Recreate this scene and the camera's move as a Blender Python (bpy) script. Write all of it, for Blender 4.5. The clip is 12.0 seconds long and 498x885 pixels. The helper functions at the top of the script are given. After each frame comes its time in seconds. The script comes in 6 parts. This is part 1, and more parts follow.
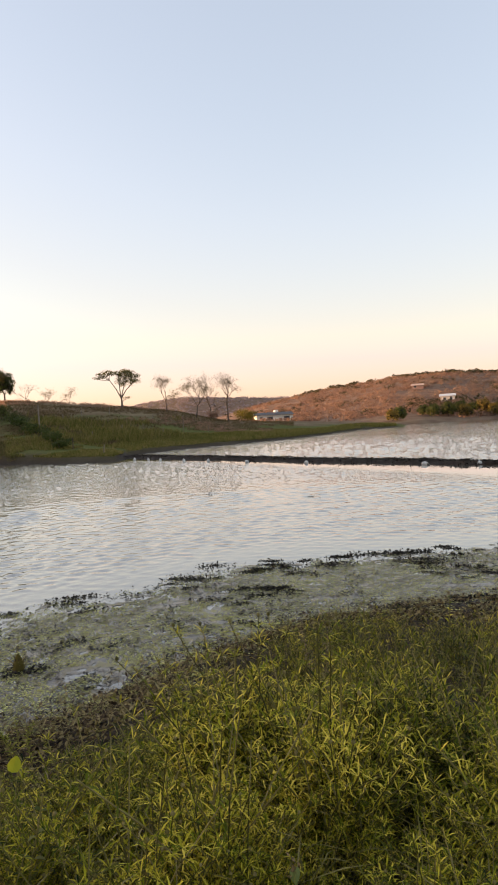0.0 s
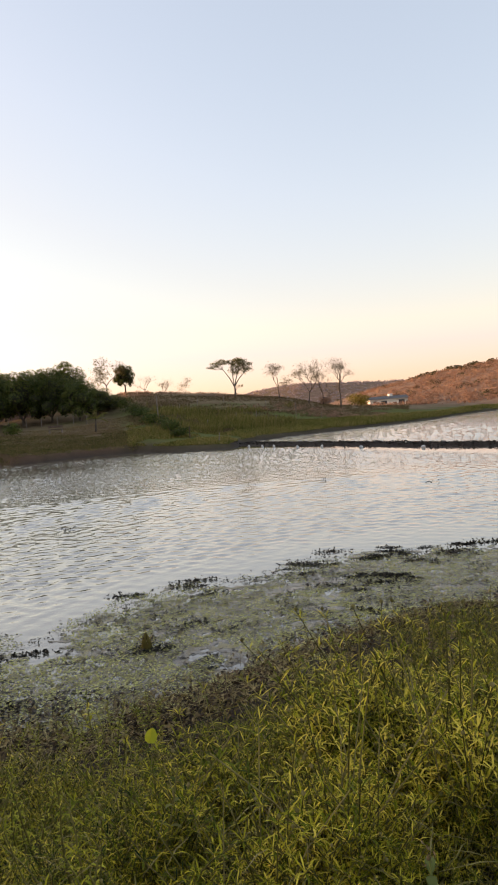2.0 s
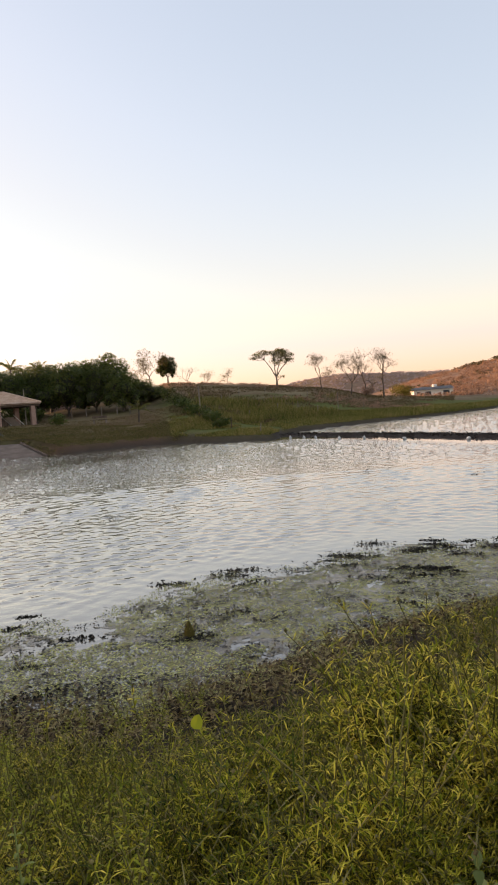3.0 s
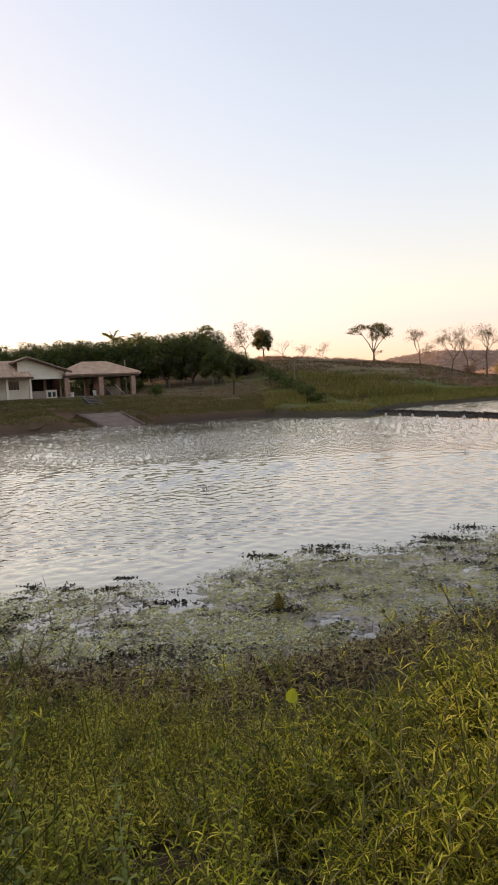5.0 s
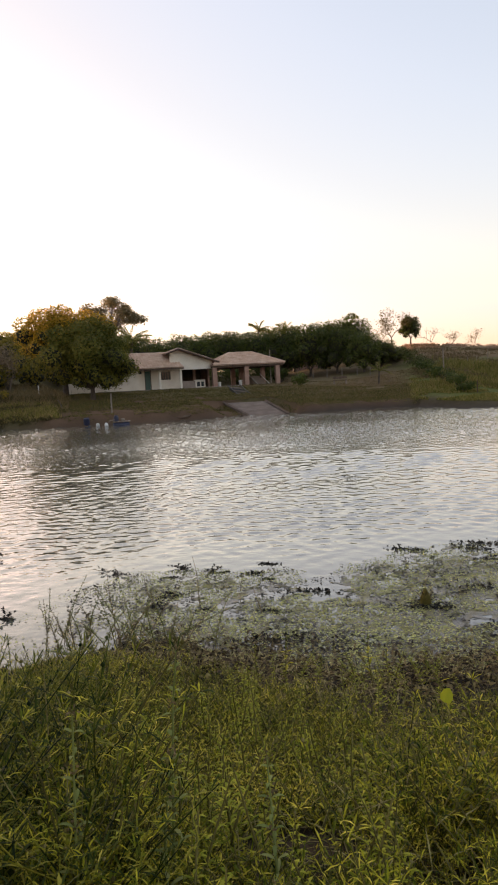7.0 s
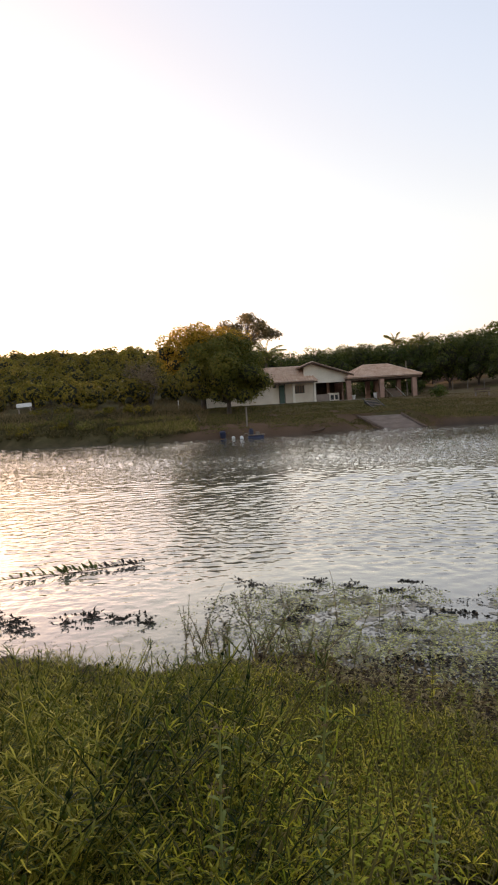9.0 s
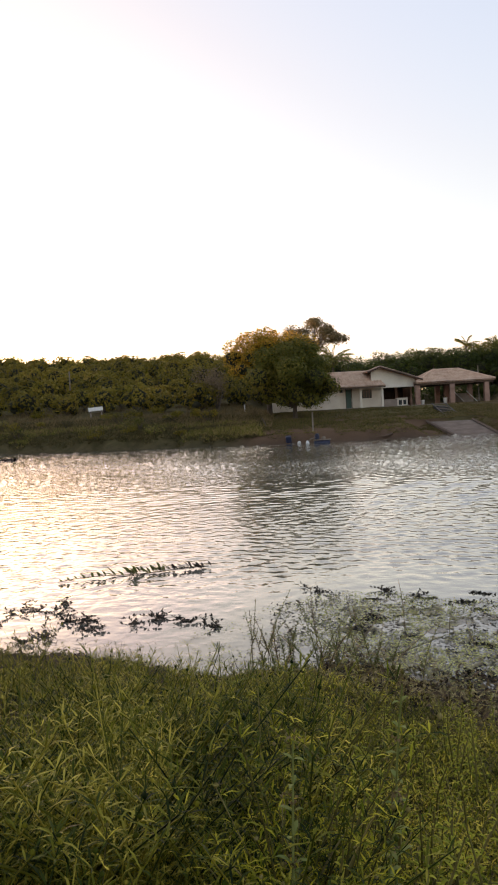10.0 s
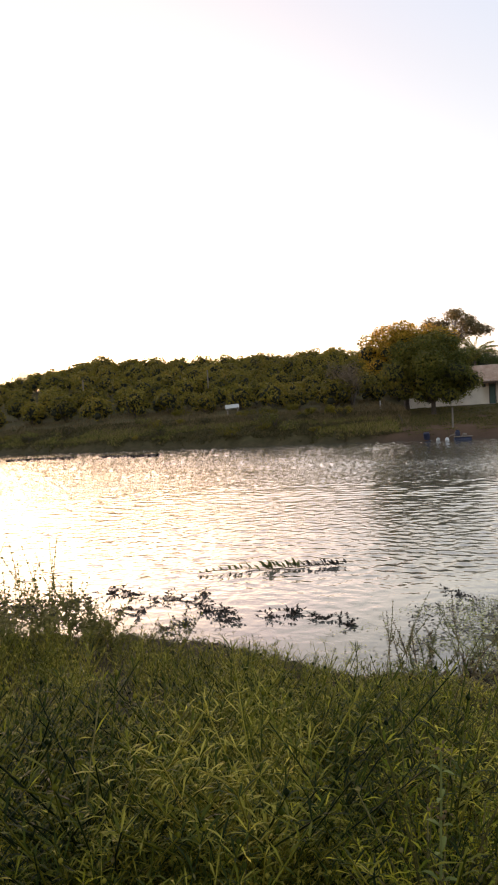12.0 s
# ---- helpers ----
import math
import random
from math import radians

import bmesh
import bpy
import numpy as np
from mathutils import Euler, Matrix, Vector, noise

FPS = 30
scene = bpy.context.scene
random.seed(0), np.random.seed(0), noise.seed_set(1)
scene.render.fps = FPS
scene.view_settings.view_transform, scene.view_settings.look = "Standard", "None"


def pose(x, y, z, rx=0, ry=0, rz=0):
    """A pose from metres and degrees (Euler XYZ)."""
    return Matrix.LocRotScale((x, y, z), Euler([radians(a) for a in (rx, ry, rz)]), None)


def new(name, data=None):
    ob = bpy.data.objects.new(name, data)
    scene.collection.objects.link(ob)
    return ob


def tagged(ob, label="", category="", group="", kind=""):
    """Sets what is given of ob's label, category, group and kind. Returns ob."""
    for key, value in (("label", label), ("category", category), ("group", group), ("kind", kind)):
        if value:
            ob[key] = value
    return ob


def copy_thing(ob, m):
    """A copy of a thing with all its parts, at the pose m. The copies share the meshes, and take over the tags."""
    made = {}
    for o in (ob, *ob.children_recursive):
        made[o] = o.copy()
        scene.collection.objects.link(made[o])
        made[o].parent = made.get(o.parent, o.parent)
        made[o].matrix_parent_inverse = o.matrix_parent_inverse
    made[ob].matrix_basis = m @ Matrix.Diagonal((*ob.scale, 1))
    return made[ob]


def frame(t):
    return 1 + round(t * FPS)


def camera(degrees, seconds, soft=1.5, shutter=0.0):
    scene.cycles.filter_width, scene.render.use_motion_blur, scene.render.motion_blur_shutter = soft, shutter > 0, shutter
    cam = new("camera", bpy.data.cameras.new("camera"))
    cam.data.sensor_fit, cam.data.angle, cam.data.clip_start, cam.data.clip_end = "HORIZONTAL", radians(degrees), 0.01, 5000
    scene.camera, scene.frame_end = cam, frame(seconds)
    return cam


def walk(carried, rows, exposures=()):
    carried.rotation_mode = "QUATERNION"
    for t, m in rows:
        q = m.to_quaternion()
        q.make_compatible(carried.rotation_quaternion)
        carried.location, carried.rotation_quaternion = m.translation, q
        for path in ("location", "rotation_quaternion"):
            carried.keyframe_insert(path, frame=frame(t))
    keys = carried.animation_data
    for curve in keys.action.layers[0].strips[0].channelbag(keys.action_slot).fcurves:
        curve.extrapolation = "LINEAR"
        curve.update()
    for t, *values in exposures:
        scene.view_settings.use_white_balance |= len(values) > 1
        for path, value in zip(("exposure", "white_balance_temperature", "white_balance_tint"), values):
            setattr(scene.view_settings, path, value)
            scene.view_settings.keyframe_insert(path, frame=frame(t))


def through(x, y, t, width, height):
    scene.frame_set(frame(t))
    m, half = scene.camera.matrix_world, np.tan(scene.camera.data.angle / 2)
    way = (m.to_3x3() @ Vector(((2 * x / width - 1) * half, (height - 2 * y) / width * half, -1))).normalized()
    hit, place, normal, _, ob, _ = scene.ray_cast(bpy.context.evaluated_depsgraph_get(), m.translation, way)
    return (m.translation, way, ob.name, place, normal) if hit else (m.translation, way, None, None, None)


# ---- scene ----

# camera and its walk
PATH = [
    (0.0, -0.000, 0.000, 2.200, 88.40, 3.20, -0.09),
    (0.5, -0.007, 0.003, 2.200, 88.08, 3.39, 2.41),
    (1.0, -0.013, 0.004, 2.199, 88.09, 3.74, 5.39),
    (1.5, -0.018, -0.001, 2.200, 87.87, 4.23, 7.57),
    (2.0, -0.023, -0.004, 2.199, 87.86, 4.62, 9.85),
    (2.5, -0.029, -0.008, 2.200, 87.66, 4.64, 11.91),
    (3.0, -0.033, -0.014, 2.203, 87.33, 4.52, 13.52),
    (5.0, -0.076, 0.008, 2.201, 85.59, 2.95, 21.82),
    (5.5, -0.080, -0.003, 2.208, 85.48, 2.67, 23.81),
    (6.0, -0.090, -0.005, 2.208, 84.65, 2.59, 27.28),
    (6.5, -0.108, 0.005, 2.199, 85.05, 2.68, 30.79),
    (7.0, -0.108, -0.001, 2.199, 85.31, 3.04, 34.43),
    (9.0, -0.226, 0.061, 2.156, 87.19, 3.44, 46.17),
    (9.5, -0.232, 0.052, 2.162, 87.80, 3.30, 49.04),
    (10.0, -0.234, 0.042, 2.169, 87.92, 3.13, 51.98),
    (10.5, -0.243, 0.043, 2.165, 88.77, 3.58, 55.27),
    (11.0, -0.255, 0.044, 2.165, 88.51, 3.25, 57.71),
    (11.5, -0.255, 0.037, 2.171, 88.50, 3.25, 61.01),
    (12.0, -0.262, 0.039, 2.167, 88.28, 3.35, 63.81),
]
cam = camera(42.05, 12.0, 1.9)
walk(cam, [(t, pose(*row)) for t, *row in PATH], [(0.0, 2.67, 8050, 25), (3.0, 2.68, 8150, 25.5), (6.5, 2.7, 8300, 27), (9.0, 2.68, 8150, 25.5), (12.0, 2.67, 8000, 25)])

# evening sky and the low sun behind the orchard hill
SUN_AZ, SUN_EL = 82.7, 4.95
world = bpy.data.worlds.new("evening_sky")
scene.world = world
world.use_nodes = True
wn = world.node_tree
sky = wn.nodes.new("ShaderNodeTexSky")
sky.sky_type, sky.sun_disc = "NISHITA", False
sky.sun_elevation, sky.sun_rotation = radians(SUN_EL), radians(-SUN_AZ)
sky.air_density, sky.dust_density, sky.ozone_density = 1.0, 1.3, 2.0
back = wn.nodes["Background"]
back.inputs["Strength"].default_value = 0.127
haze = wn.nodes.new("ShaderNodeGamma")  # evening haze evens out the sky
haze.inputs["Gamma"].default_value = 0.56
pale = wn.nodes.new("ShaderNodeHueSaturation")
pale.inputs["Saturation"].default_value = 0.95
wn.links.new(sky.outputs["Color"], haze.inputs["Color"])
wn.links.new(haze.outputs["Color"], pale.inputs["Color"])
# cooler overhead, rosy where the sky is pale and warm, fuller light round the sun
split = wn.nodes.new("ShaderNodeSeparateColor")
glow = wn.nodes.new("ShaderNodeRGBToBW")
share = wn.nodes.new("ShaderNodeMath")
share.operation = "DIVIDE"
hue = wn.nodes.new("ShaderNodeValToRGB")
hue.color_ramp.elements.new(0.8)
for e, (at_, col) in zip(hue.color_ramp.elements, ((0.6, (0.855, 0.93, 0.995, 1)), (0.85, (0.985, 0.94, 0.935, 1)), (1.0, (0.98, 0.845, 0.97, 1)))):
    e.position, e.color = at_, col
# a thick evening haze: the bright band over the horizon is held back and creamy, full light only round the sun
TONE = [(0.0, 1.04, (1, 1, 1)), (0.8, 1.05, (1, 1, 1)), (1.05, 1.04, (1, 0.993, 0.99)), (1.25, 0.99, (1.0, 0.985, 0.955)), (1.5, 0.97, (0.97, 1.01, 0.96)), (1.9, 1.06, (0.95, 1.04, 0.96)), (2.5, 1.18, (0.95, 1.06, 0.93)), (3.4, 1.6, (0.97, 1.04, 0.88))]
level = wn.nodes.new("ShaderNodeMath")
level.operation = "DIVIDE"
level.inputs[1].default_value = 3.5
tone = wn.nodes.new("ShaderNodeValToRGB")
while len(tone.color_ramp.elements) < len(TONE):
    tone.color_ramp.elements.new(0.5)
for e, (lum, much, col) in zip(tone.color_ramp.elements, TONE):
    e.position, e.color = lum / 3.5, (*(much * c / 2.5 for c in col), 1)
blush = wn.nodes.new("ShaderNodeMix")
blush.data_type, blush.blend_type = "RGBA", "MULTIPLY"
blush.inputs[0].default_value = 1.0
held = wn.nodes.new("ShaderNodeMix")
held.data_type, held.blend_type = "RGBA", "MULTIPLY"
held.inputs[0].default_value = 1.0
fuller = wn.nodes.new("ShaderNodeVectorMath")
fuller.operation = "SCALE"
fuller.inputs["Scale"].default_value = 2.5
wn.links.new(pale.outputs["Color"], split.inputs["Color"])
wn.links.new(pale.outputs["Color"], glow.inputs["Color"])
wn.links.new(split.outputs["Red"], share.inputs[0])
wn.links.new(split.outputs["Blue"], share.inputs[1])
wn.links.new(share.outputs[0], hue.inputs["Fac"])
wn.links.new(glow.outputs["Val"], level.inputs[0])
wn.links.new(level.outputs[0], tone.inputs["Fac"])
wn.links.new(pale.outputs["Color"], blush.inputs[6])
wn.links.new(hue.outputs["Color"], blush.inputs[7])
wn.links.new(blush.outputs[2], held.inputs[6])
wn.links.new(tone.outputs["Color"], held.inputs[7])
wn.links.new(held.outputs[2], fuller.inputs[0])
wn.links.new(fuller.outputs[0], back.inputs["Color"])
sun_data = bpy.data.lights.new("sun", "SUN")
sun_data.energy, sun_data.angle, sun_data.color = 1.6, radians(1.0), (1.0, 0.7, 0.45)
sun = new("sun", sun_data)
to_sun = Vector((-math.sin(radians(SUN_AZ)) * math.cos(radians(SUN_EL)), math.cos(radians(SUN_AZ)) * math.cos(radians(SUN_EL)), math.sin(radians(SUN_EL))))
sun.rotation_euler = to_sun.to_track_quat("Z", "Y").to_euler()

glow_mat = bpy.data.materials.new("sun_glow")
glow_mat.use_nodes = True
glow_mat.node_tree.nodes["Principled BSDF"].inputs["Emission Color"].default_value = (1.0, 0.74, 0.34, 1)
glow_mat.node_tree.nodes["Principled BSDF"].inputs["Emission Strength"].default_value = 0.22
disc_bm = bmesh.new()
bmesh.ops.create_uvsphere(disc_bm, u_segments=24, v_segments=12, radius=22.0)
disc_mesh = bpy.data.meshes.new("sun_disc")
disc_bm.to_mesh(disc_mesh)
disc_bm.free()
disc_mesh.materials.append(glow_mat)
disc = new("sun_disc", disc_mesh)
disc.location = to_sun * 2500
tagged(disc, "low orange sun setting behind the orchard hill", "sun", kind="structure")


# ---- materials ----
def mat(name):
    m = bpy.data.materials.new(name)
    m.use_nodes = True
    nt = m.node_tree
    return m, nt, nt.nodes["Principled BSDF"], nt.nodes["Material Output"]


def node(nt, kind, **sets):
    n = nt.nodes.new(kind)
    for k, v in sets.items():
        n.inputs[k].default_value = v
    return n


def ramp(nt, fac, stops):
    n = nt.nodes.new("ShaderNodeValToRGB")
    while len(n.color_ramp.elements) < len(stops):
        n.color_ramp.elements.new(0.5)
    for e, (pos, col) in zip(n.color_ramp.elements, stops):
        e.position, e.color = pos, (*col, 1)
    nt.links.new(fac, n.inputs["Fac"])
    return n.outputs["Color"]


def mix(nt, fac, a, b, how="MIX"):
    n = nt.nodes.new("ShaderNodeMix")
    n.data_type, n.blend_type = "RGBA", how
    for val, sock in ((fac, n.inputs[0]), (a, n.inputs[6]), (b, n.inputs[7])):
        if hasattr(val, "is_linked"):
            nt.links.new(val, sock)
        else:
            sock.default_value = val if isinstance(val, float) else (*val, 1)
    return n.outputs[2]


def noise_tex(nt, scale, detail=6.0, rough=0.6, vec=None):
    n = node(nt, "ShaderNodeTexNoise", Scale=scale, Detail=detail, Roughness=rough)
    if vec is None:
        c = nt.nodes.new("ShaderNodeTexCoord")
        vec = c.outputs["Object"]
    nt.links.new(vec, n.inputs["Vector"])
    return n.outputs["Fac"]


def bump(nt, height, strength, distance, bsdf):
    b = node(nt, "ShaderNodeBump", Strength=strength, Distance=distance)
    nt.links.new(height, b.inputs["Height"])
    nt.links.new(b.outputs["Normal"], bsdf.inputs["Normal"])
    return b


def rough_mat(name, dark, light, scale=3.0, fine=40.0, rough=0.85, relief=0.4, depth=0.01, metal=0.0):
    """Two colours mixed by broad stains and fine grain, with relief."""
    m, nt, bsdf, out = mat(name)
    broad, grain = noise_tex(nt, scale), noise_tex(nt, fine, 4.0, 0.7)
    col = mix(nt, ramp(nt, broad, [(0.3, (0, 0, 0)), (0.7, (1, 1, 1))]), dark, light)
    col = mix(nt, 0.35, col, ramp(nt, grain, [(0.25, (0.35, 0.35, 0.35)), (0.75, (1, 1, 1))]), "MULTIPLY")
    nt.links.new(col, bsdf.inputs["Base Color"])
    bsdf.inputs["Roughness"].default_value, bsdf.inputs["Metallic"].default_value = rough, metal
    bump(nt, grain, relief, depth, bsdf)
    return m


def leaf_mat(name, cols, rough=0.55, through=0.35, patch=0.5, patch_scale=0.4, spread=1.0):
    """Foliage: a colour for each leaf, drifting over the plant, and light through the blade."""
    m, nt, bsdf, out = mat(name)
    geo = nt.nodes.new("ShaderNodeNewGeometry")
    info = nt.nodes.new("ShaderNodeObjectInfo")
    drift = noise_tex(nt, patch_scale, 3.0, 0.6, geo.outputs["Position"])
    mid = nt.nodes.new("ShaderNodeMath")
    mid.operation = "MULTIPLY_ADD"
    nt.links.new(drift, mid.inputs[0])
    mid.inputs[1].default_value = patch * 2
    mid.inputs[2].default_value = -patch + (1 - spread) / 2
    vary_leaf = nt.nodes.new("ShaderNodeMath")
    vary_leaf.operation = "MULTIPLY"
    vary_leaf.inputs[1].default_value = spread
    nt.links.new(geo.outputs["Random Per Island"], vary_leaf.inputs[0])
    add = nt.nodes.new("ShaderNodeMath")
    add.operation, add.use_clamp = "ADD", True
    nt.links.new(vary_leaf.outputs[0], add.inputs[0])
    nt.links.new(mid.outputs[0], add.inputs[1])
    col = ramp(nt, add.outputs[0], [(i / (len(cols) - 1), c) for i, c in enumerate(cols)])
    hs = nt.nodes.new("ShaderNodeHueSaturation")
    vary = nt.nodes.new("ShaderNodeMapRange")
    vary.inputs["To Min"].default_value, vary.inputs["To Max"].default_value = 0.8, 1.2
    nt.links.new(info.outputs["Random"], vary.inputs["Value"])
    nt.links.new(vary.outputs["Result"], hs.inputs["Value"])
    nt.links.new(col, hs.inputs["Color"])
    nt.links.new(hs.outputs["Color"], bsdf.inputs["Base Color"])
    bsdf.inputs["Roughness"].default_value = rough
    bsdf.inputs["Specular IOR Level"].default_value = 0.09
    tr = nt.nodes.new("ShaderNodeBsdfTranslucent")
    nt.links.new(hs.outputs["Color"], tr.inputs["Color"])
    mx = node(nt, "ShaderNodeMixShader", Fac=through)
    nt.links.new(bsdf.outputs[0], mx.inputs[1])
    nt.links.new(tr.outputs[0], mx.inputs[2])
    nt.links.new(mx.outputs[0], out.inputs["Surface"])
    return m


def ground_mat():
    """Soil, short turf, dry straw and wet mud, by how moist and grown the land is."""
    m, nt, bsdf, out = mat("ground_soil")
    geo = nt.nodes.new("ShaderNodeNewGeometry")
    pos = geo.outputs["Position"]
    att = {}
    for k in ("mud", "lush", "dry", "turf", "far"):
        a = nt.nodes.new("ShaderNodeAttribute")
        a.attribute_name = k
        att[k] = a.outputs["Fac"]
    broad, mid, fine = noise_tex(nt, 0.15, 5, 0.65, pos), noise_tex(nt, 1.3, 6, 0.7, pos), noise_tex(nt, 22.0, 5, 0.75, pos)
    soil = mix(nt, mid, (0.105, 0.06, 0.036), (0.2, 0.118, 0.074))
    turf = mix(nt, ramp(nt, mid, [(0.3, (0, 0, 0)), (0.65, (1, 1, 1))]), (0.05, 0.06, 0.016), (0.13, 0.11, 0.045))
    lush = mix(nt, mid, (0.08, 0.1, 0.022), (0.165, 0.165, 0.055))
    dry = mix(nt, ramp(nt, broad, [(0.35, (0, 0, 0)), (0.65, (1, 1, 1))]), (0.17, 0.1, 0.06), (0.27, 0.2, 0.12))
    mud = mix(nt, mid, (0.022, 0.014, 0.01), (0.06, 0.04, 0.029))
    far = mix(nt, ramp(nt, broad, [(0.35, (0, 0, 0)), (0.65, (1, 1, 1))]), (0.2, 0.115, 0.08), (0.31, 0.2, 0.135))
    col = mix(nt, att["turf"], soil, turf)
    col = mix(nt, att["lush"], col, lush)
    col = mix(nt, att["dry"], col, dry)
    col = mix(nt, att["far"], col, far)
    col = mix(nt, att["mud"], col, mud)
    col = mix(nt, 0.5, col, ramp(nt, fine, [(0.25, (0.3, 0.3, 0.3)), (0.75, (1, 1, 1))]), "MULTIPLY")
    nt.links.new(col, bsdf.inputs["Base Color"])
    rg = nt.nodes.new("ShaderNodeMapRange")
    rg.inputs["To Min"].default_value, rg.inputs["To Max"].default_value = 0.95, 0.7
    bsdf.inputs["Specular IOR Level"].default_value = 0.06
    nt.links.new(att["mud"], rg.inputs["Value"])
    nt.links.new(rg.outputs["Result"], bsdf.inputs["Roughness"])
    bump(nt, fine, 0.7, 0.03, bsdf)
    return m


def water_mat():
    """Murky lake water with wind ripples."""
    m, nt, bsdf, out = mat("lake_water")
    geo = nt.nodes.new("ShaderNodeNewGeometry")
    pos = geo.outputs["Position"]
    bsdf.inputs["Base Color"].default_value = (0.16, 0.145, 0.118, 1)
    bsdf.inputs["IOR"].default_value = 1.5
    bsdf.inputs["Coat Weight"].default_value = 0.6  # the still skin of the water over its murky body
    bsdf.inputs["Coat IOR"].default_value = 1.54
    bsdf.inputs["Coat Roughness"].default_value = 0.03
    choppy = nt.nodes.new("ShaderNodeAttribute")
    choppy.attribute_name = "choppy"
    nt.links.new(choppy.outputs["Fac"], bsdf.inputs["Roughness"])

    def ripples(scale, turn, stretch, detail):
        mp = nt.nodes.new("ShaderNodeMapping")
        mp.inputs["Rotation"].default_value = (0, 0, radians(turn))
        mp.inputs["Scale"].default_value = (1.0, stretch, 1.0)
        nt.links.new(pos, mp.inputs["Vector"])
        return noise_tex(nt, scale, detail, 0.55, mp.outputs["Vector"])

    layers = [(ripples(2.2, -20, 1.2, 1.0), 0.25), (ripples(5.0, -45, 1.2, 1.0), 0.25), (ripples(11.0, -30, 1.2, 2.0), 0.08)]
    wind = nt.nodes.new("ShaderNodeAttribute")
    wind.attribute_name = "wind"
    gusts = ramp(nt, noise_tex(nt, 0.09, 3, 0.5, pos), [(0.3, (0.55, 0.55, 0.55)), (0.6, (1, 1, 1))])
    calm = mix(nt, 1.0, gusts, wind.outputs["Color"], "MULTIPLY")
    total = None
    for tex, weight in layers:
        s = nt.nodes.new("ShaderNodeMath")
        s.operation = "MULTIPLY_ADD"
        nt.links.new(tex, s.inputs[0])
        s.inputs[1].default_value = weight
        if total is not None:
            nt.links.new(total, s.inputs[2])
        else:
            s.inputs[2].default_value = 0.0
        total = s.outputs[0]
    s2 = nt.nodes.new("ShaderNodeMath")
    s2.operation = "MULTIPLY"
    nt.links.new(total, s2.inputs[0])
    nt.links.new(calm, s2.inputs[1])
    ripple = bump(nt, s2.outputs[0], 1.0, 0.06, bsdf)
    nt.links.new(ripple.outputs["Normal"], bsdf.inputs["Coat Normal"])
    return m


M_GROUND, M_WATER = ground_mat(), water_mat()
M_BARK = rough_mat("bark", (0.05, 0.035, 0.026), (0.15, 0.11, 0.085), 2.0, 30.0, 0.9, 0.8, 0.02)
M_PALE_BARK = rough_mat("pale_bark", (0.11, 0.085, 0.068), (0.22, 0.175, 0.14), 2.0, 30.0, 0.9, 0.8, 0.02)
M_MANGO = leaf_mat("mango_leaves", [(0.022, 0.036, 0.009), (0.05, 0.07, 0.017), (0.092, 0.105, 0.024), (0.17, 0.15, 0.034)], 0.5, 0.3, 0.6, 0.25, 0.5)
M_ORCHARD = leaf_mat("orchard_leaves", [(0.06, 0.056, 0.009), (0.14, 0.118, 0.018), (0.25, 0.185, 0.03), (0.37, 0.235, 0.05)], 0.5, 0.3, 0.55, 0.12, 0.55)
M_SHADE = leaf_mat("shade_tree_leaves", [(0.045, 0.056, 0.011), (0.115, 0.12, 0.025), (0.2, 0.175, 0.035), (0.34, 0.23, 0.05)], 0.5, 0.3, 0.6, 0.22, 0.5)
# the gold of the low sun is put into these leaf colours
M_SUNLIT = leaf_mat("sunlit_gold_leaves", [(0.16, 0.12, 0.016), (0.37, 0.225, 0.026), (0.54, 0.285, 0.045)], 0.55, 0.4, 0.3)
# near-black colour of the crown lumps, painted shade deep among the leaves
M_CROWN_SHADE = rough_mat("crown_inner_shade", (0.014, 0.014, 0.006), (0.032, 0.03, 0.013), 1.5, 8.0, 0.95, 0.9, 0.05)
M_SPARSE = leaf_mat("sparse_leaves", [(0.06, 0.05, 0.02), (0.09, 0.075, 0.03), (0.13, 0.1, 0.05)], 0.6, 0.35, 0.3)
M_PALM = leaf_mat("palm_leaves", [(0.07, 0.08, 0.016), (0.14, 0.14, 0.03), (0.26, 0.21, 0.06)], 0.5, 0.3, 0.3)
M_SCRUB = leaf_mat("dry_scrub_leaves", [(0.18, 0.105, 0.074), (0.25, 0.143, 0.096), (0.31, 0.185, 0.125), (0.2, 0.155, 0.09)], 0.85, 0.4, 0.6, 0.05, 0.3)
M_REED = leaf_mat("bank_grass_blades", [(0.085, 0.095, 0.02), (0.155, 0.155, 0.036), (0.25, 0.205, 0.065), (0.32, 0.23, 0.095)], 0.6, 0.4, 0.5, 0.1)
M_TURF = leaf_mat("bank_turf_blades", [(0.06, 0.06, 0.018), (0.11, 0.1, 0.03), (0.17, 0.135, 0.05), (0.2, 0.14, 0.07)], 0.7, 0.3, 0.5, 0.3)
M_STRAW = leaf_mat("dry_grass_blades", [(0.1, 0.075, 0.035), (0.17, 0.12, 0.06), (0.24, 0.17, 0.09)], 0.7, 0.3, 0.4, 0.1)
M_HERB = leaf_mat("meadow_leaves", [(0.008, 0.017, 0.002), (0.108, 0.128, 0.007), (0.36, 0.31, 0.022), (0.66, 0.5, 0.075)], 0.6, 0.15, 1.0, 1.3, 0.85)
M_DEEP = leaf_mat("deep_green_blades", [(0.006, 0.014, 0.002), (0.052, 0.07, 0.007), (0.2, 0.185, 0.018), (0.52, 0.42, 0.07)], 0.55, 0.15, 1.0, 1.3, 0.85)
M_OLIVE = leaf_mat("olive_herb_leaves", [(0.03, 0.036, 0.005), (0.115, 0.112, 0.012), (0.25, 0.21, 0.025), (0.44, 0.34, 0.065)], 0.6, 0.2, 0.7, 1.1, 0.85)
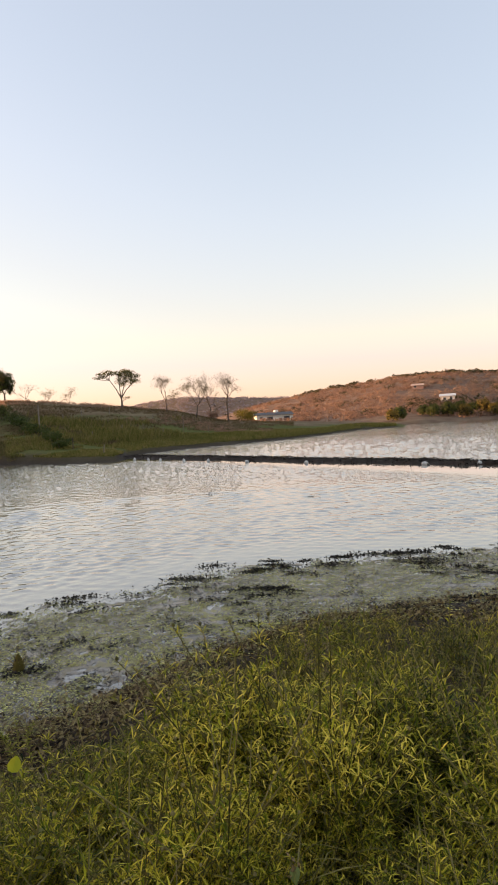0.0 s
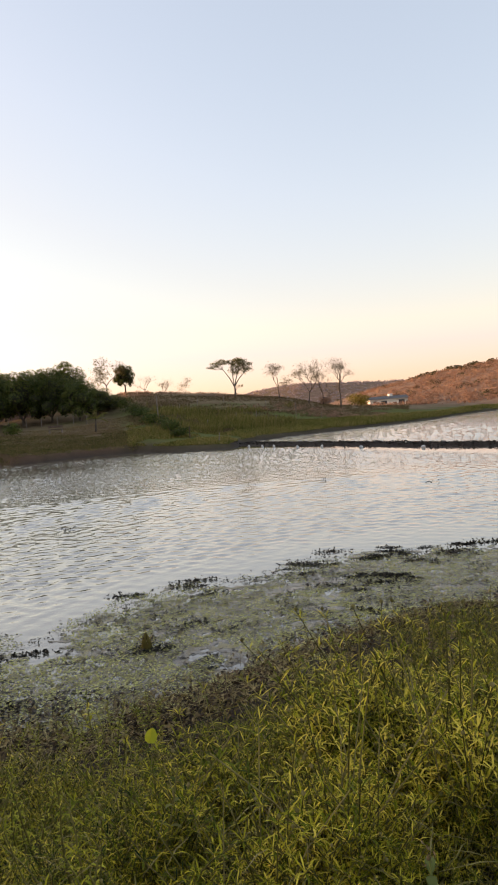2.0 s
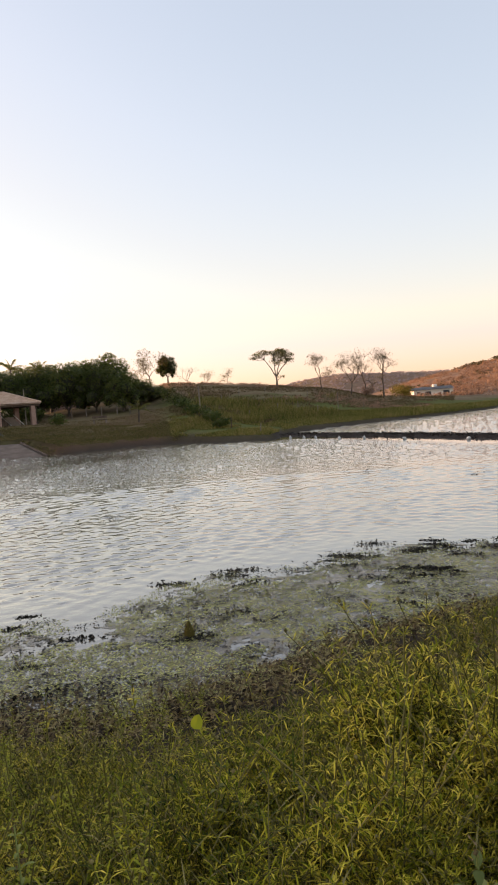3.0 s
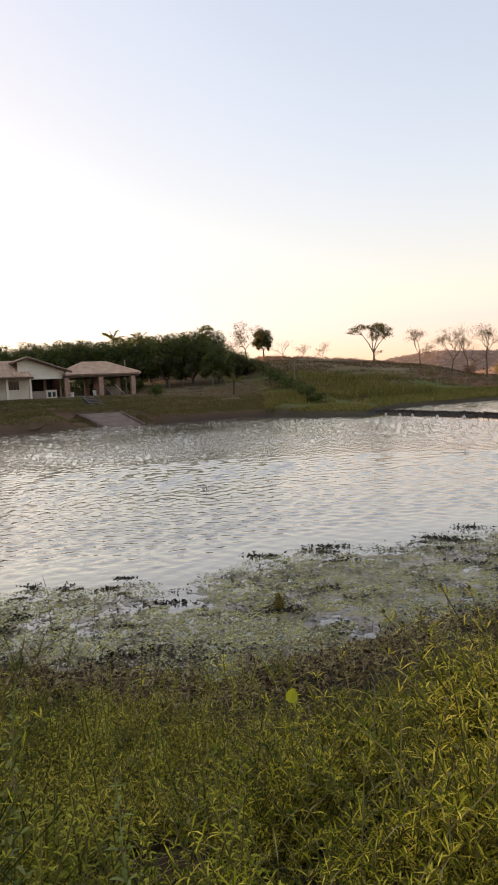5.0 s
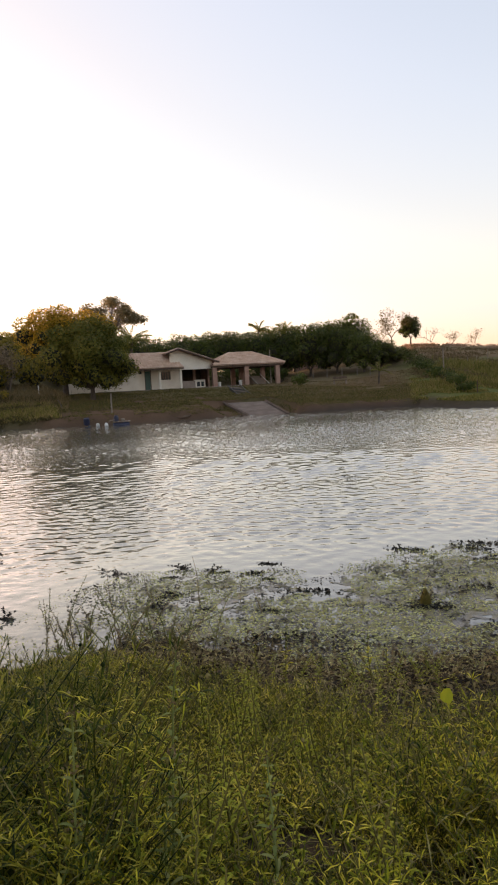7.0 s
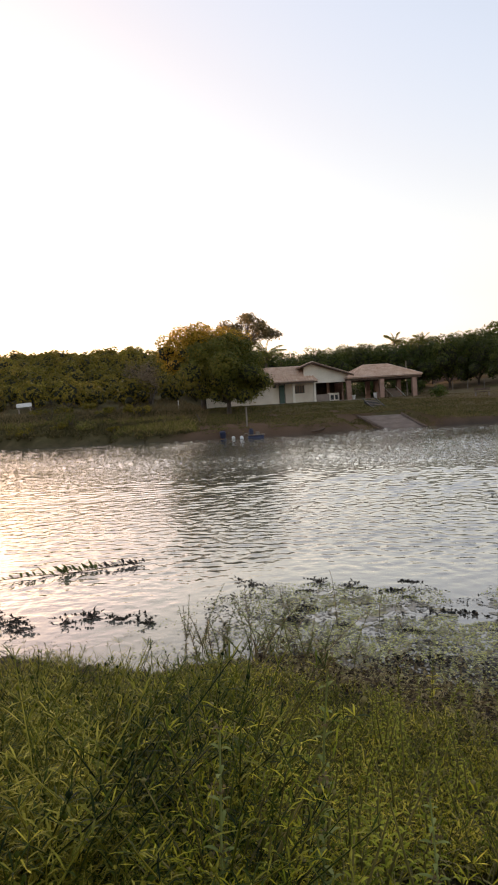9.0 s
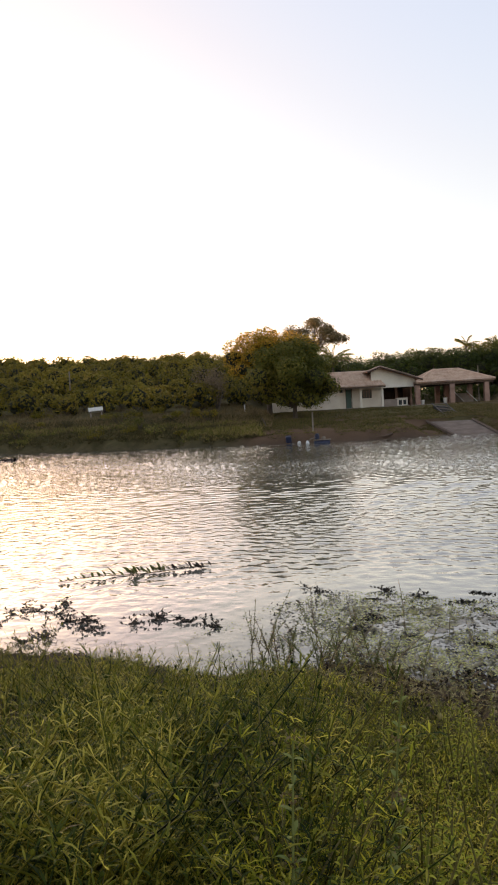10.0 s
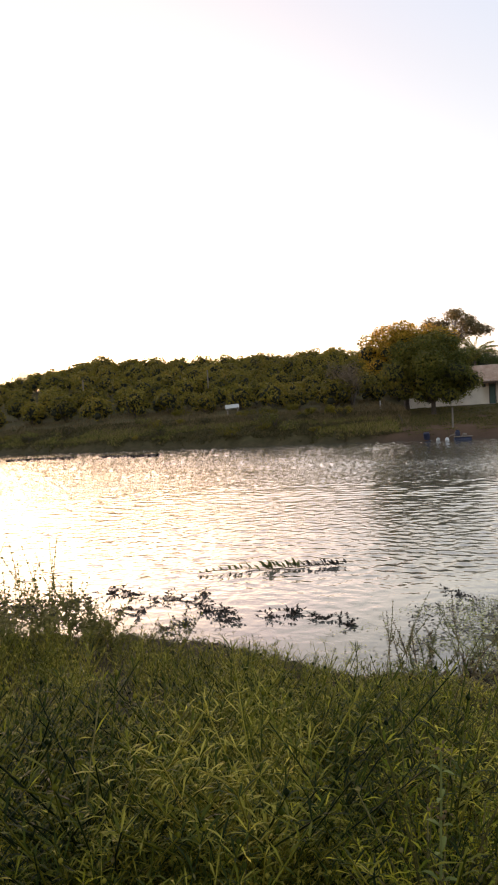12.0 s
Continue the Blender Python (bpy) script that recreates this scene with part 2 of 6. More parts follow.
M_BRIGHT = leaf_mat("yellow_green_leaves", [(0.13, 0.155, 0.014), (0.26, 0.27, 0.026), (0.42, 0.39, 0.05)], 0.7, 0.2, 0.3, 1.1)
M_GREYGREEN = leaf_mat("grey_green_leaves", [(0.12, 0.15, 0.045), (0.19, 0.22, 0.065), (0.27, 0.28, 0.1)], 0.8, 0.2, 0.3, 1.1)
M_STEM = leaf_mat("meadow_stems", [(0.07, 0.06, 0.018), (0.16, 0.135, 0.038), (0.32, 0.26, 0.11)], 0.7, 0.1, 0.4, 0.9)


# ---- mesh tools ----
def np_mesh(name, verts, faces, smooth=False):
    """A mesh from arrays of places and of equal-sided faces."""
    verts, faces = np.asarray(verts, np.float32), np.asarray(faces, np.int32)
    me = bpy.data.meshes.new(name)
    n, k = faces.shape
    me.vertices.add(len(verts))
    me.vertices.foreach_set("co", verts.ravel())
    me.loops.add(n * k)
    me.loops.foreach_set("vertex_index", faces.ravel())
    me.polygons.add(n)
    me.polygons.foreach_set("loop_start", np.arange(0, n * k, k, dtype=np.int32))
    me.update(calc_edges=True)
    if smooth:
        me.polygons.foreach_set("use_smooth", np.ones(n, bool))
    return me


def thing_np(name, verts, faces, material, parent=None, label="", smooth=False):
    me = np_mesh(name, verts, faces, smooth)
    me.materials.append(material)
    ob = new(name, me)
    if parent is not None:
        ob.parent = parent
    if label:
        tagged(ob, label)
    return ob


def part(name, bm, material, parent, label="", bevel=0.0):
    """One mesh object from a bmesh, under a thing or a part."""
    if bevel:
        bmesh.ops.bevel(bm, geom=list(bm.edges), offset=bevel, segments=1, affect="EDGES", clamp_overlap=True)
    me = bpy.data.meshes.new(name)
    bm.to_mesh(me)
    bm.free()
    me.materials.append(material)
    ob = new(name, me)
    ob.parent = parent
    if label:
        tagged(ob, label)
    return ob


def box(x0, x1, y0, y1, z0, z1, bm=None):
    bm = bm or bmesh.new()
    bmesh.ops.create_cube(bm, size=1.0, matrix=Matrix.Translation(((x0 + x1) / 2, (y0 + y1) / 2, (z0 + z1) / 2)) @ Matrix.Diagonal((x1 - x0, y1 - y0, z1 - z0, 1)))
    return bm


def rod(points, radii, sides=6, bm=None):
    """A tapered tube along points."""
    bm = bm or bmesh.new()
    v, f = tube(points, radii, sides)
    vs = [bm.verts.new(p) for p in v]
    for q in f:
        bm.faces.new([vs[i] for i in q])
    bm.faces.new([vs[i] for i in reversed(range(sides))])
    bm.faces.new([vs[len(v) - sides + i] for i in range(sides)])
    return bm


def tube(points, radii, sides=6):
    pts = np.asarray(points, float)
    vs, fs = [], []
    for i, p in enumerate(pts):
        d = pts[min(i + 1, len(pts) - 1)] - pts[max(i - 1, 0)]
        d = d / (np.linalg.norm(d) + 1e-9)
        a = np.cross(d, (0.3, 0.9, 0.2) if abs(d[2]) > 0.8 else (0, 0, 1.0))
        a /= np.linalg.norm(a) + 1e-9
        b = np.cross(d, a)
        for k in range(sides):
            w = 2 * math.pi * k / sides
            vs.append(p + radii[i] * (math.cos(w) * a + math.sin(w) * b))
    for i in range(len(pts) - 1):
        for k in range(sides):
            k2 = (k + 1) % sides
            fs.append((i * sides + k, i * sides + k2, (i + 1) * sides + k2, (i + 1) * sides + k))
    return np.array(vs), np.array(fs)


def join(pieces):
    """Arrays of several pieces as one."""
    vs, fs, n = [], [], 0
    for v, f in pieces:
        vs.append(v)
        fs.append(np.asarray(f) + n)
        n += len(v)
    return np.concatenate(vs), np.concatenate(fs)


def unit(a):
    return a / (np.linalg.norm(a, axis=-1, keepdims=True) + 1e-9)


def blades(base, way, side, length, width, droop=0.25):
    """Many leaves: each a bent lance of two quads, narrow at both ends."""
    n = len(base)
    length, width = np.broadcast_to(length, n)[:, None], np.broadcast_to(width, n)[:, None]
    down = np.array([0, 0, -1.0])
    tip = base + way * length * 0.9 + down * length * droop
    mid = base + way * length * 0.5 - down * length * (0.045 - 0.27 * droop)
    w = side * width
    v = np.stack([base - w * 0.15, base + w * 0.15, mid - w * 0.48, mid + w * 0.48, tip - w * 0.05, tip + w * 0.05], 1)
    i = np.arange(n)[:, None] * 6
    f = np.concatenate([i + np.array([0, 1, 3, 2]), i + np.array([2, 3, 5, 4])], 0)
    return v.reshape(-1, 3), f


def lances(base, way, side, length, width, droop=0.25):
    """Broader leaves of four quads, arched, pointed and folded a little at the midrib."""
    n = len(base)
    length, width = np.broadcast_to(length, n)[:, None], np.broadcast_to(width, n)[:, None]
    s = np.array([0.0, 0.22, 0.5, 0.78, 1.0])
    wide = np.array([0.08, 0.8, 1.0, 0.62, 0.04])
    rows = []
    for k in range(5):
        p = base + way * length * s[k] * 0.95 + np.array([0, 0, 1.0]) * length * (0.35 * s[k] - (0.35 + droop) * s[k] ** 2)
        rows += [p - side * width * 0.5 * wide[k], p + side * width * 0.5 * wide[k]]
    i = np.arange(n)[:, None] * 10
    f = np.concatenate([i + np.array([2 * k, 2 * k + 1, 2 * k + 3, 2 * k + 2]) for k in range(4)], 0)
    return np.stack(rows, 1).reshape(-1, 3), f


def scraps(centre, normal, size, rng, aspect=0.5):
    """Many single leaves, each a folded diamond of one quad, facing about along the normal."""
    n = len(centre)
    t = unit(np.cross(normal, rng.normal(size=(n, 3))))
    b = np.cross(normal, t)
    size = np.broadcast_to(size, n)[:, None]
    v = np.stack([centre - t * size * 0.5, centre - b * size * aspect * 0.5 + normal * size * 0.06, centre + t * size * 0.5, centre + b * size * aspect * 0.5 + normal * size * 0.06], 1)
    f = np.arange(n)[:, None] * 4 + np.array([0, 1, 2, 3])
    return v.reshape(-1, 3), f


def spears(base, way, side, length, width):
    """Many plain blades of one quad each, pointed at the top."""
    n = len(base)
    length, width = np.broadcast_to(length, n)[:, None], np.broadcast_to(width, n)[:, None]
    mid = base + way * length * 0.45
    v = np.stack([base, mid - side * width * 0.5, base + way * length + side * length * 0.08, mid + side * width * 0.5], 1)
    return v.reshape(-1, 3), np.arange(n)[:, None] * 4 + np.array([0, 1, 2, 3])


# ---- lay of the land ----
# azimuth (degrees to the left of north) and distance from the standpoint
MAT_EDGE = [(-70, 200), (-45, 13), (-20.7, 11.5), (-16, 11.05), (-7.4, 10.5), (-1.4, 10.25), (4.2, 9.9), (7.7, 9.6), (12.6, 8.9), (19, 8.9), (21.7, 8.6), (29, 7.6), (41, 8.1), (45, 8.2), (49, 7.95), (53, 7.4), (57, 7.05), (64.5, 6.9), (71, 7.4), (77, 7.7), (85, 8.3), (100, 9), (130, 95)]
GRASS_EDGE = [(-70, 190), (-45, 8), (-20.4, 6.5), (-12, 6.1), (-5, 5.85), (0.5, 5.2), (8, 4.5), (15.6, 4.0), (22.5, 3.75), (27, 3.7), (37, 4.0), (42, 4.25), (46.5, 4.55), (52, 4.75), (57, 5.0), (62, 5.4), (66, 5.85), (71.5, 6.2), (84, 7.0), (100, 7.5), (130, 93)]
SHORE = [(-70, 140), (-13.4, 134), (-10, 127), (-6.4, 97), (-3, 83.5), (2, 75), (7, 66.5), (10, 61), (12, 50), (16.6, 51.5), (20.6, 58), (25, 57.9), (31.4, 54), (37, 54.5), (43, 51.5), (50, 52.5), (56, 56), (66, 61), (76, 70), (85, 88), (110, 100), (130, 96)]
TERRACE = [(-13.4, 142, 0.35), (-10, 137, 0.9), (-3, 96, 0.9), (2, 87, 1.0), (7, 77, 1.1), (12, 68, 1.0), (16.6, 66, 1.5), (20.5, 70, 2.0), (24, 70, 1.8), (30, 71, 2.35), (36, 72, 2.68), (43, 71, 2.68), (50, 69, 2.7), (56, 72, 3.0), (66, 78, 3.4), (76, 88, 3.6), (85, 106, 3.6), (110, 130, 4.0)]
CREST = [(-13.4, 165, 0.3), (-10, 165, 1.2), (-3, 130, 2.4), (2, 112, 2.9), (7, 110, 5.2), (12, 108, 6.4), (16.6, 112, 7.6), (20.5, 113, 8.4), (24, 115, 7.2), (30, 120, 5.4), (43, 125, 6.0), (50, 125, 9.0), (56, 130, 12.0), (66, 140, 12.8), (76, 150, 14.0), (82, 160, 12.4), (85, 170, 11.2), (110, 200, 12.0)]
HILL_FOOT = [(-70, 210), (-40, 240), (-21, 198), (-15, 171), (-12, 168), (0, 200), (20, 300)]
BERM = [(-10.2, 55.0, 1.6), (-1.5, 43.6, 1.2), (3.1, 36.5, 1.15), (7.8, 30.3, 1.1), (9.7, 27.6, 0.9), (10.6, 26.3, 0.5)]
FAR_CREST = [(-60, 22), (-21, 25.5), (-17, 27.2), (-13, 26.5), (-8, 22), (-4.6, 18.5), (-1, 14), (3, 7), (8, 3), (20, 2)]
HAZY_CREST = [(-10, 30), (-4, 36), (-2, 37), (2, 40.5), (5.3, 44), (9, 38), (14, 20), (20, 10)]
tab = lambda az, rows, k=1: np.interp(az, [r[0] for r in rows], [r[k] for r in rows])
sstep = lambda a, b, x: (lambda t: t * t * (3 - 2 * t))(np.clip((x - a) / (b - a), 0, 1))


def wob(x, y, s, seed=0.0):
    """Cheap rolling unevenness, about -1 to 1."""
    return (np.sin(x * s + 1.3 + seed) * np.cos(y * s * 1.17 - 0.7 + seed * 2) + 0.5 * np.sin(x * s * 2.3 - y * s * 1.9 + seed) + 0.3 * np.cos(x * s * 4.1 + y * s * 5.3 + 2 * seed)) / 1.5


def fuzz(x, y, s, seed=0):
    """Patchy value noise, about -1 to 1, with s cells to the metre."""
    u, v = np.asarray(x, float) * s + 37.7 * seed, np.asarray(y, float) * s - 11.3 * seed
    i, j = np.floor(u), np.floor(v)
    a, b = u - i, v - j
    a, b = a * a * (3 - 2 * a), b * b * (3 - 2 * b)
    h = lambda p, q: np.modf(np.abs(np.sin(p * 127.1 + q * 311.7 + seed) * 43758.5453))[0] * 2 - 1
    return (h(i, j) * (1 - a) + h(i + 1, j) * a) * (1 - b) + (h(i, j + 1) * (1 - a) + h(i + 1, j + 1) * a) * b


def land(x, y):
    """Height of the ground over the water, and how much mud, lush grass, dry grass, turf and far scrub it bears."""
    x, y = np.asarray(x, float), np.asarray(y, float)
    az, r = np.degrees(np.arctan2(-x, y)), np.hypot(x, y)
    rm, rg, rs = tab(az, MAT_EDGE), tab(az, GRASS_EDGE), tab(az, SHORE)
    rt, zt, rc, zc = tab(az, TERRACE), tab(az, TERRACE, 2), tab(az, CREST), tab(az, CREST, 2)
    wig = wob(x, y, 1.1) * 0.25
    rm, rg = rm + wig * 1.2, rg + wig
    near = np.where(r < rg, 0.95 - 0.73 * sstep(1.0, rg, r) + 0.04 * wob(x, y, 2.3, 1), 0.22 - 0.24 * np.clip((r - rg) / np.maximum(0.35 * (rm - rg), 0.6), 0, 1))
    near = near + np.where(r > rg, (0.02 * wob(x, y, 5.0, 2) + 0.012 * wob(x, y, 13.0, 3)) * sstep(rg + 1.6, rg + 0.8, r) , 0)
    near = near - 0.9 * sstep(rm - 0.2, rm + 5, r) - 0.05 * sstep(rm - 0.3, rm + 0.3, r)
    rs = rs + wob(x, y, 0.35, 4) * 0.7 + wob(x, y, 1.3, 5) * 0.25
    up = np.clip((r - rs) / np.maximum(rt - rs, 2), 0, 1)
    far = np.where(r < rs, -0.9 * sstep(0, 8, rs - r), zt * (0.22 * sstep(0, 0.08, up) + 0.78 * up))
    on = np.clip((r - rt) / (rc - rt), 0, 1)
    far = np.where(r > rt, zt + (zc - zt) * (0.7 * on + 0.3 * sstep(0, 1, on)), far)
    far = np.where(r > rc, zc * (1 - 0.5 * sstep(0, 300, r - rc)), far)
    far = far + np.where(r > rs, 0.12 * wob(x, y, 0.5, 6) * sstep(0, 10, r - rs) + 0.35 * wob(x, y, 0.09, 7) * sstep(rt, rt + 25, r), 0)
    far = np.where(az < -12.6, -0.9 + (far + 0.9) * sstep(-14.6, -13.0, az), far)
    rh = tab(az, HILL_FOOT) + wob(x, y, 0.2, 11) * 1.5
    rise = np.clip((r - rh) / (420 - rh), 0, 1)
    hill = np.where(r < rh, -0.9, 0.6 * sstep(0, 0.015, rise) + (tab(az, FAR_CREST) - 0.6) * (0.5 * rise + 0.5 * sstep(0, 1, rise))) * (1 - 0.4 * sstep(430, 800, r)) + sstep(250, 330, r) * wob(x, y, 0.03, 8) * 0.8 - 0.3
    hazy = tab(az, HAZY_CREST) * sstep(520, 900, r) * (1 - 0.3 * sstep(900, 1500, r)) - 0.3
    far = np.where(r > 140, np.maximum(far, np.maximum(hill, hazy)), far)
    mid = 0.5 * (rm + rs)
    berm = np.full(x.shape, -1.0)
    for (ax, ay, aw), (bx, by, bw) in zip(BERM, BERM[1:]):
        t = np.clip(((x - ax) * (bx - ax) + (y - ay) * (by - ay)) / ((bx - ax) ** 2 + (by - ay) ** 2), 0, 1)
        dist = np.hypot(x - ax - t * (bx - ax), y - ay - t * (by - ay)) / (aw + t * (bw - aw))
        berm = np.maximum(berm, 0.12 * (1 - dist ** 2) + (0.06 * wob(x, y, 1.9, 12) + 0.035 * wob(x, y, 5.1, 13)) * (dist < 1.3))
    near, far = np.maximum(near, np.where(berm > -0.15, berm, -1)), np.maximum(far, np.where(berm > -0.15, berm, -1))
    z = np.where(r < mid, near, far)
    hu, hw = (x + 46.92) * 0.616 + (y - 55.92) * 0.788, -(x + 46.92) * 0.788 + (y - 55.92) * 0.616
    level = sstep(-15.5, -12.5, hu) * sstep(15.5, 12.5, hu) * sstep(-3.4, -0.9, hw) * sstep(12, 9, hw)
    z = z + (2.66 - z) * level
    down = (x + 35.3) * 0.832 - (y - 49.0) * 0.555
    across = (x + 35.3) * 0.555 + (y - 49.0) * 0.832
    bed = 0.68 - 0.157 * down
    z = np.where((down > -0.6) & (down < 8) & (np.abs(across) < 3.6), np.minimum(z, bed + 0.6 * np.maximum(np.abs(across) - 2.7, 0)), z)
    shore_far = np.where(r > mid, np.exp(-np.maximum(r - rs - 0.2, 0) / (0.45 + 0.9 * sstep(22, 18, az))), 0)
    mud = np.clip(np.where(r < mid, 0.72 + 0.28 * sstep(rg - 0.3, rg + 0.3, r), shore_far * (0.95 - 0.45 * sstep(26, 36, az))), 0, 1)
    mud = np.where(berm > -0.1, 1.0, mud)
    grown = wob(x, y, 0.16, 9) * 0.5 + wob(x, y, 0.6, 10) * 0.25
    hill_side = sstep(22.5, 19.5, az)
    lush = np.where(r < mid, 0, hill_side * sstep(0.1, 0.5, up) * sstep(0.75, 0.2, on + grown * 0.5))
    dry = np.where(r < mid, 0, np.clip(hill_side * sstep(0.2, 0.7, on + grown * 0.6) + (1 - hill_side) * sstep(0.25, 0.75, up + grown) * (0.35 + 0.4 * sstep(35, 30, az)), 0, 1))
    bald = sstep(34, 40, az) * sstep(54, 50, az)
    turf = np.where(r < mid, 0.3, np.clip(sstep(0.15 + 0.08 * bald, 0.5 + 0.25 * bald, up + grown * 0.7) * 0.9 * (1 - 0.75 * sstep(51, 55, az)) + 0.75 * sstep(51, 55, az) + 0.7 * hill_side, 0, 1))
    farm = sstep(150, 215, r) * sstep(9, 4, az)
    return z, mud, lush, dry, turf, farm


ground_at = lambda x, y: float(land(x, y)[0])


def at(az, r, dz=0.0):
    """A place on the ground by azimuth and distance."""
    x, y = -r * math.sin(radians(az)), r * math.cos(radians(az))
    return x, y, ground_at(x, y) + dz


def build_ground():
    a = np.radians(np.concatenate([np.arange(-32, 96, 0.5), np.arange(96, 328, 4.0)]))
    r, rr = [0.0], 0.06
    while rr < 3200:
        r.append(rr)
        rr += max(0.06, 0.024 * rr)
    r = np.array(r[1:])
    A, R = np.meshgrid(a, r)
    x, y = -R * np.sin(A), R * np.cos(A)
    z, *zones = land(x, y)
    n = len(a)
    v = np.concatenate([np.stack([x, y, z], -1).reshape(-1, 3), [[0, 0, 0.95]]])
    i, j = np.meshgrid(np.arange(len(r) - 1), np.arange(n), indexing="ij")
    j2 = (j + 1) % n
    f = np.stack([i * n + j, (i + 1) * n + j, (i + 1) * n + j2, i * n + j2], -1).reshape(-1, 4)[:, ::-1]
    ob = thing_np("ground", v, f, M_GROUND, smooth=True)
    for k, zone in zip(("mud", "lush", "dry", "turf", "far"), zones):
        att = ob.data.attributes.new(k, "FLOAT", "POINT")
        att.data.foreach_set("value", np.append(zone.ravel(), 0).astype(np.float32))
    return tagged(ob, "sloping lake banks of brown soil, turf and dark mud under dry hills", "ground", kind="structure")


def water_sheet(a, r, height):
    """A ring of the lake over the azimuths a and distances r, raised by height(x, y, az, R, wind)."""
    A, R = np.meshgrid(a, r)
    x, y = -R * np.sin(A), R * np.cos(A)
    az = (np.degrees(A) + 180) % 360 - 180
    berm = np.interp(az, [-25, -19.5, -14.5, -4.8, 2.1, 10.5, 12.5, 14], [27, 28.2, 30, 35.4, 42.3, 53, 49, 49])
    lee = sstep(7, 3, berm - R) * (R < berm + 1) * sstep(15, 11, az)
    edge = R - tab(az, MAT_EDGE)
    near = sstep(-0.3, 2.4, edge)
    gust = 0.8 + 0.3 * fuzz(x, y, 0.07, 3) + 0.25 * fuzz(x, y, 0.19, 4)
    wind = np.clip((0.4 + 0.6 * near) * (1 - 0.96 * lee) * gust * (1 - 0.35 * sstep(60, 110, R)), 0.02, 1.6)
    z = height(x, y, az, R, wind) * np.where((az < -23.5) | (az > 87) | (edge < -0.3), 0, 1)
    # the two rings dip under one another where they meet
    z = z - 0.08 * (sstep(21.2, 22.4, R) if r[0] < 10 else sstep(21.7, 20.7, R))
    n = len(a)
    i, j = np.meshgrid(np.arange(len(r) - 1), np.arange(n), indexing="ij")
    j2 = (j + 1) % n
    f = np.stack([i * n + j, i * n + j2, (i + 1) * n + j2, (i + 1) * n + j], -1).reshape(-1, 4)
    ob = thing_np("water", np.stack([x, y, z], -1).reshape(-1, 3), f, M_WATER, smooth=True)
    att = ob.data.attributes.new("wind", "FLOAT_COLOR", "POINT")
    att.data.foreach_set("color", np.repeat((wind * (1 + 1.2 * sstep(20, 26, R))).ravel()[:, None], 4, 1).astype(np.float32).ravel())
    att = ob.data.attributes.new("choppy", "FLOAT", "POINT")
    rough = (0.02 + 0.01 * sstep(9, 45, R) + 0.03 * sstep(60, 120, R)) * (1 - 0.8 * lee)
    att.data.foreach_set("value", rough.ravel().astype(np.float32))
    return tagged(ob, "calm grey lake water with small wind ripples mirroring the evening sky", "lake", kind="structure")


def wind_waves(x, y, az, R, wind):
    """Short waves near the bank, whose crests lie across the wind."""
    g = np.random.default_rng(64)
    z = np.zeros_like(x)
    cell = np.maximum(0.06, 0.0054 * R)
    near = sstep(-0.3, 2.4, R - tab(az, MAT_EDGE))
    for k in range(72):
        long = 0.17 * 1.05 ** k
        th = radians(34) + g.normal() * (0.85 if long < 0.7 else 1.5)
        q = 2 * math.pi / long
        slope = 0.026 * (0.8 if long < 0.5 else 1.0 if long < 2.5 else 0.7)
        seen = sstep(2.8, 3.9, long / cell) * sstep(8.0, 5.0, long / cell)
        z += slope / q * seen * (0.5 + 0.5 * near) * np.sin(q * (-x * math.sin(th) + y * math.cos(th)) + g.uniform(0, 6.28))
    return z * wind * (1.45 + 1.45 * sstep(64, 22, az)) * (1 - 0.2 * sstep(16, 26, R))


def short_crests(x, y, az, R, wind):
    """Choppy short-crested waves of the open lake, longer the farther out they run."""
    g = np.random.default_rng(65)
    z = np.zeros_like(x)
    for k in range(100):
        across, out = 2 * math.pi / g.uniform(0.3, 2.4) * g.choice((-1, 1)), 2 * math.pi / g.uniform(2.3, 5.5) * 2500
        z += 0.0072 * R ** 2 / out * np.sin(across * az + out / R + g.uniform(0, 6.28))
    return z * wind * (1 + 0.2 * sstep(25, 40, az)) * (1 - (0.8 - 0.35 * sstep(12, 40, az)) * sstep(44, 84, R))


def build_water():
    """The lake in two rings, the inner one finest near the bank."""
    wide = np.arange(88, 336, 8.0)
    r = [2.5]
    while r[-1] < 22.4:
        r.append(r[-1] + (0.3 if r[-1] < 5 else max(0.06, 0.0054 * r[-1])))
    water_sheet(np.radians(np.concatenate([np.arange(-24, 88, 0.36), wide])), np.array(r), wind_waves)
    r = [20.6]
    while r[-1] < 330:
        r.append(r[-1] + 0.00029 * r[-1] ** 2)
    water_sheet(np.radians(np.concatenate([np.arange(-24, 88, 0.12), wide])), np.array(r), short_crests)


build_ground()
build_water()


# ---- trees ----
def grow(rng, start, way, length, radius, depth, spread=0.55, up=0.15, kids=(2, 3), shrink=0.72, bend=0.25):
    """A limb that forks again and again: its tubes and the ends of its twigs."""
    pts, rad, p, d = [np.array(start, float)], [radius], np.array(start, float), np.array(way, float)
    for k in range(3):
        d = unit(d + rng.normal(size=3) * bend * (0.35 if start[2] < 0 else 1.0) + np.array([0, 0, up]))
        p = p + d * length / 3
        pts.append(p)
        rad.append(radius * (1 - 0.12 * (k + 1)))
    limbs, ends = [tube(pts, rad, 6 if radius > 0.05 else 4)], []
    if depth == 0:
        return limbs, [(p, d)]
    for _ in range(rng.integers(kids[0], kids[1] + 1)):
        w = unit(d + rng.normal(size=3) * spread)
        l2, e2 = grow(rng, p, w, length * shrink * rng.uniform(0.75, 1.15), radius * 0.62, depth - 1, spread, up, kids, shrink, bend)
        limbs += l2
        ends += e2
    return limbs, ends


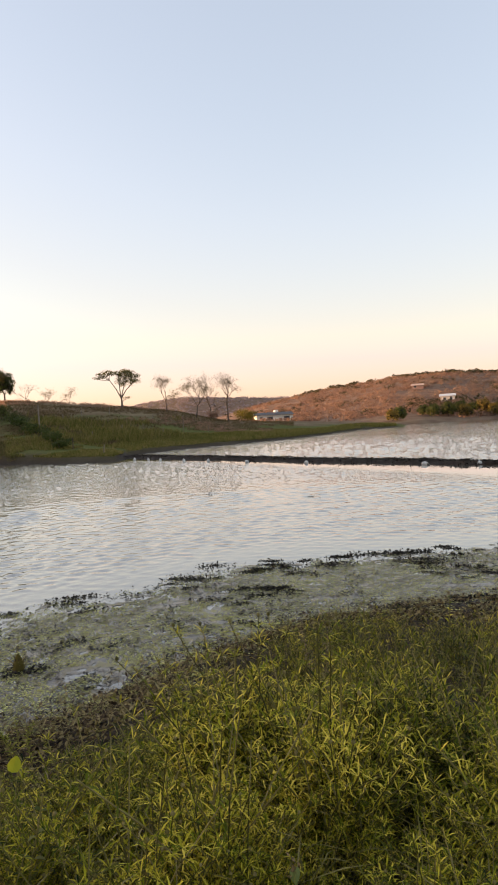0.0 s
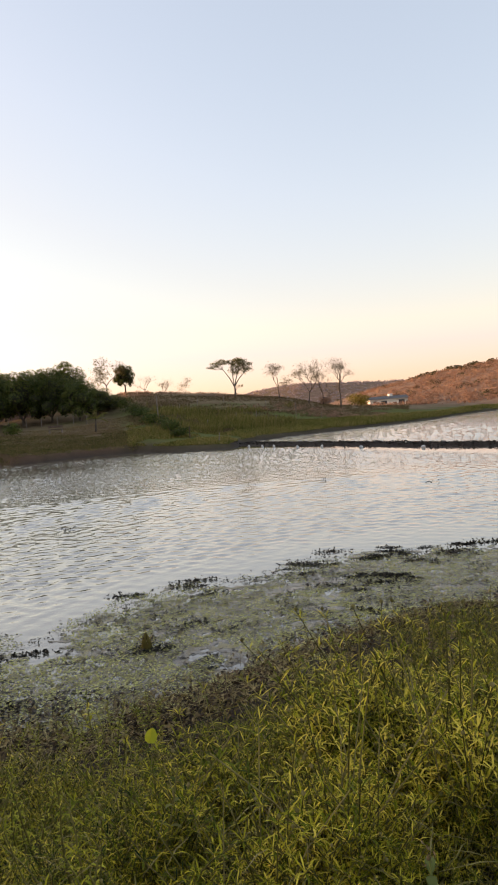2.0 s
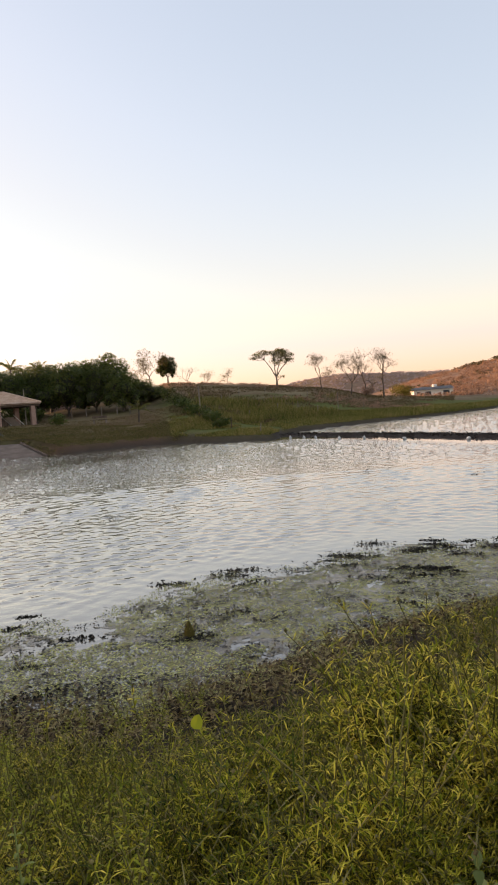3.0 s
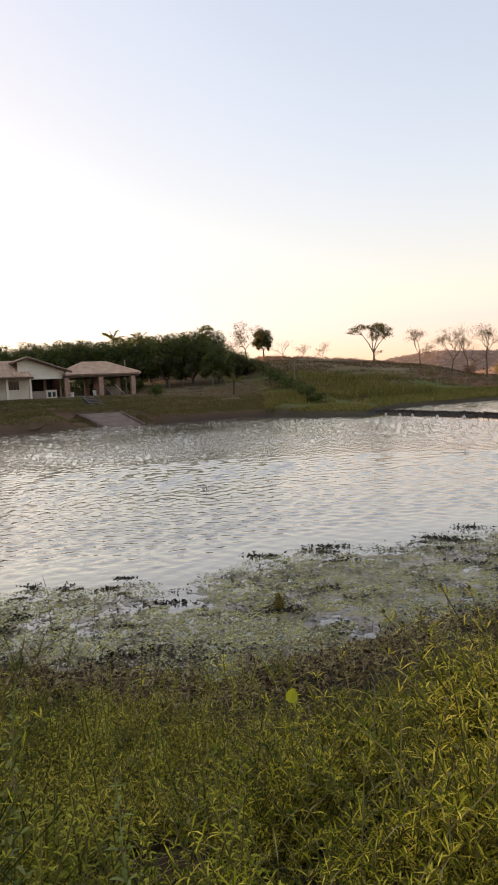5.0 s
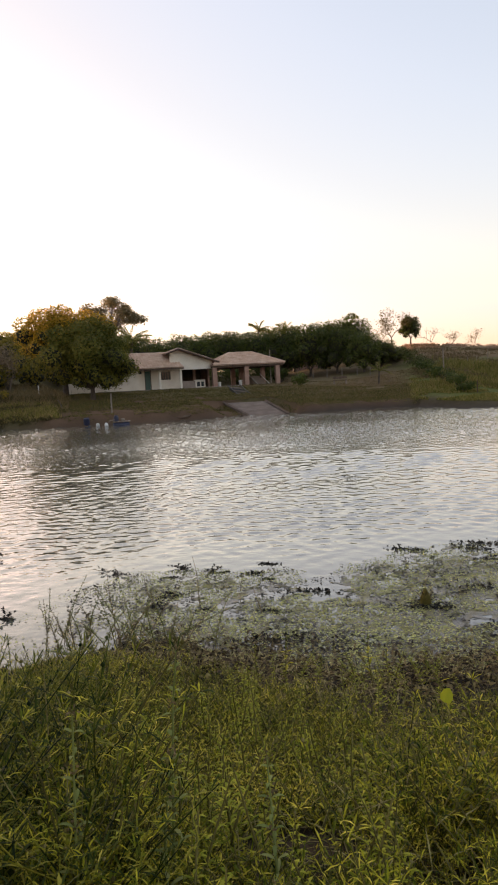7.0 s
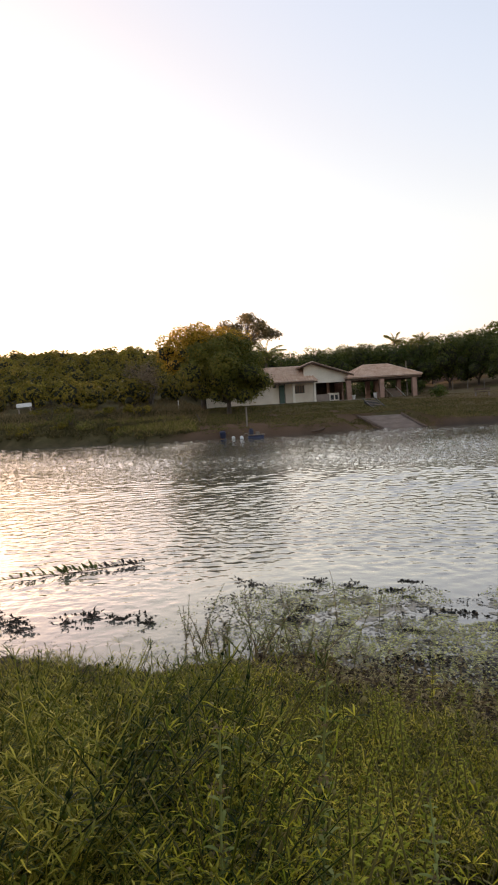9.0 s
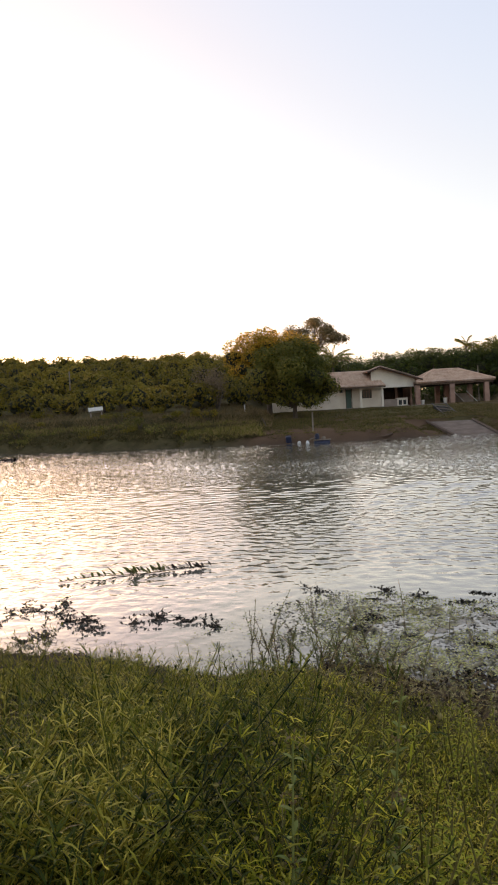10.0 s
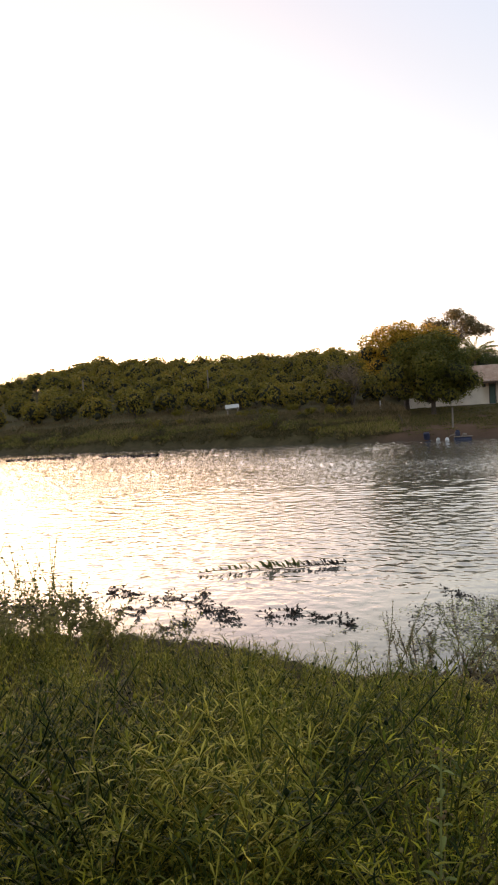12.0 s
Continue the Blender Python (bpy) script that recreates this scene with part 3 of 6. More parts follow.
def lobed_crown(rng, lobes, count, size, shell=0.35):
    """Leaves spread over the outer shells of round lobes (centre, radii)."""
    vol = np.array([l[1][0] * l[1][1] + l[1][2] * l[1][0] for l in lobes])
    pick = rng.choice(len(lobes), count, p=vol / vol.sum())
    c, rad = np.array([l[0] for l in lobes])[pick], np.array([l[1] for l in lobes])[pick]
    d = rng.normal(size=(count, 3))
    d[:, 2] += 0.35
    d = unit(d)
    rough = 1 + 0.16 * np.sin(d[:, :1] * 7 + pick[:, None]) * np.cos(d[:, 1:2] * 6 + d[:, 2:] * 5)
    p = c + d * rad * rough * (1 - shell * rng.random((count, 1)) ** 2)
    nrm = unit(d * 1.2 + rng.normal(size=(count, 3)) * 0.42 + np.array([0, 0, 0.4]))
    return scraps(p, nrm, size * rng.uniform(0.7, 1.35, count), rng, 0.5)


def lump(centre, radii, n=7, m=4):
    """A dark lump that stands in for the shade inside a clump of leaves."""
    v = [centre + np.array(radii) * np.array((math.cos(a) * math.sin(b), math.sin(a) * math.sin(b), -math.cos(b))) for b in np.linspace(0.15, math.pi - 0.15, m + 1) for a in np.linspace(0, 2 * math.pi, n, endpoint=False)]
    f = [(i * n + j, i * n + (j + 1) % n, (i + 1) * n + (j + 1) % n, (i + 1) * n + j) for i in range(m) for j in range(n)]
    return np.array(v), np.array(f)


def finish_tree(name, trunk, crown, bark, leaf, label, category="tree", group="", place=None, extra=()):
    root = new(name)
    thing_np("trunk", *trunk, bark, root, smooth=True)
    if crown is not None:
        thing_np("crown", *crown, leaf, root)
    for nm, arrays, material in extra:
        thing_np(nm, *arrays, material, root)
    if place is not None:
        root.matrix_basis = place
    return tagged(root, label, category, group)


def round_tree(name, seed, height, width, leaf, label, group="", count=5200, size=0.3, base=0.18, place=None, lobes=16, lean=0.0, shell=0.35, wild=0.13, core=0.78, lobe=(0.2, 0.42)):
    """A dense round fruit tree on a short forked trunk."""
    rng = np.random.default_rng(seed)
    z0, w = height * base, width / 2
    limbs = []
    fork = np.array([lean * 0.3, 0, z0 * 1.1])
    limbs.append(tube([(0, 0, -0.2), (lean * 0.15, 0, z0 * 0.5), fork], [height * 0.035, height * 0.028, height * 0.025]))
    for k in range(5):
        a = k * 1.26 + rng.uniform(-0.3, 0.3)
        tip = np.array([math.cos(a) * w * 0.6 + lean, math.sin(a) * w * 0.6, height * rng.uniform(0.5, 0.75)])
        limbs.append(tube([fork, fork * 0.5 + tip * 0.5 + (0, 0, -0.1 * height), tip], [height * 0.018, height * 0.013, height * 0.006], 5))
    shapes = [((lean, 0, (z0 + height) / 2), (w * core, w * core, (height - z0) * 0.56 * core))]
    for k in range(lobes):
        a, h = k * 2.4 + rng.uniform(-0.3, 0.3), (k + 0.5) / lobes
        out = w * 0.68 * math.sqrt(max(0.08, 1 - (abs(h - 0.42) / 0.6) ** 2)) * rng.uniform(1 - wild, 1 + wild)
        s = w * rng.uniform(*lobe)
        shapes.append(((math.cos(a) * out + lean, math.sin(a) * out, z0 + s * 0.6 + (height - z0 - s * 1.3) * h), (s, s, s * rng.uniform(0.7, 0.95))))
    crown = lobed_crown(rng, shapes, count, size, shell)
    extra = [("crown_core", join([lump(c, np.array(s) * 0.7, 6, 3) for c, s in shapes[:1 + lobes // 2]]), M_CROWN_SHADE)] if shell < 0.6 else ()
    return finish_tree(name, join(limbs), crown, M_BARK, leaf, label, "tree", group, place, extra)


def open_tree(name, seed, height, label, leaf=None, bark=None, depth=5, spread=0.5, up=0.12, trunk=0.35, leaves=6, size=0.22, radius=0.02, place=None, flat=0.0, scatter=0.5, shrink=0.74, kids=(2, 3)):
    """A tree whose limbs show: bare, or thinly leaved at the twig ends."""
    rng = np.random.default_rng(seed)
    limbs, ends = grow(rng, (0, 0, -0.2), (0, 0, 1), height * trunk, height * radius, depth, spread, up, kids, shrink)
    tv, tf = join(limbs)
    top = np.percentile(tv[:, 2], 99.5)
    k = height / top
    tv = tv * k
    e = np.array([p for p, d in ends]) * k
    c, fork = e[:, :2].mean(0), height * 0.25
    over = lambda z: np.clip((z - fork) / (e[:, 2].mean() - fork), 0, 1.3)
    tv[:, :2] -= c * over(tv[:, 2:])
    e[:, :2] -= c * over(e[:, 2:])
    if flat:
        squeeze = lambda z: np.where(z > height * 0.6, height * 0.6 + (z - height * 0.6) * (1 - flat), z)
        tv[:, 2], e[:, 2] = squeeze(tv[:, 2]), squeeze(e[:, 2])
    crown = None
    if leaves:
        c = np.repeat(e, leaves, 0) + rng.normal(size=(len(e) * leaves, 3)) * scatter * np.array([1, 1, 0.5])
        crown = scraps(c, unit(rng.normal(size=(len(c), 3)) + np.array([0, 0, 0.6])), size * rng.uniform(0.6, 1.3, len(c)), rng, 0.55)
    return finish_tree(name, (tv, tf), crown, bark or M_BARK, leaf or M_SPARSE, label, "tree", "", place)


def umbrella_tree(name, seed, height, width, leaf, label, place, puff=1.0, count=2600, size=0.25, fork=0.33):
    """An upright forked trunk under flat clouds of fine leaves with gaps between them."""
    rng = np.random.default_rng(seed)
    limbs, lobes = [tube([(0, 0, -0.2), (0.05, 0, height * fork * 0.5), (0, 0.05, height * fork * 1.03)], [0.26, 0.21, 0.18])], []
    for k in range(17):
        a, out = k * 2.4, width * 0.43 * math.sqrt((k + 0.4) / 17)
        c = np.array([math.cos(a) * out, math.sin(a) * out, height * (0.9 - 0.3 * (out / width * 2) ** 2) + rng.uniform(-1.1, 0.3)])
        low = np.array([c[0] * 0.3, c[1] * 0.3, height * rng.uniform(fork + 0.12, fork + 0.22)])
        limbs.append(tube([(0, 0.05, height * fork), low, (low + c) / 2 + rng.normal(size=3) * 0.12, c], [0.12, 0.085, 0.055, 0.02], 5))
        for _ in range(4):
            limbs.append(tube([(low + c) / 2, c + rng.normal(size=3) * (0.7, 0.7, 0.25)], [0.035, 0.01], 4))
        s = rng.uniform(0.65, 1.15) * puff
        lobes.append((c, (s, s, s * 0.7)))
    return finish_tree(name, join(limbs), lobed_crown(rng, lobes, count, size, 0.95), M_PALE_BARK, leaf, label, "tree", "", place)


def acacia_tree(name, seed, leaf, label, place):
    """A tall acacia: a slim trunk, one long limb to a flat side crown, the rest fanning into a higher, airy crown."""
    rng = np.random.default_rng(seed)
    limbs, lobes = [tube([(0, 0, -0.2), (0.05, 0, 0.9), (0.0, 0, 1.7)], [0.2, 0.15, 0.13], 7)], []
    for bend, tip, reach, n in (((-0.7, 0.1, 3.1), (-1.7, 0.2, 4.6), 1.0, 0), ((-0.15, -0.5, 3.0), (-0.2, -0.9, 4.4), 0.9, 7), ((0.35, 0.5, 3.0), (0.9, 0.8, 4.6), 0.9, 8), ((0.8, -0.2, 2.9), (2.0, -0.3, 4.1), 0.9, 8)):
        limbs.append(tube([(0, 0, 1.6), bend, tip], [0.1, 0.075, 0.05], 5))
        ends = [(-3.9, 0.4, 5.0), (-3.3, -0.6, 5.5), (-2.6, 0.7, 5.75), (-2.0, -0.3, 5.95), (-1.4, 0.5, 5.9), (-2.9, 0.1, 5.2)] if n == 0 else [np.array(tip) + (rng.uniform(-0.9, 1.2), rng.uniform(-0.9, 0.9), rng.uniform(-0.7, 1.5)) for _ in range(n)]
        for e in ends:
            e = np.array(e, float)
            mid = (np.array(tip) + e) / 2 + rng.normal(size=3) * 0.1
            limbs.append(tube([tip, mid, e], [0.045, 0.03, 0.012], 4))
            for _ in range(3):
                limbs.append(tube([mid, e + rng.normal(size=3) * (0.4, 0.4, 0.25)], [0.02, 0.008], 4))
            s = rng.uniform(0.45, 0.8)
            lobes.append((e, (s * 1.15, s * 1.15, s * (0.45 if n == 0 else 0.7))))
    limbs.append(tube([(0.02, 0, 1.0), (0.5, 0.1, 1.4), (1.1, 0.1, 1.6)], [0.06, 0.035, 0.012], 4))
    lobes += [((0.7, 0.1, 1.65), (0.6, 0.5, 0.25)), ((1.2, 0.1, 1.75), (0.4, 0.4, 0.2))]
    lobes += [((u, rng.uniform(-0.8, 0.8), 5.75 - 0.07 * u * u + rng.uniform(-0.15, 0.15)), (0.75, 0.75, 0.38)) for u in np.arange(-3.2, 3.0, 0.62)]
    return finish_tree(name, join(limbs), lobed_crown(rng, lobes, 3800, 0.2, 0.95), M_PALE_BARK, leaf, label, "tree", "", place)


def palm_tree(name, seed, height, label, fronds=18, reach=2.2, leaf=M_PALM, place=None, group="", lean=0.3):
    rng = np.random.default_rng(seed)
    top = np.array([lean, 0, height])
    trunk = tube([(0, 0, -0.2), (lean * 0.2, 0, height * 0.4), (lean * 0.6, 0, height * 0.75), top], [0.04 * reach + 0.05, 0.03 * reach + 0.04, 0.025 * reach + 0.04, 0.03 * reach + 0.03], 7)
    pieces = []
    for k in range(fronds):
        a, lift = k * 2.4 + rng.uniform(-0.2, 0.2), rng.uniform(0.15, 1.5)
        out = np.array([math.cos(a), math.sin(a), 0])
        s = np.linspace(0, 1, 22)[:, None]
        spine = top + out * reach * s * math.cos(lift * 0.8) + np.array([0, 0, 1.0]) * (reach * (s * math.sin(lift) * 1.1 - s ** 2 * 0.5))
        side = np.cross(out, (0, 0, 1.0))
        for sg in (-1, 1):
            w = unit(side * sg * 0.8 + out * 0.6 + np.array([0, 0, -0.35]) + rng.normal(size=(22, 3)) * 0.1)
            pieces.append(blades(spine, w, unit(np.cross(w, (0, 0, 1.0))), reach * 0.19 * (0.35 + np.sin(np.linspace(0.2, 3.0, 22)) * 0.65), reach * 0.035, 0.3))
        pieces.append(tube(spine[::7], [0.012 * reach + 0.006] * 4, 4))
    return finish_tree(name, trunk, join(pieces), M_BARK, leaf, label, "palm", group, place)


def stand(az, r, turn=0.0, sink=0.05, scale=1.0):
    x, y, z = at(az, r)
    return pose(x, y, z - sink, 0, 0, turn) @ Matrix.Diagonal((scale, scale, scale, 1))


def copies(first, spots):
    """Copies of a thing at (azimuth, distance, turn, scale)."""
    for az, r, turn, s in spots:
        ob = copy_thing(first, stand(az, r, turn))
        ob.scale = (s, s, s)


# fruit trees behind the house and the lawn
MANGO = "dense dark green mango tree with a rounded crown beside the house"
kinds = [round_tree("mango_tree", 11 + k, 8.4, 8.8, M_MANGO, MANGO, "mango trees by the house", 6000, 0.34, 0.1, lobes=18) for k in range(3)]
SKYLINE = [(20.0, 1.9), (22.8, 3.7), (24.7, 4.9), (25.6, 5.75), (29, 5.6), (32.6, 5.4), (37.5, 5.25), (44, 5.3), (52, 5.6)]
rows = [(24.4, 85), (26.7, 88), (29.0, 89), (31.2, 91), (33.6, 90), (36.2, 92), (38.8, 91), (41.4, 92), (44.2, 91), (46.8, 92), (22.9, 89), (21.8, 92), (25.6, 98), (27.8, 100), (30.4, 101), (32.6, 103), (35.0, 102), (37.4, 103), (40.2, 101), (43.0, 102), (46.0, 103), (49.0, 101)]
rng = np.random.default_rng(15)
for k, (az, r) in enumerate(rows):
    x, y, z = at(az, r)
    s = (2.2 + r * math.tan(radians(float(tab(az, SKYLINE)) - (0.35 if k < 10 else 0.0))) - z) / 8.2 * rng.uniform(0.9, 1.1)
    m = stand(az, r, rng.uniform(0, 360))
    if k < 3:
        ob = kinds[k]
        ob.matrix_basis = m
    else:
        ob = copy_thing(kinds[k % 3], m)
    ob.scale = (max(s, 0.62) * 0.95, max(s, 0.62) * 0.95, s)

# orchard on the hill
ORCH = "mid-green fruit tree with a broad rounded crown in the hillside orchard"
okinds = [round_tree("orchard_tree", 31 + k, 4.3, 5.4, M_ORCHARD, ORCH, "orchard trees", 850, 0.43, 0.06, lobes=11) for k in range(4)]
rng = np.random.default_rng(5)
first_done = set()
for row in range(13):
    for az in np.arange(50.5 + (row % 2) * 1.4, 98, 2.9 - 0.1 * row):
        r0, r1 = np.interp(az, [50, 56, 66, 76, 85, 100], [82, 75, 80, 89, 104, 114]), np.interp(az, [50, 56, 66, 76, 85, 100], [125, 132, 142, 153, 172, 190])
        r = r0 + (r1 - r0) * min(row, 10.6) / 10 + max(row - 10.6, 0) * 1.5 + rng.uniform(-1.2, 1.2)
        az2, s, k = az + rng.uniform(-0.5, 0.5), rng.uniform(0.8, 1.12) * (0.78 + 0.02 * min(row, 10)), int(rng.integers(4))
        s *= 1 + 0.28 * float(sstep(66, 80, az2)) - 0.3 * float(sstep(79, 84, az2))
        m = stand(az2, r, rng.uniform(0, 360))
        if k in first_done:
            ob = copy_thing(okinds[k], m)
        else:
            ob = okinds[k]
            ob.matrix_basis = m
            first_done.add(k)
        ob.scale = (s, s, s * rng.uniform(0.9, 1.1))

M_ACACIA = leaf_mat("acacia_leaves", [(0.09, 0.085, 0.032), (0.14, 0.125, 0.05), (0.21, 0.175, 0.08)], 0.6, 0.45, 0.3)
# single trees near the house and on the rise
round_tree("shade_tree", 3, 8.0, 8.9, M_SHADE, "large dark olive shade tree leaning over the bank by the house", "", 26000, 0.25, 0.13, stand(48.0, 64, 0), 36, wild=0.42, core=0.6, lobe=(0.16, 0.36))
round_tree("golden_tree", 7, 8.9, 9.4, M_SUNLIT, "tall tree with golden sunlit leaves behind the shade tree", "", 14000, 0.26, 0.42, stand(50.2, 67), 28, wild=0.4, core=0.6, lobe=(0.16, 0.36))
M_THIN = leaf_mat("thin_crown_leaves", [(0.1, 0.085, 0.04), (0.17, 0.135, 0.065), (0.26, 0.19, 0.1)], 0.6, 0.45, 0.3)
umbrella_tree("tall_tree", 21, 11.4, 9.4, M_THIN, "tall thinly leaved tree rising behind the shade tree", stand(46.1, 84), 1.35, 7600, 0.28, 0.5)
acacia_tree("acacia_tree", 8, M_ACACIA, "tall umbrella-crowned acacia with open limbs on the rise", stand(10.9, 106, 11))
round_tree("round_tree", 9, 5.0, 3.9, M_MANGO, "small dark round tree on the skyline", "", 3000, 0.25, 0.22, stand(20.4, 113))
open_tree("airy_tree", 14, 6.5, "airy half-bare tree beside the round tree", M_SPARSE, depth=5, leaves=18, size=0.25, place=stand(21.9, 115))
for k, (az, r, h, lv) in enumerate([(18.7, 120, 4.0, 0), (17.0, 130, 3.4, 3), (15.3, 125, 3.8, 6), (7.05, 108, 5.8, 14), (4.5, 106, 6.8, 14), (3.2, 108, 5.6, 8), (1.7, 107, 7.8, 12)]):
    open_tree("dry_tree", 40 + k, h, "slender dry-season tree with bare twigs on the rise", M_SPARSE, depth=5, leaves=lv, size=0.14, scatter=0.45, place=stand(az, r), radius=0.02, spread=0.45, trunk=0.34)
palm_tree("coconut_palm", 1, 6.6, "coconut palm standing above the mango crowns", place=stand(33.5, 97), reach=2.3)
palm_tree("coconut_palm", 2, 6.5, "coconut palm standing above the mango crowns", place=stand(31.2, 98), reach=2.2)
palm_tree("coconut_palm", 3, 6.0, "coconut palm half hidden behind the shade tree", place=stand(44.6, 80), reach=3.0)
palm_tree("young_palm", 4, 1.5, "young palm with upright fronds on the lawn", 9, 1.7, place=stand(23.2, 73), lean=0.1)


# ---- near meadow ----
def herb(rng, height, nodes, leaf_len, leaf_w, spread=0.9, plain=False, branches=0, lean_by=0.3):
    """One meadow plant: a bent stem with paired lance leaves, a star of leaves on top, perhaps branches."""
    lean = np.clip(rng.normal(size=2) * lean_by, -0.6, 0.6)
    stems, base, way = [], [], []
    axes = [(np.zeros(3), np.array([lean[0], lean[1], 1.0]), height)]
    for b in range(branches):
        a, f = rng.uniform(0, 6.28), rng.uniform(0.3, 0.6)
        axes.append((np.array([lean[0] * f * height * 0.6, lean[1] * f * height * 0.6, f * height]), np.array([math.cos(a) * 0.7, math.sin(a) * 0.7, 0.8]), height * rng.uniform(0.3, 0.5)))
    for n_axis, (p0, d, long) in enumerate(axes):
        s = np.linspace(0, 1, 3 if plain else 4)[:, None]
        bow = np.array([d[0], d[1], 0])
        line = lambda f: p0 + np.array([0, 0, d[2]]) * long * f + bow * long * f ** 1.6
        stems.append(tube(line(s), np.linspace(0.0025, 0.0014, len(s)), 3))
        count = nodes if n_axis == 0 else max(2, nodes // 3)
        for k in range(count):
            f = 0.12 + 0.88 * (k + 0.5) / count
            top = k == count - 1
            a0 = k * 1.57 + rng.uniform(-0.4, 0.4)
            for q in range(6 if top and not plain else 2):
                a = a0 + q * (1.05 if top and not plain else 3.14) + rng.uniform(-0.25, 0.25)
                base.append(line(np.array([f]))[None, :].reshape(3))
                way.append((math.cos(a) * spread, math.sin(a) * spread, rng.uniform(0.0, 0.9)))
        if not plain and rng.random() < 0.45:
            tip = line(np.array([1.0])).reshape(3)
            stems.append(tube([tip, tip + (0, 0, 0.005), tip + (0, 0, 0.01)], [0.002, 0.0055, 0.0016], 5))
    base, way = np.array(base), unit(np.array(way))
    side = unit(np.cross(way, (0, 0, 1.0)))
    length = leaf_len * rng.uniform(0.55, 1.25, len(base))
    leaves = spears(base, way, side, length, leaf_w) if plain else blades(base, way, side, length, leaf_w, rng.uniform(-0.1, 0.3, len(base))[:, None])
    return join(stems), leaves


def carpet(name, kinds, spots, scales, turns, materials, label, category):
    """Very many plants of some kinds, joined into one leafy and one stalky mesh."""
    rng = np.random.default_rng(77)
    which = rng.integers(len(kinds), size=len(spots))
    root = None
    for idx, (nm, material) in enumerate(zip(("leaves", "stalks"), materials)):
        pieces = []
        for k, kind in enumerate(kinds):
            v, f = kind[1 - idx]
            sel = which == k
            n = int(sel.sum())
            if n == 0:
                continue
            c, s = np.cos(turns[sel]), np.sin(turns[sel])
            V = v[None] * scales[sel][:, None, None]
            X = np.stack([V[..., 0] * c[:, None] - V[..., 1] * s[:, None], V[..., 0] * s[:, None] + V[..., 1] * c[:, None], V[..., 2]], -1) + spots[sel][:, None, :]
            F = f[None] + (np.arange(n) * len(v))[:, None, None]
            pieces.append((X.reshape(-1, 3), F.reshape(-1, f.shape[1])))
        arr = join(pieces)
        if root is None:
            root = tagged(thing_np(name, *arr, material), label, category, kind="stuff")
        else:
            tagged(thing_np(nm, *arr, material, root), kind="stuff")
    return root


def sow(rng, n, az0, az1, r0, r1, power=1.0):
    az = rng.uniform(az0, az1, n)
    r = r0 + (r1 - r0) * rng.random(n) ** power
    x, y = -r * np.sin(np.radians(az)), r * np.cos(np.radians(az))
    return az, r, x, y


def meadow(name, seed, n, r0, r1, power, kinds, label, az0=-30, az1=94, leaf=M_HERB):
    g = np.random.default_rng(seed)
    az, r, x, y = sow(g, n, az0, az1, r0, r1, power)
    rg = tab(az, GRASS_EDGE) + wob(x, y, 1.1) * 0.25
    sparse = sstep(30, 34, az) * sstep(52, 47, az) * sstep(1.15, 1.5, r)
    bare = np.exp(-((x + 1.08) ** 2 + (y - 1.56) ** 2) / 0.09)
    keep = (r < rg + np.abs(g.normal(size=len(r))) * 0.3 - 0.1) & (g.random(len(r)) > 0.8 * sparse + 0.9 * bare + 0.55 * (wob(x, y, 4.2, 8) < -0.25))
    x, y, r, rg, az, sparse = x[keep], y[keep], r[keep], rg[keep], az[keep], sparse[keep]
    # tussocks: plants crowd and stand tall round scattered centres
    cell = 0.5
    gap = np.full(len(x), 9.0)
    for di in (-1, 0, 1):
        for dj in (-1, 0, 1):
            i, j = np.floor(x / cell) + di, np.floor(y / cell) + dj
            h = np.modf(np.abs(np.sin(i * 12.9898 + j * 78.233) * 43758.5453))[0]
            k = np.modf(np.abs(np.sin(i * 39.346 + j * 11.135) * 24634.6345))[0]
            gap = np.minimum(gap, np.hypot(x - (i + 0.15 + 0.7 * h) * cell, y - (j + 0.15 + 0.7 * k) * cell))
    core = np.clip(1 - gap / 0.34, 0, 1)
    keep = g.random(len(x)) < 0.03 + 1.35 * core
    x, y, r, rg, az, sparse, core = x[keep], y[keep], r[keep], rg[keep], az[keep], sparse[keep], core[keep]
    z = land(x, y)[0]
    scale = (0.38 + 1.0 * core) * g.uniform(0.65, 1.25, len(x)) * (0.3 + 0.7 * sstep(0, 1.1, rg - r)) * (1 - 0.5 * sparse) * (0.7 + 0.3 * sstep(1.1, 2.6, r)) * (1 + 0.3 * wob(x, y, 1.7, 3) + 0.2 * wob(x, y, 4.4, 5))
    scale = np.minimum(scale, 1.5 - 0.4 * sstep(2.2, 2.9, r))
    return carpet(name, kinds, np.stack([x, y, z - 0.01], 1), scale, g.uniform(0, 6.28, len(x)), (leaf, M_STEM if leaf is M_HERB else leaf), label, "grass")


rng = np.random.default_rng(12)
near_kinds = [herb(rng, rng.uniform(0.24, 0.46), int(rng.integers(9, 13)), 0.04, 0.0042, branches=int(rng.integers(0, 3)), lean_by=0.4) for _ in range(24)]
far_kinds = [herb(rng, rng.uniform(0.22, 0.42), 9, 0.046, 0.0062, plain=True, branches=k % 2, lean_by=0.5) for k in range(10)]
low_kinds = [herb(rng, rng.uniform(0.08, 0.16), 4, 0.036, 0.005, plain=True, branches=1, lean_by=1.3) for _ in range(10)]
blade_kinds = [herb(rng, rng.uniform(0.26, 0.46), int(rng.integers(9, 13)), 0.05, 0.0042, 0.85, branches=k % 2, lean_by=0.6) for k in range(16)]
meadow("meadow", 12, 9800, 1.05, 2.4, 0.75, near_kinds, "thick yellow-green waterside herbs with narrow leaves underfoot", -30, 56)
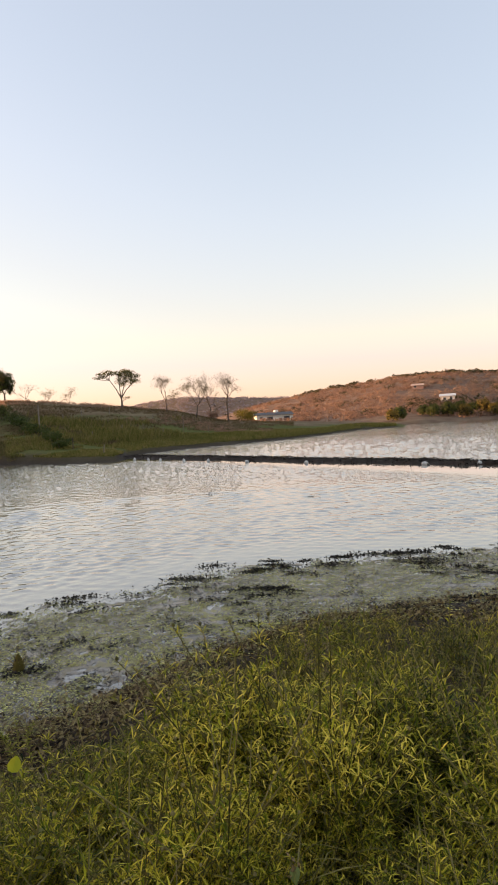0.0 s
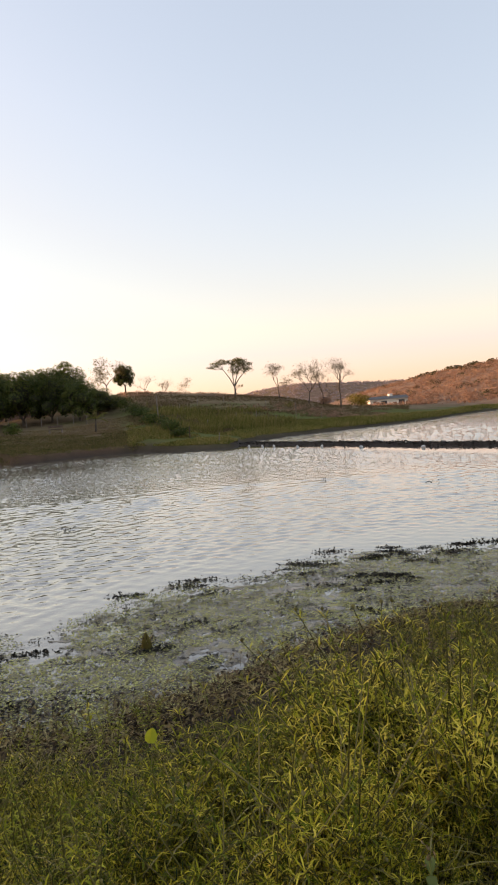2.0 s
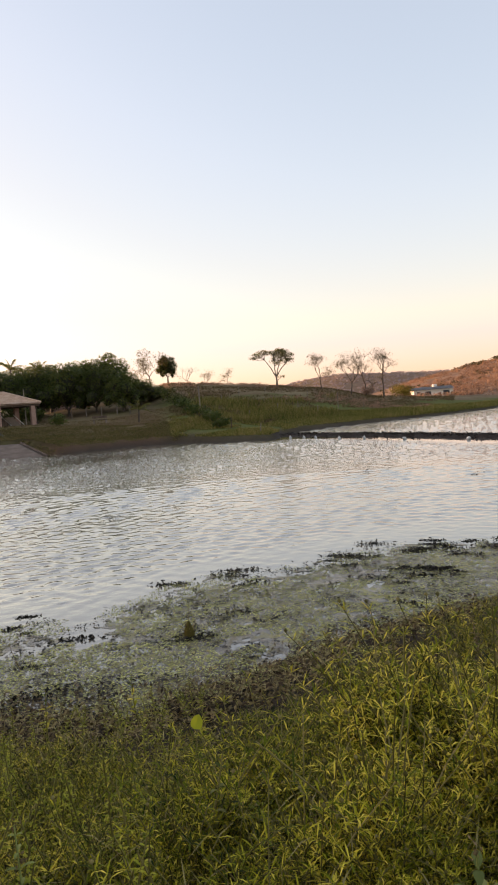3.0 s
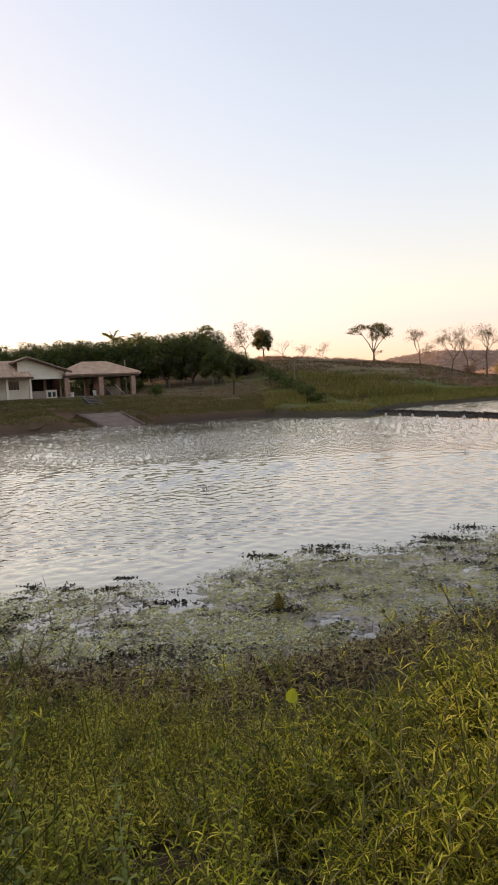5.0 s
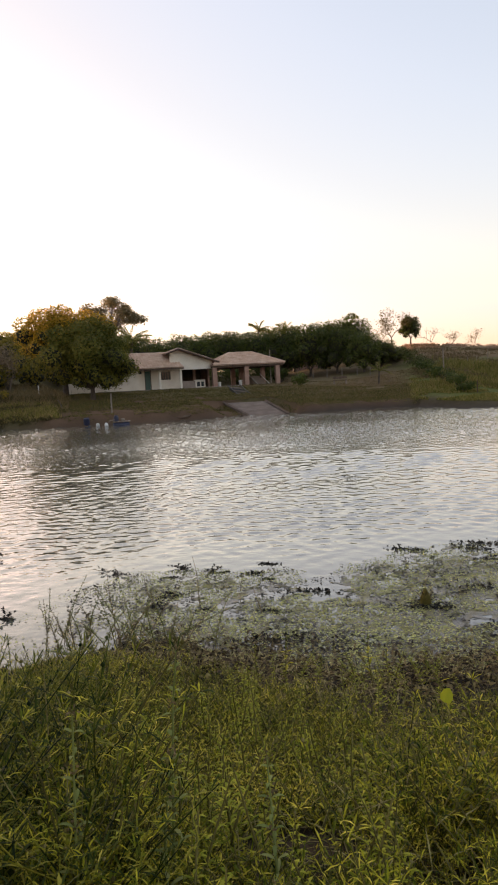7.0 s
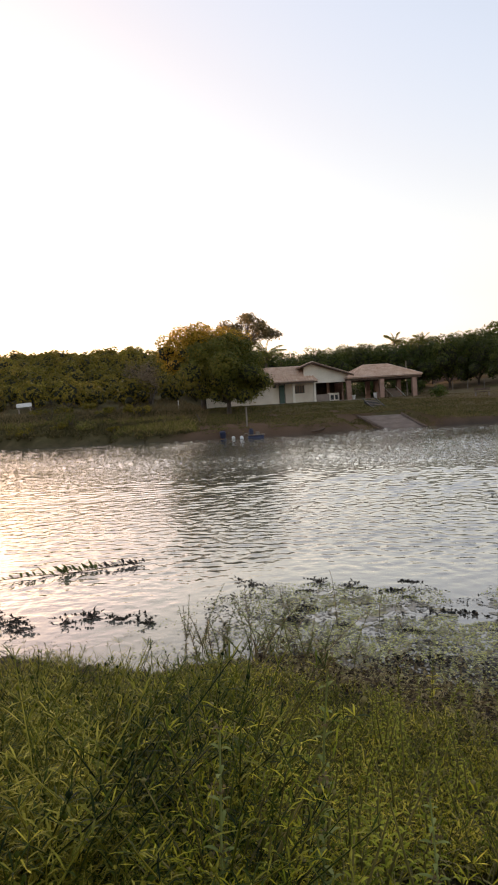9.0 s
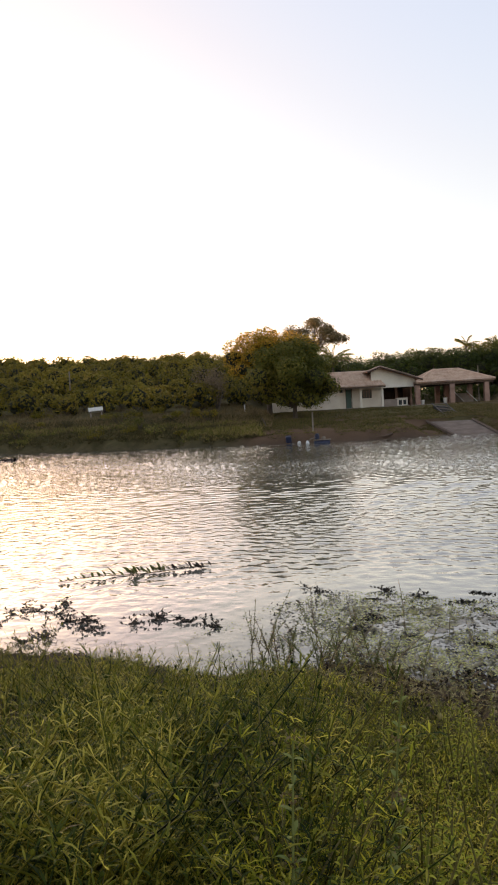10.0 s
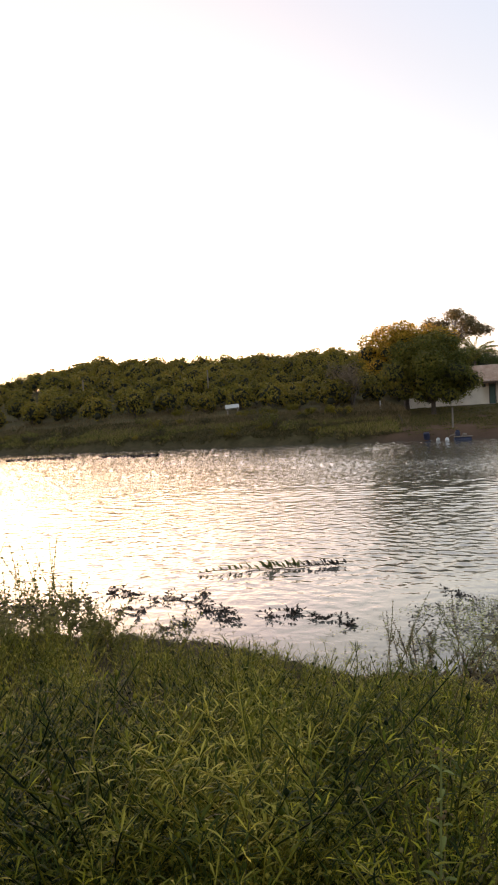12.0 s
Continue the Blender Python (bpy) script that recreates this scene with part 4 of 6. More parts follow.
meadow("grass_patch", 16, 6200, 1.05, 3.4, 0.8, blade_kinds, "deep green grass with long soft blades underfoot", 52, 94, M_DEEP)
meadow("herb_patch", 17, 700, 1.05, 3.4, 0.8, near_kinds, "yellow-green herbs standing among the deep green grass", 52, 94)
meadow("meadow_edge", 13, 18500, 2.3, 8.0, 1.0, far_kinds, "thick yellow-green waterside herbs down to the mud", -30, 54)
meadow("bank_herbs", 19, 8600, 2.6, 8.0, 1.0, far_kinds, "olive waterside herbs above the open water", 51, 94, M_OLIVE)

meadow("meadow_behind", 18, 1500, 0.5, 7.0, 0.7, far_kinds, "waterside herbs on the bank behind the standpoint", 93, 331)

# low creeping herbs between and beyond the tall ones
g = np.random.default_rng(14)
az, r, x, y = sow(g, 6500, 27, 56, 1.3, 5.4)
rg = tab(az, GRASS_EDGE) + wob(x, y, 1.1) * 0.25
keep = (r < rg + 0.1 + 0.5 * g.random(len(r)) ** 2) & (np.hypot(x + 1.08, y - 1.56) > 0.24) & (g.random(len(r)) < 0.3 + 0.7 * sstep(29, 33, az) * sstep(53, 48, az)) & (wob(x, y, 2.6, 6) > -0.6)
x, y = x[keep], y[keep]
carpet("creeping_herbs", low_kinds, np.stack([x, y, land(x, y)[0] - 0.01], 1), g.uniform(0.6, 1.2, len(x)), g.uniform(0, 6.28, len(x)), (M_HERB, M_STEM), "low sprawling herbs over trampled ground", "grass")

# fallen stems tangled through the herbs
az, r, x, y = sow(g, 9000, -28, 92, 1.1, 6.5)
keep = (r < tab(az, GRASS_EDGE) + 0.3) & (g.random(len(r)) > 0.6 * sstep(50, 56, az))
x, y, r, az = x[keep], y[keep], r[keep], az[keep]
low = sstep(29, 33, az) * sstep(53, 48, az)
P = np.stack([x, y, land(x, y)[0] + g.uniform(0.03, 0.26, len(x)) * (1 - 0.65 * low)], 1)
W = unit(np.stack([g.normal(size=len(x)), g.normal(size=len(x)), g.normal(size=len(x)) * 0.35], 1))
tagged(thing_np("fallen_stems", *blades(P, W, unit(np.cross(W, (0, 0, 1.0))), g.uniform(0.08, 0.2, len(x)), 0.0042, g.uniform(-0.1, 0.3, len(x))[:, None]), M_STEM), "dry bent stems tangled among the herbs", "grass", kind="stuff")


# ---- house, pavilion and landing ----
M_WALL = rough_mat("cream_plaster", (0.66, 0.56, 0.46), (0.8, 0.71, 0.6), 0.7, 25.0, 0.9, 0.25, 0.005)
M_WHITE = rough_mat("white_plaster", (0.74, 0.67, 0.58), (0.86, 0.79, 0.69), 0.8, 25.0, 0.85, 0.2, 0.005)
M_TILE = rough_mat("clay_tiles", (0.52, 0.32, 0.23), (0.74, 0.52, 0.4), 1.6, 9.0, 0.9, 0.3, 0.01)
M_BRICK = rough_mat("rough_pink_brick", (0.3, 0.17, 0.13), (0.48, 0.3, 0.24), 1.5, 14.0, 0.9, 0.6, 0.02)
M_WOOD = rough_mat("timber_and_veranda_shade", (0.07, 0.042, 0.028), (0.16, 0.1, 0.07), 3.0, 30.0, 0.8, 0.4, 0.01)
M_POST = rough_mat("weathered_wood", (0.16, 0.125, 0.1), (0.32, 0.26, 0.21), 4.0, 40.0, 0.9, 0.5, 0.01)
M_GREEN = rough_mat("green_door_paint", (0.03, 0.075, 0.06), (0.05, 0.11, 0.085), 3.0, 40.0, 0.5, 0.15, 0.004)
M_CONCRETE = rough_mat("pinkish_concrete", (0.2, 0.15, 0.125), (0.33, 0.26, 0.22), 0.9, 18.0, 0.9, 0.4, 0.01)
M_DARK = rough_mat("dark_metal_and_holes", (0.03, 0.03, 0.032), (0.08, 0.08, 0.085), 4.0, 50.0, 0.5, 0.2, 0.004, 0.6)
M_PLASTIC = rough_mat("white_plastic", (0.62, 0.6, 0.56), (0.8, 0.79, 0.76), 3.0, 30.0, 0.4, 0.1, 0.003)
M_BLUE = rough_mat("blue_plastic", (0.005, 0.009, 0.03), (0.012, 0.02, 0.065), 3.0, 30.0, 0.45, 0.1, 0.003)
M_GREYROOF = rough_mat("grey_sheet_roof", (0.05, 0.05, 0.055), (0.1, 0.1, 0.105), 0.6, 6.0, 0.7, 0.3, 0.01)
m, nt, bsdf, _ = mat("window_glass")
bsdf.inputs["Base Color"].default_value = (0.03, 0.035, 0.035, 1)
bsdf.inputs["Roughness"].default_value = 0.08
M_GLASS = m


def tile_slope(a, b, c, d, wave=0.33, amp=0.085, step=0.42, thick=0.05):
    """A slope of barrel tiles in overlapping courses: eave from a to b, upper edge from d to c."""
    a, b, c, d = (np.array(p, float) for p in (a, b, c, d))
    along = unit(b - a)
    rise = (d + c) / 2 - (a + b) / 2
    nrm = unit(np.cross(along, rise))
    if nrm[2] < 0:
        nrm = -nrm
    width, slope = np.linalg.norm(b - a), np.linalg.norm(rise)
    nu, rows = int(width / wave * 6) + 1, max(2, int(slope / step))
    vs = []
    for k in range(rows):
        for e in (0.0, 1.0):
            v = (k + e) / rows
            lo, hi = a + (d - a) * v, b + (c - b) * v
            for u in np.linspace(0, 1, nu):
                p = lo + (hi - lo) * u
                s = float((p - a) @ along)
                vs.append(p + nrm * (amp * (0.5 + 0.5 * math.sin(2 * math.pi * s / wave)) + 0.035 * (1 - e)))
    f = []
    for k in range(rows * 2 - 1):
        for i in range(nu - 1):
            f.append((k * nu + i, k * nu + i + 1, (k + 1) * nu + i + 1, (k + 1) * nu + i))
    v = np.array(vs)
    n = len(v)
    low = v - nrm * (thick + amp)
    f2 = [(q[3] + n, q[2] + n, q[1] + n, q[0] + n) for q in f]
    return np.concatenate([v, low]), np.array(f + f2)


def ridge_cap(a, b, radius=0.11):
    return tube([a, b], [radius, radius], 8)


def build_house():
    house = new("house")
    house.matrix_basis = pose(-46.92, 55.92, 2.72, 0, 0, 52)
    h = 2.35
    P = lambda name, bm, m, label="", bevel=0.0, parent=house: part(name, bm, m, parent, label, bevel)
    P("wall", box(-11, -5.2, 0, 0.2, -0.3, h), M_WALL)
    P("wall", box(-5.4, -5.2, 0.2, 1.2, -0.3, h), M_WALL)
    bm = box(-5.2, -4.37, 1.0, 1.2, -0.3, h + 0.2)
    box(-4.37, -3.73, 1.0, 1.2, 2.08, h + 0.2, bm)
    box(-3.73, -2.62, 1.0, 1.2, -0.3, h + 0.2, bm)
    box(-2.62, -1.48, 1.0, 1.2, -0.3, 1.02, bm)
    box(-2.62, -1.48, 1.0, 1.2, 1.96, h + 0.2, bm)
    box(-1.48, -0.4, 1.0, 1.2, -0.3, h + 0.2, bm)
    P("wall", bm, M_WALL)
    P("wall", box(-0.6, -0.4, 1.2, 7.0, -0.3, h), M_WALL)
    P("wall", box(-11, -10.8, 0.2, 7.0, -0.3, h), M_WALL)
    P("wall", box(-10.8, -0.6, 6.8, 7.0, -0.3, h), M_WALL)
    P("pilaster", box(-2.98, -2.74, 0.0, 0.26, -0.3, h), M_WHITE, "", 0.02)
    P("pilaster", box(-0.62, -0.38, 0.0, 0.26, -0.3, h), M_WHITE, "", 0.02)
    # a dark plate on the wall stands in for shade in the hole
    P("vent", box(-5.05, -4.72, 0.985, 1.0, 1.78, 2.1), M_DARK)
    door = P("door", box(-4.33, -3.77, 1.03, 1.09, 0.0, 2.05), M_GREEN, "green-painted door", 0.008)
    for z0, z1 in ((0.15, 0.95), (1.1, 1.9)):
        P("panel", box(-4.24, -3.86, 1.005, 1.03, z0, z1), M_GREEN, "", 0.01, door)
    P("door_handle", box(-3.86, -3.83, 0.98, 1.03, 0.98, 1.1), M_DARK, "", 0.004, door)
    fr = bmesh.new()
    for x0, x1 in ((-4.41, -4.34), (-3.76, -3.69)):
        box(x0, x1, 0.97, 1.0, 0, 2.12, fr)
    box(-4.41, -3.69, 0.97, 1.0, 2.12, 2.19, fr)
    P("door_frame", fr, M_WOOD)
    win = P("window", box(-2.66, -1.44, 0.96, 1.04, 0.98, 1.03), M_WHITE, "", 0.008)
    fr = bmesh.new()
    for k in range(5):
        x0 = -2.62 + 1.14 * k / 4
        box(x0 - 0.025, x0 + 0.025, 1.02, 1.09, 1.03, 1.95, fr)
    box(-2.62, -1.48, 1.022, 1.088, 1.9, 1.955, fr)
    P("frame", fr, M_WOOD, "", 0, win)
    for k in range(4):
        x0 = -2.62 + 1.14 * k / 4
        P("pane", box(x0 + 0.025, x0 + 0.26, 1.05, 1.056, 1.03, 1.9), M_GLASS, "", 0, win)
    roof = thing_np("roof", *join([tile_slope((-11.8, -0.55, 2.3), (-0.2, -0.55, 2.3), (-0.9, 3.5, 4.1), (-11.8, 3.5, 4.1)), tile_slope((-0.2, 7.5, 2.3), (-11.8, 7.5, 2.3), (-11.8, 3.5, 4.1), (-0.2, 3.5, 4.1))]), M_TILE, house, "clay barrel-tile roof")
    thing_np("ridge_cap", *ridge_cap((-11.8, 3.5, 4.16), (-0.6, 3.5, 4.16)), M_TILE, roof)
    P("eave_board", box(-11.8, -0.22, -0.52, -0.47, 2.12, 2.27), M_WOOD)
    for s in (-11.0, -0.6):
        bm = bmesh.new()
        q = [bm.verts.new(p) for p in ((s, 0, h), (s, 7, h), (s, 3.5, 3.95), (s + 0.2, 0, h), (s + 0.2, 7, h), (s + 0.2, 3.5, 3.95))]
        for f in ((2, 1, 0), (3, 4, 5), (0, 1, 4, 3), (1, 2, 5, 4), (2, 0, 3, 5)):
            bm.faces.new([q[i] for i in f])
        P("gable", bm, M_WALL)
    # higher veranda with its own lopsided gable
    bm = bmesh.new()
    out = [(-0.38, 2.22), (3.35, 2.22), (3.35, 2.9), (-0.66, 4.24), (-1.5, 3.95), (-1.5, 2.8)]
    fr_, bk = [bm.verts.new((s, 0.75, z)) for s, z in out], [bm.verts.new((s, 0.95, z)) for s, z in out]
    bm.faces.new(fr_)
    bm.faces.new(bk[::-1])
    for i in range(6):
        j = (i + 1) % 6
        bm.faces.new((fr_[j], fr_[i], bk[i], bk[j]))
    P("gable", bm, M_WHITE, "white front gable of the veranda")
    vroof = thing_np("roof", *join([tile_slope((3.95, 0.0, 2.82), (3.95, 6.5, 2.82), (-0.66, 6.5, 4.42), (-0.66, 0.0, 4.42)), tile_slope((-2.0, 6.5, 3.92), (-2.0, 0.0, 3.92), (-0.66, 0.0, 4.42), (-0.66, 6.5, 4.42))]), M_TILE, house, "brown-edged tile roof over the veranda")
    bm = rod([(4.0, 0.0, 2.74), (-0.66, 0.0, 4.34)], [0.09, 0.09], 4)
    P("verge_board", bm, M_WOOD, "", 0, vroof)
    P("verge_board", rod([(-2.03, 0.0, 3.84), (-0.66, 0.0, 4.34)], [0.09, 0.09], 4), M_WOOD, "", 0, vroof)
    P("beam", box(-0.38, 3.35, 0.72, 0.98, 2.06, 2.22), M_WHITE, "", 0.015)
    # dark brown on this wall stands in for the veranda's inner shade
    P("wall", box(-0.38, 3.4, 6.2, 6.4, -0.3, 3.0), M_WOOD, "inner wall of the veranda, coloured dark for the shade under its roof")
    P("column", box(1.55, 1.85, 3.0, 3.3, -0.1, 2.9), M_BRICK, "brick pillar on the veranda", 0.02)
    P("parapet", box(-0.36, 1.3, 0.9, 1.05, -0.1, 0.78), M_CONCRETE, "low grey veranda parapet", 0.02)
    # side wall added to shut out light and close a bright gap
    P("wall", box(3.2, 3.4, 2.6, 6.2, -0.3, 2.7), M_BRICK)
    return tagged(house, "low cream plastered house with clay tile roofs and veranda", "house")


def build_pavilion():
    pav = new("pavilion")
    pav.matrix_basis = pose(-46.92, 55.92, 2.72, 0, 0, 52)
    e, r = 2.36, 3.78
    A, B, C, D = (3.05, -0.5, e), (11.75, -0.5, e), (11.75, 6.4, e), (3.05, 6.4, e)
    R1, R2 = (5.95, 2.95, r), (8.85, 2.95, r)
    roof = thing_np("roof", *join([tile_slope(A, B, R2, R1), tile_slope(C, D, R1, R2), tile_slope(B, C, R2, R2), tile_slope(D, A, R1, R1)]), M_TILE, pav, "hipped clay barrel-tile roof")
    lift = lambda p: (p[0], p[1], p[2] + 0.1)
    for a, b in ((A, R1), (B, R2), (C, R2), (D, R1), (R1, R2)):
        thing_np("ridge_cap", *ridge_cap(lift(a), lift(b)), M_TILE, roof)
    for x0, x1, y0, y1 in ((3.15, 11.65, -0.32, -0.1), (3.15, 11.65, 6.0, 6.2), (3.15, 3.35, -0.1, 6.0), (11.45, 11.65, -0.1, 6.0)):
        part("beam", box(x0, x1, y0, y1, 2.1, 2.3), M_WOOD, pav)
    for s, w in ((3.35, 0), (7.12, 0), (10.9, 0), (3.45, 5.9), (7.23, 5.9), (8.09, 5.2), (11.1, 5.9)):
        bm = bmesh.new()
        for k in range(12):
            j = 0.012 * ((k * 7 + int(s * 3)) % 3 - 1)
            box(s - 0.25 + j, s + 0.25 + j, w - 0.25 - j, w + 0.25 - j, k * 0.176, k * 0.176 + 0.166, bm)
        box(s - 0.23, s + 0.23, w - 0.23, w + 0.23, -0.1, 2.12, bm)
        part("column", bm, M_BRICK, pav, "rough pink brick column")
    return tagged(pav, "open pavilion of brick columns under a hipped tile roof", "pavilion")


def house_frame(name, label, category, group=""):
    ob = new(name)
    ob.matrix_basis = pose(-46.92, 55.92, 2.72, 0, 0, 52)
    return tagged(ob, label, category, group)


def lathe(profile, sides=16, bm=None, at_xyz=(0, 0, 0)):
    bm = bm or bmesh.new()
    rings = [[bm.verts.new((at_xyz[0] + r * math.cos(2 * math.pi * k / sides), at_xyz[1] + r * math.sin(2 * math.pi * k / sides), at_xyz[2] + z)) for k in range(sides)] for r, z in profile]
    for a, b in zip(rings, rings[1:]):
        for k in range(sides):
            bm.faces.new((a[k], a[(k + 1) % sides], b[(k + 1) % sides], b[k]))
    bm.faces.new(rings[0][::-1])
    bm.faces.new(rings[-1])
    return bm


build_house()
build_pavilion()
slab = part("terrace_slab", box(-11.6, 12.0, -0.75, 7.4, -0.55, 0.0), M_CONCRETE, None, "", 0.03)
slab.matrix_basis = pose(-46.92, 55.92, 2.72, 0, 0, 52)
tagged(slab, "pale concrete floor slab under the house and pavilion", "pavement", kind="structure")

ob = house_frame("veranda_counter", "low white counter with dark openings on the veranda", "counter")
part("body", box(-0.25, 1.35, 3.2, 3.7, 0, 0.8), M_CONCRETE, ob, "", 0.02)
part("body", box(1.45, 2.7, 1.9, 2.5, 0, 0.9), M_WHITE, ob, "white tiled counter", 0.02)
# flat dark plates on the front give the openings their shade
part("opening", box(1.7, 2.05, 1.885, 1.9, 0.12, 0.66), M_DARK, ob)
part("opening", box(2.2, 2.52, 1.885, 1.9, 0.12, 0.66), M_DARK, ob)
for s, h in ((3.98, 0.5), (6.5, 0.62)):
    ob = house_frame("planter", "white plastic plant pot with a small green plant in the pavilion", "planter", "pots in the pavilion")
    part("pot", lathe([(0.17, 0), (0.22, h * 0.85), (0.25, h * 0.86), (0.25, h), (0.21, h), (0.2, h - 0.05)], 14, None, (s, 0.45, 0)), M_PLASTIC, ob)
    g = np.random.default_rng(int(s * 10))
    w = unit(np.stack([g.normal(size=40) * 0.6, g.normal(size=40) * 0.6, np.ones(40)], 1))
    thing_np("leaves", *blades(np.tile((s, 0.45, h - 0.06), (40, 1)), w, unit(np.cross(w, (0, 0, 1.0)) + 1e-3), g.uniform(0.35, 0.95 if s < 5 else 0.5, 40), 0.07, 0.35), M_PALM, ob)
ob = house_frame("stair_rail", "sloping white rails of a small stair behind the pavilion", "railing")
for s in (8.9, 10.4):
    part("rail", rod([(s, 5.0, 1.35), (s + 0.9, 4.2, 0.1)], [0.05, 0.05]), M_PLASTIC, ob)
for k in range(4):
    part("step", box(9.1 + 0.2 * k, 10.4 + 0.2 * k, 4.9 - 0.2 * k, 5.15 - 0.2 * k, 0, 1.1 - 0.28 * k), M_CONCRETE, ob, "", 0.01)
ob = house_frame("utility_pole", "slim grey pole beside the pavilion", "pole")
part("shaft", rod([(12.2, 6.0, -0.3), (12.2, 6.0, 4.3)], [0.08, 0.06], 8), M_POST, ob)

M_RAMP = rough_mat("dusty_concrete", (0.13, 0.085, 0.062), (0.23, 0.158, 0.122), 1.2, 14.0, 0.95, 0.6, 0.02)
# sloping landing with kerbs down to the water
def landing():
    ob = new("boat_ramp")
    c = [(-36.6, 48.9), (-33.0, 50.6), (-28.1, 46.6), (-31.0, 44.9)]
    n = 9
    grid = lambda u, v: [(c[0][k] * (1 - u) + c[1][k] * u) * (1 - v) + (c[3][k] * (1 - u) + c[2][k] * u) * v for k in (0, 1)]
    tops, lows = [], []
    for a in range(n):
        for b in range(n):
            x, y = grid(b / (n - 1), a / (n - 1))
            z = 1.04 - 1.1 * a / (n - 1)
            tops.append((x, y, z))
            lows.append((x, y, z - 0.6))
    cell = [(a * n + b, a * n + b + 1, (a + 1) * n + b + 1, (a + 1) * n + b) for a in range(n - 1) for b in range(n - 1)]
    v, f = join([(np.array(tops), np.array(cell)[:, ::-1]), (np.array(lows), np.array(cell))])
    rim = [k for k in range(n)] + [a * n + n - 1 for a in range(1, n)] + [(n - 1) * n + b for b in range(n - 2, -1, -1)] + [a * n for a in range(n - 2, 0, -1)]
    side = [(rim[k], rim[(k + 1) % len(rim)], rim[(k + 1) % len(rim)] + n * n, rim[k] + n * n) for k in range(len(rim))]
    thing_np("deck", v, np.concatenate([f, np.array(side)]), M_RAMP, ob)
    for u in (0.0, 1.0):
        pts = [grid(u, v) for v in np.linspace(0, 1, 7)]
        part("kerb", rod([(x, y, 1.1 - 1.1 * k / 6) for k, (x, y) in enumerate(pts)], [0.11] * 7, 4), M_WOOD, ob)
    return tagged(ob, "sloping pinkish concrete boat ramp with timber kerbs into the lake", "ramp")


landing()
x, y, z = at(35.35, 66.0)
steps = new("bank_steps")
steps.matrix_basis = pose(x, y, z + 0.02, 0, 0, 52)
for k in range(6):
    tread = part("tread", box(-0.55, 0.55, -1.9 + 0.62 * k, -1.3 + 0.62 * k, -0.6 + 0.16 * k, 0.155 * k - 0.3), M_DARK, steps, "", 0.02)
    part("nosing", box(-0.55, 0.55, -1.93 + 0.62 * k, -1.76 + 0.62 * k, 0.155 * k - 0.296, 0.155 * k - 0.25), M_CONCRETE, tread, "pale step edge")
for s in (-0.65, 0.65):
    part("rail", rod([(s, -2.0, -0.35), (s, 1.9, 0.75)], [0.05, 0.05]), M_DARK, steps)
tagged(steps, "short flight of steps with dark rails down the grassy bank", "steps")


# ---- floats, posts and far buildings ----
M_JUG = rough_mat("weathered_white_plastic", (0.5, 0.5, 0.49), (0.64, 0.64, 0.63), 6.0, 40.0, 0.5, 0.1, 0.003)


def jug(name, label, category, group, place):
    root = new(name)
    part("body", lathe([(0.1, 0), (0.135, 0.02), (0.14, 0.06), (0.132, 0.1), (0.14, 0.14), (0.14, 0.24), (0.12, 0.3), (0.05, 0.345), (0.036, 0.36), (0.036, 0.39)], 14), M_JUG, root)
    part("cap", lathe([(0.042, 0.392), (0.042, 0.42), (0.036, 0.425)], 10), M_JUG, root)
    root.matrix_basis = place
    return tagged(root, label, category, group)


JUGS = [(-10.97, 51.5), (-8.71, 48.9), (-7.31, 46.9), (-6.32, 45.7), (-4.36, 42.8), (-2.67, 41.1), (-0.13, 37.6), (2.92, 34.0), (7.57, 28.5), (9.57, 26.9)]
first = None
for k, (x, y) in enumerate(JUGS):
    m = pose(x, y, -0.08, 14 * math.sin(k * 2.1), 78 if k in (6, 7, 8) else 12 * math.cos(k * 1.7), 40 * k)
    if k in (6, 7, 8):
        m = pose(x, y, 0.03, 0, 80, 40 * k)
    if first is None:
        first = jug("float_jug", "white plastic jug floating upright as a line float", "float", "line floats", m)
        made = first
    else:
        made = copy_thing(first, m)
    made.scale = (0.66, 0.66, 0.66)
for x, y, a in ((-37.3, 33.8, 52), (-35.9, 33.4, -46)):
    copy_thing(first, pose(x, y, 0.0, a, a * 0.3, 40)).scale = (1.0, 1.0, 1.0)

ob = new("pump_raft")
x, y = -36.0, 35.0
ob.matrix_basis = pose(x, y, 0.0, 0, 0, 50)
part("float", rod([(-0.6, 0, 0.04), (0.6, 0, 0.04)], [0.17, 0.17], 12), M_BLUE, ob)
part("float", rod([(-0.6, 0.6, 0.04), (0.6, 0.6, 0.04)], [0.17, 0.17], 12), M_BLUE, ob)
part("deck", box(-0.6, 0.7, -0.1, 0.7, 0.25, 0.3), M_POST, ob)
part("motor", lathe([(0.15, 0.3), (0.19, 0.34), (0.19, 0.62), (0.13, 0.68), (0.13, 0.76)], 14, None, (-0.35, 0.3, 0)), M_BLUE, ob)
part("housing", box(0.0, 0.3, 0.15, 0.4, 0.3, 0.5), M_POST, ob, "", 0.03)
part("hose", rod([(-0.5, 0.1, 0.45), (-0.85, -0.1, 0.4), (-1.1, -0.2, 0.15), (-1.2, -0.2, -0.1)], [0.03, 0.03, 0.03, 0.03], 8), M_POST, ob, "pale suction hose")
tagged(ob, "floating water pump with blue floats and a pale hose", "pump")
ob = new("drum")
ob.matrix_basis = pose(-39.6, 34.8, 0.05, 12, 8, 0)
part("body", lathe([(0.2, -0.1), (0.24, -0.05), (0.24, 0.2), (0.25, 0.22), (0.24, 0.24), (0.24, 0.5), (0.2, 0.54)], 16), M_BLUE, ob)
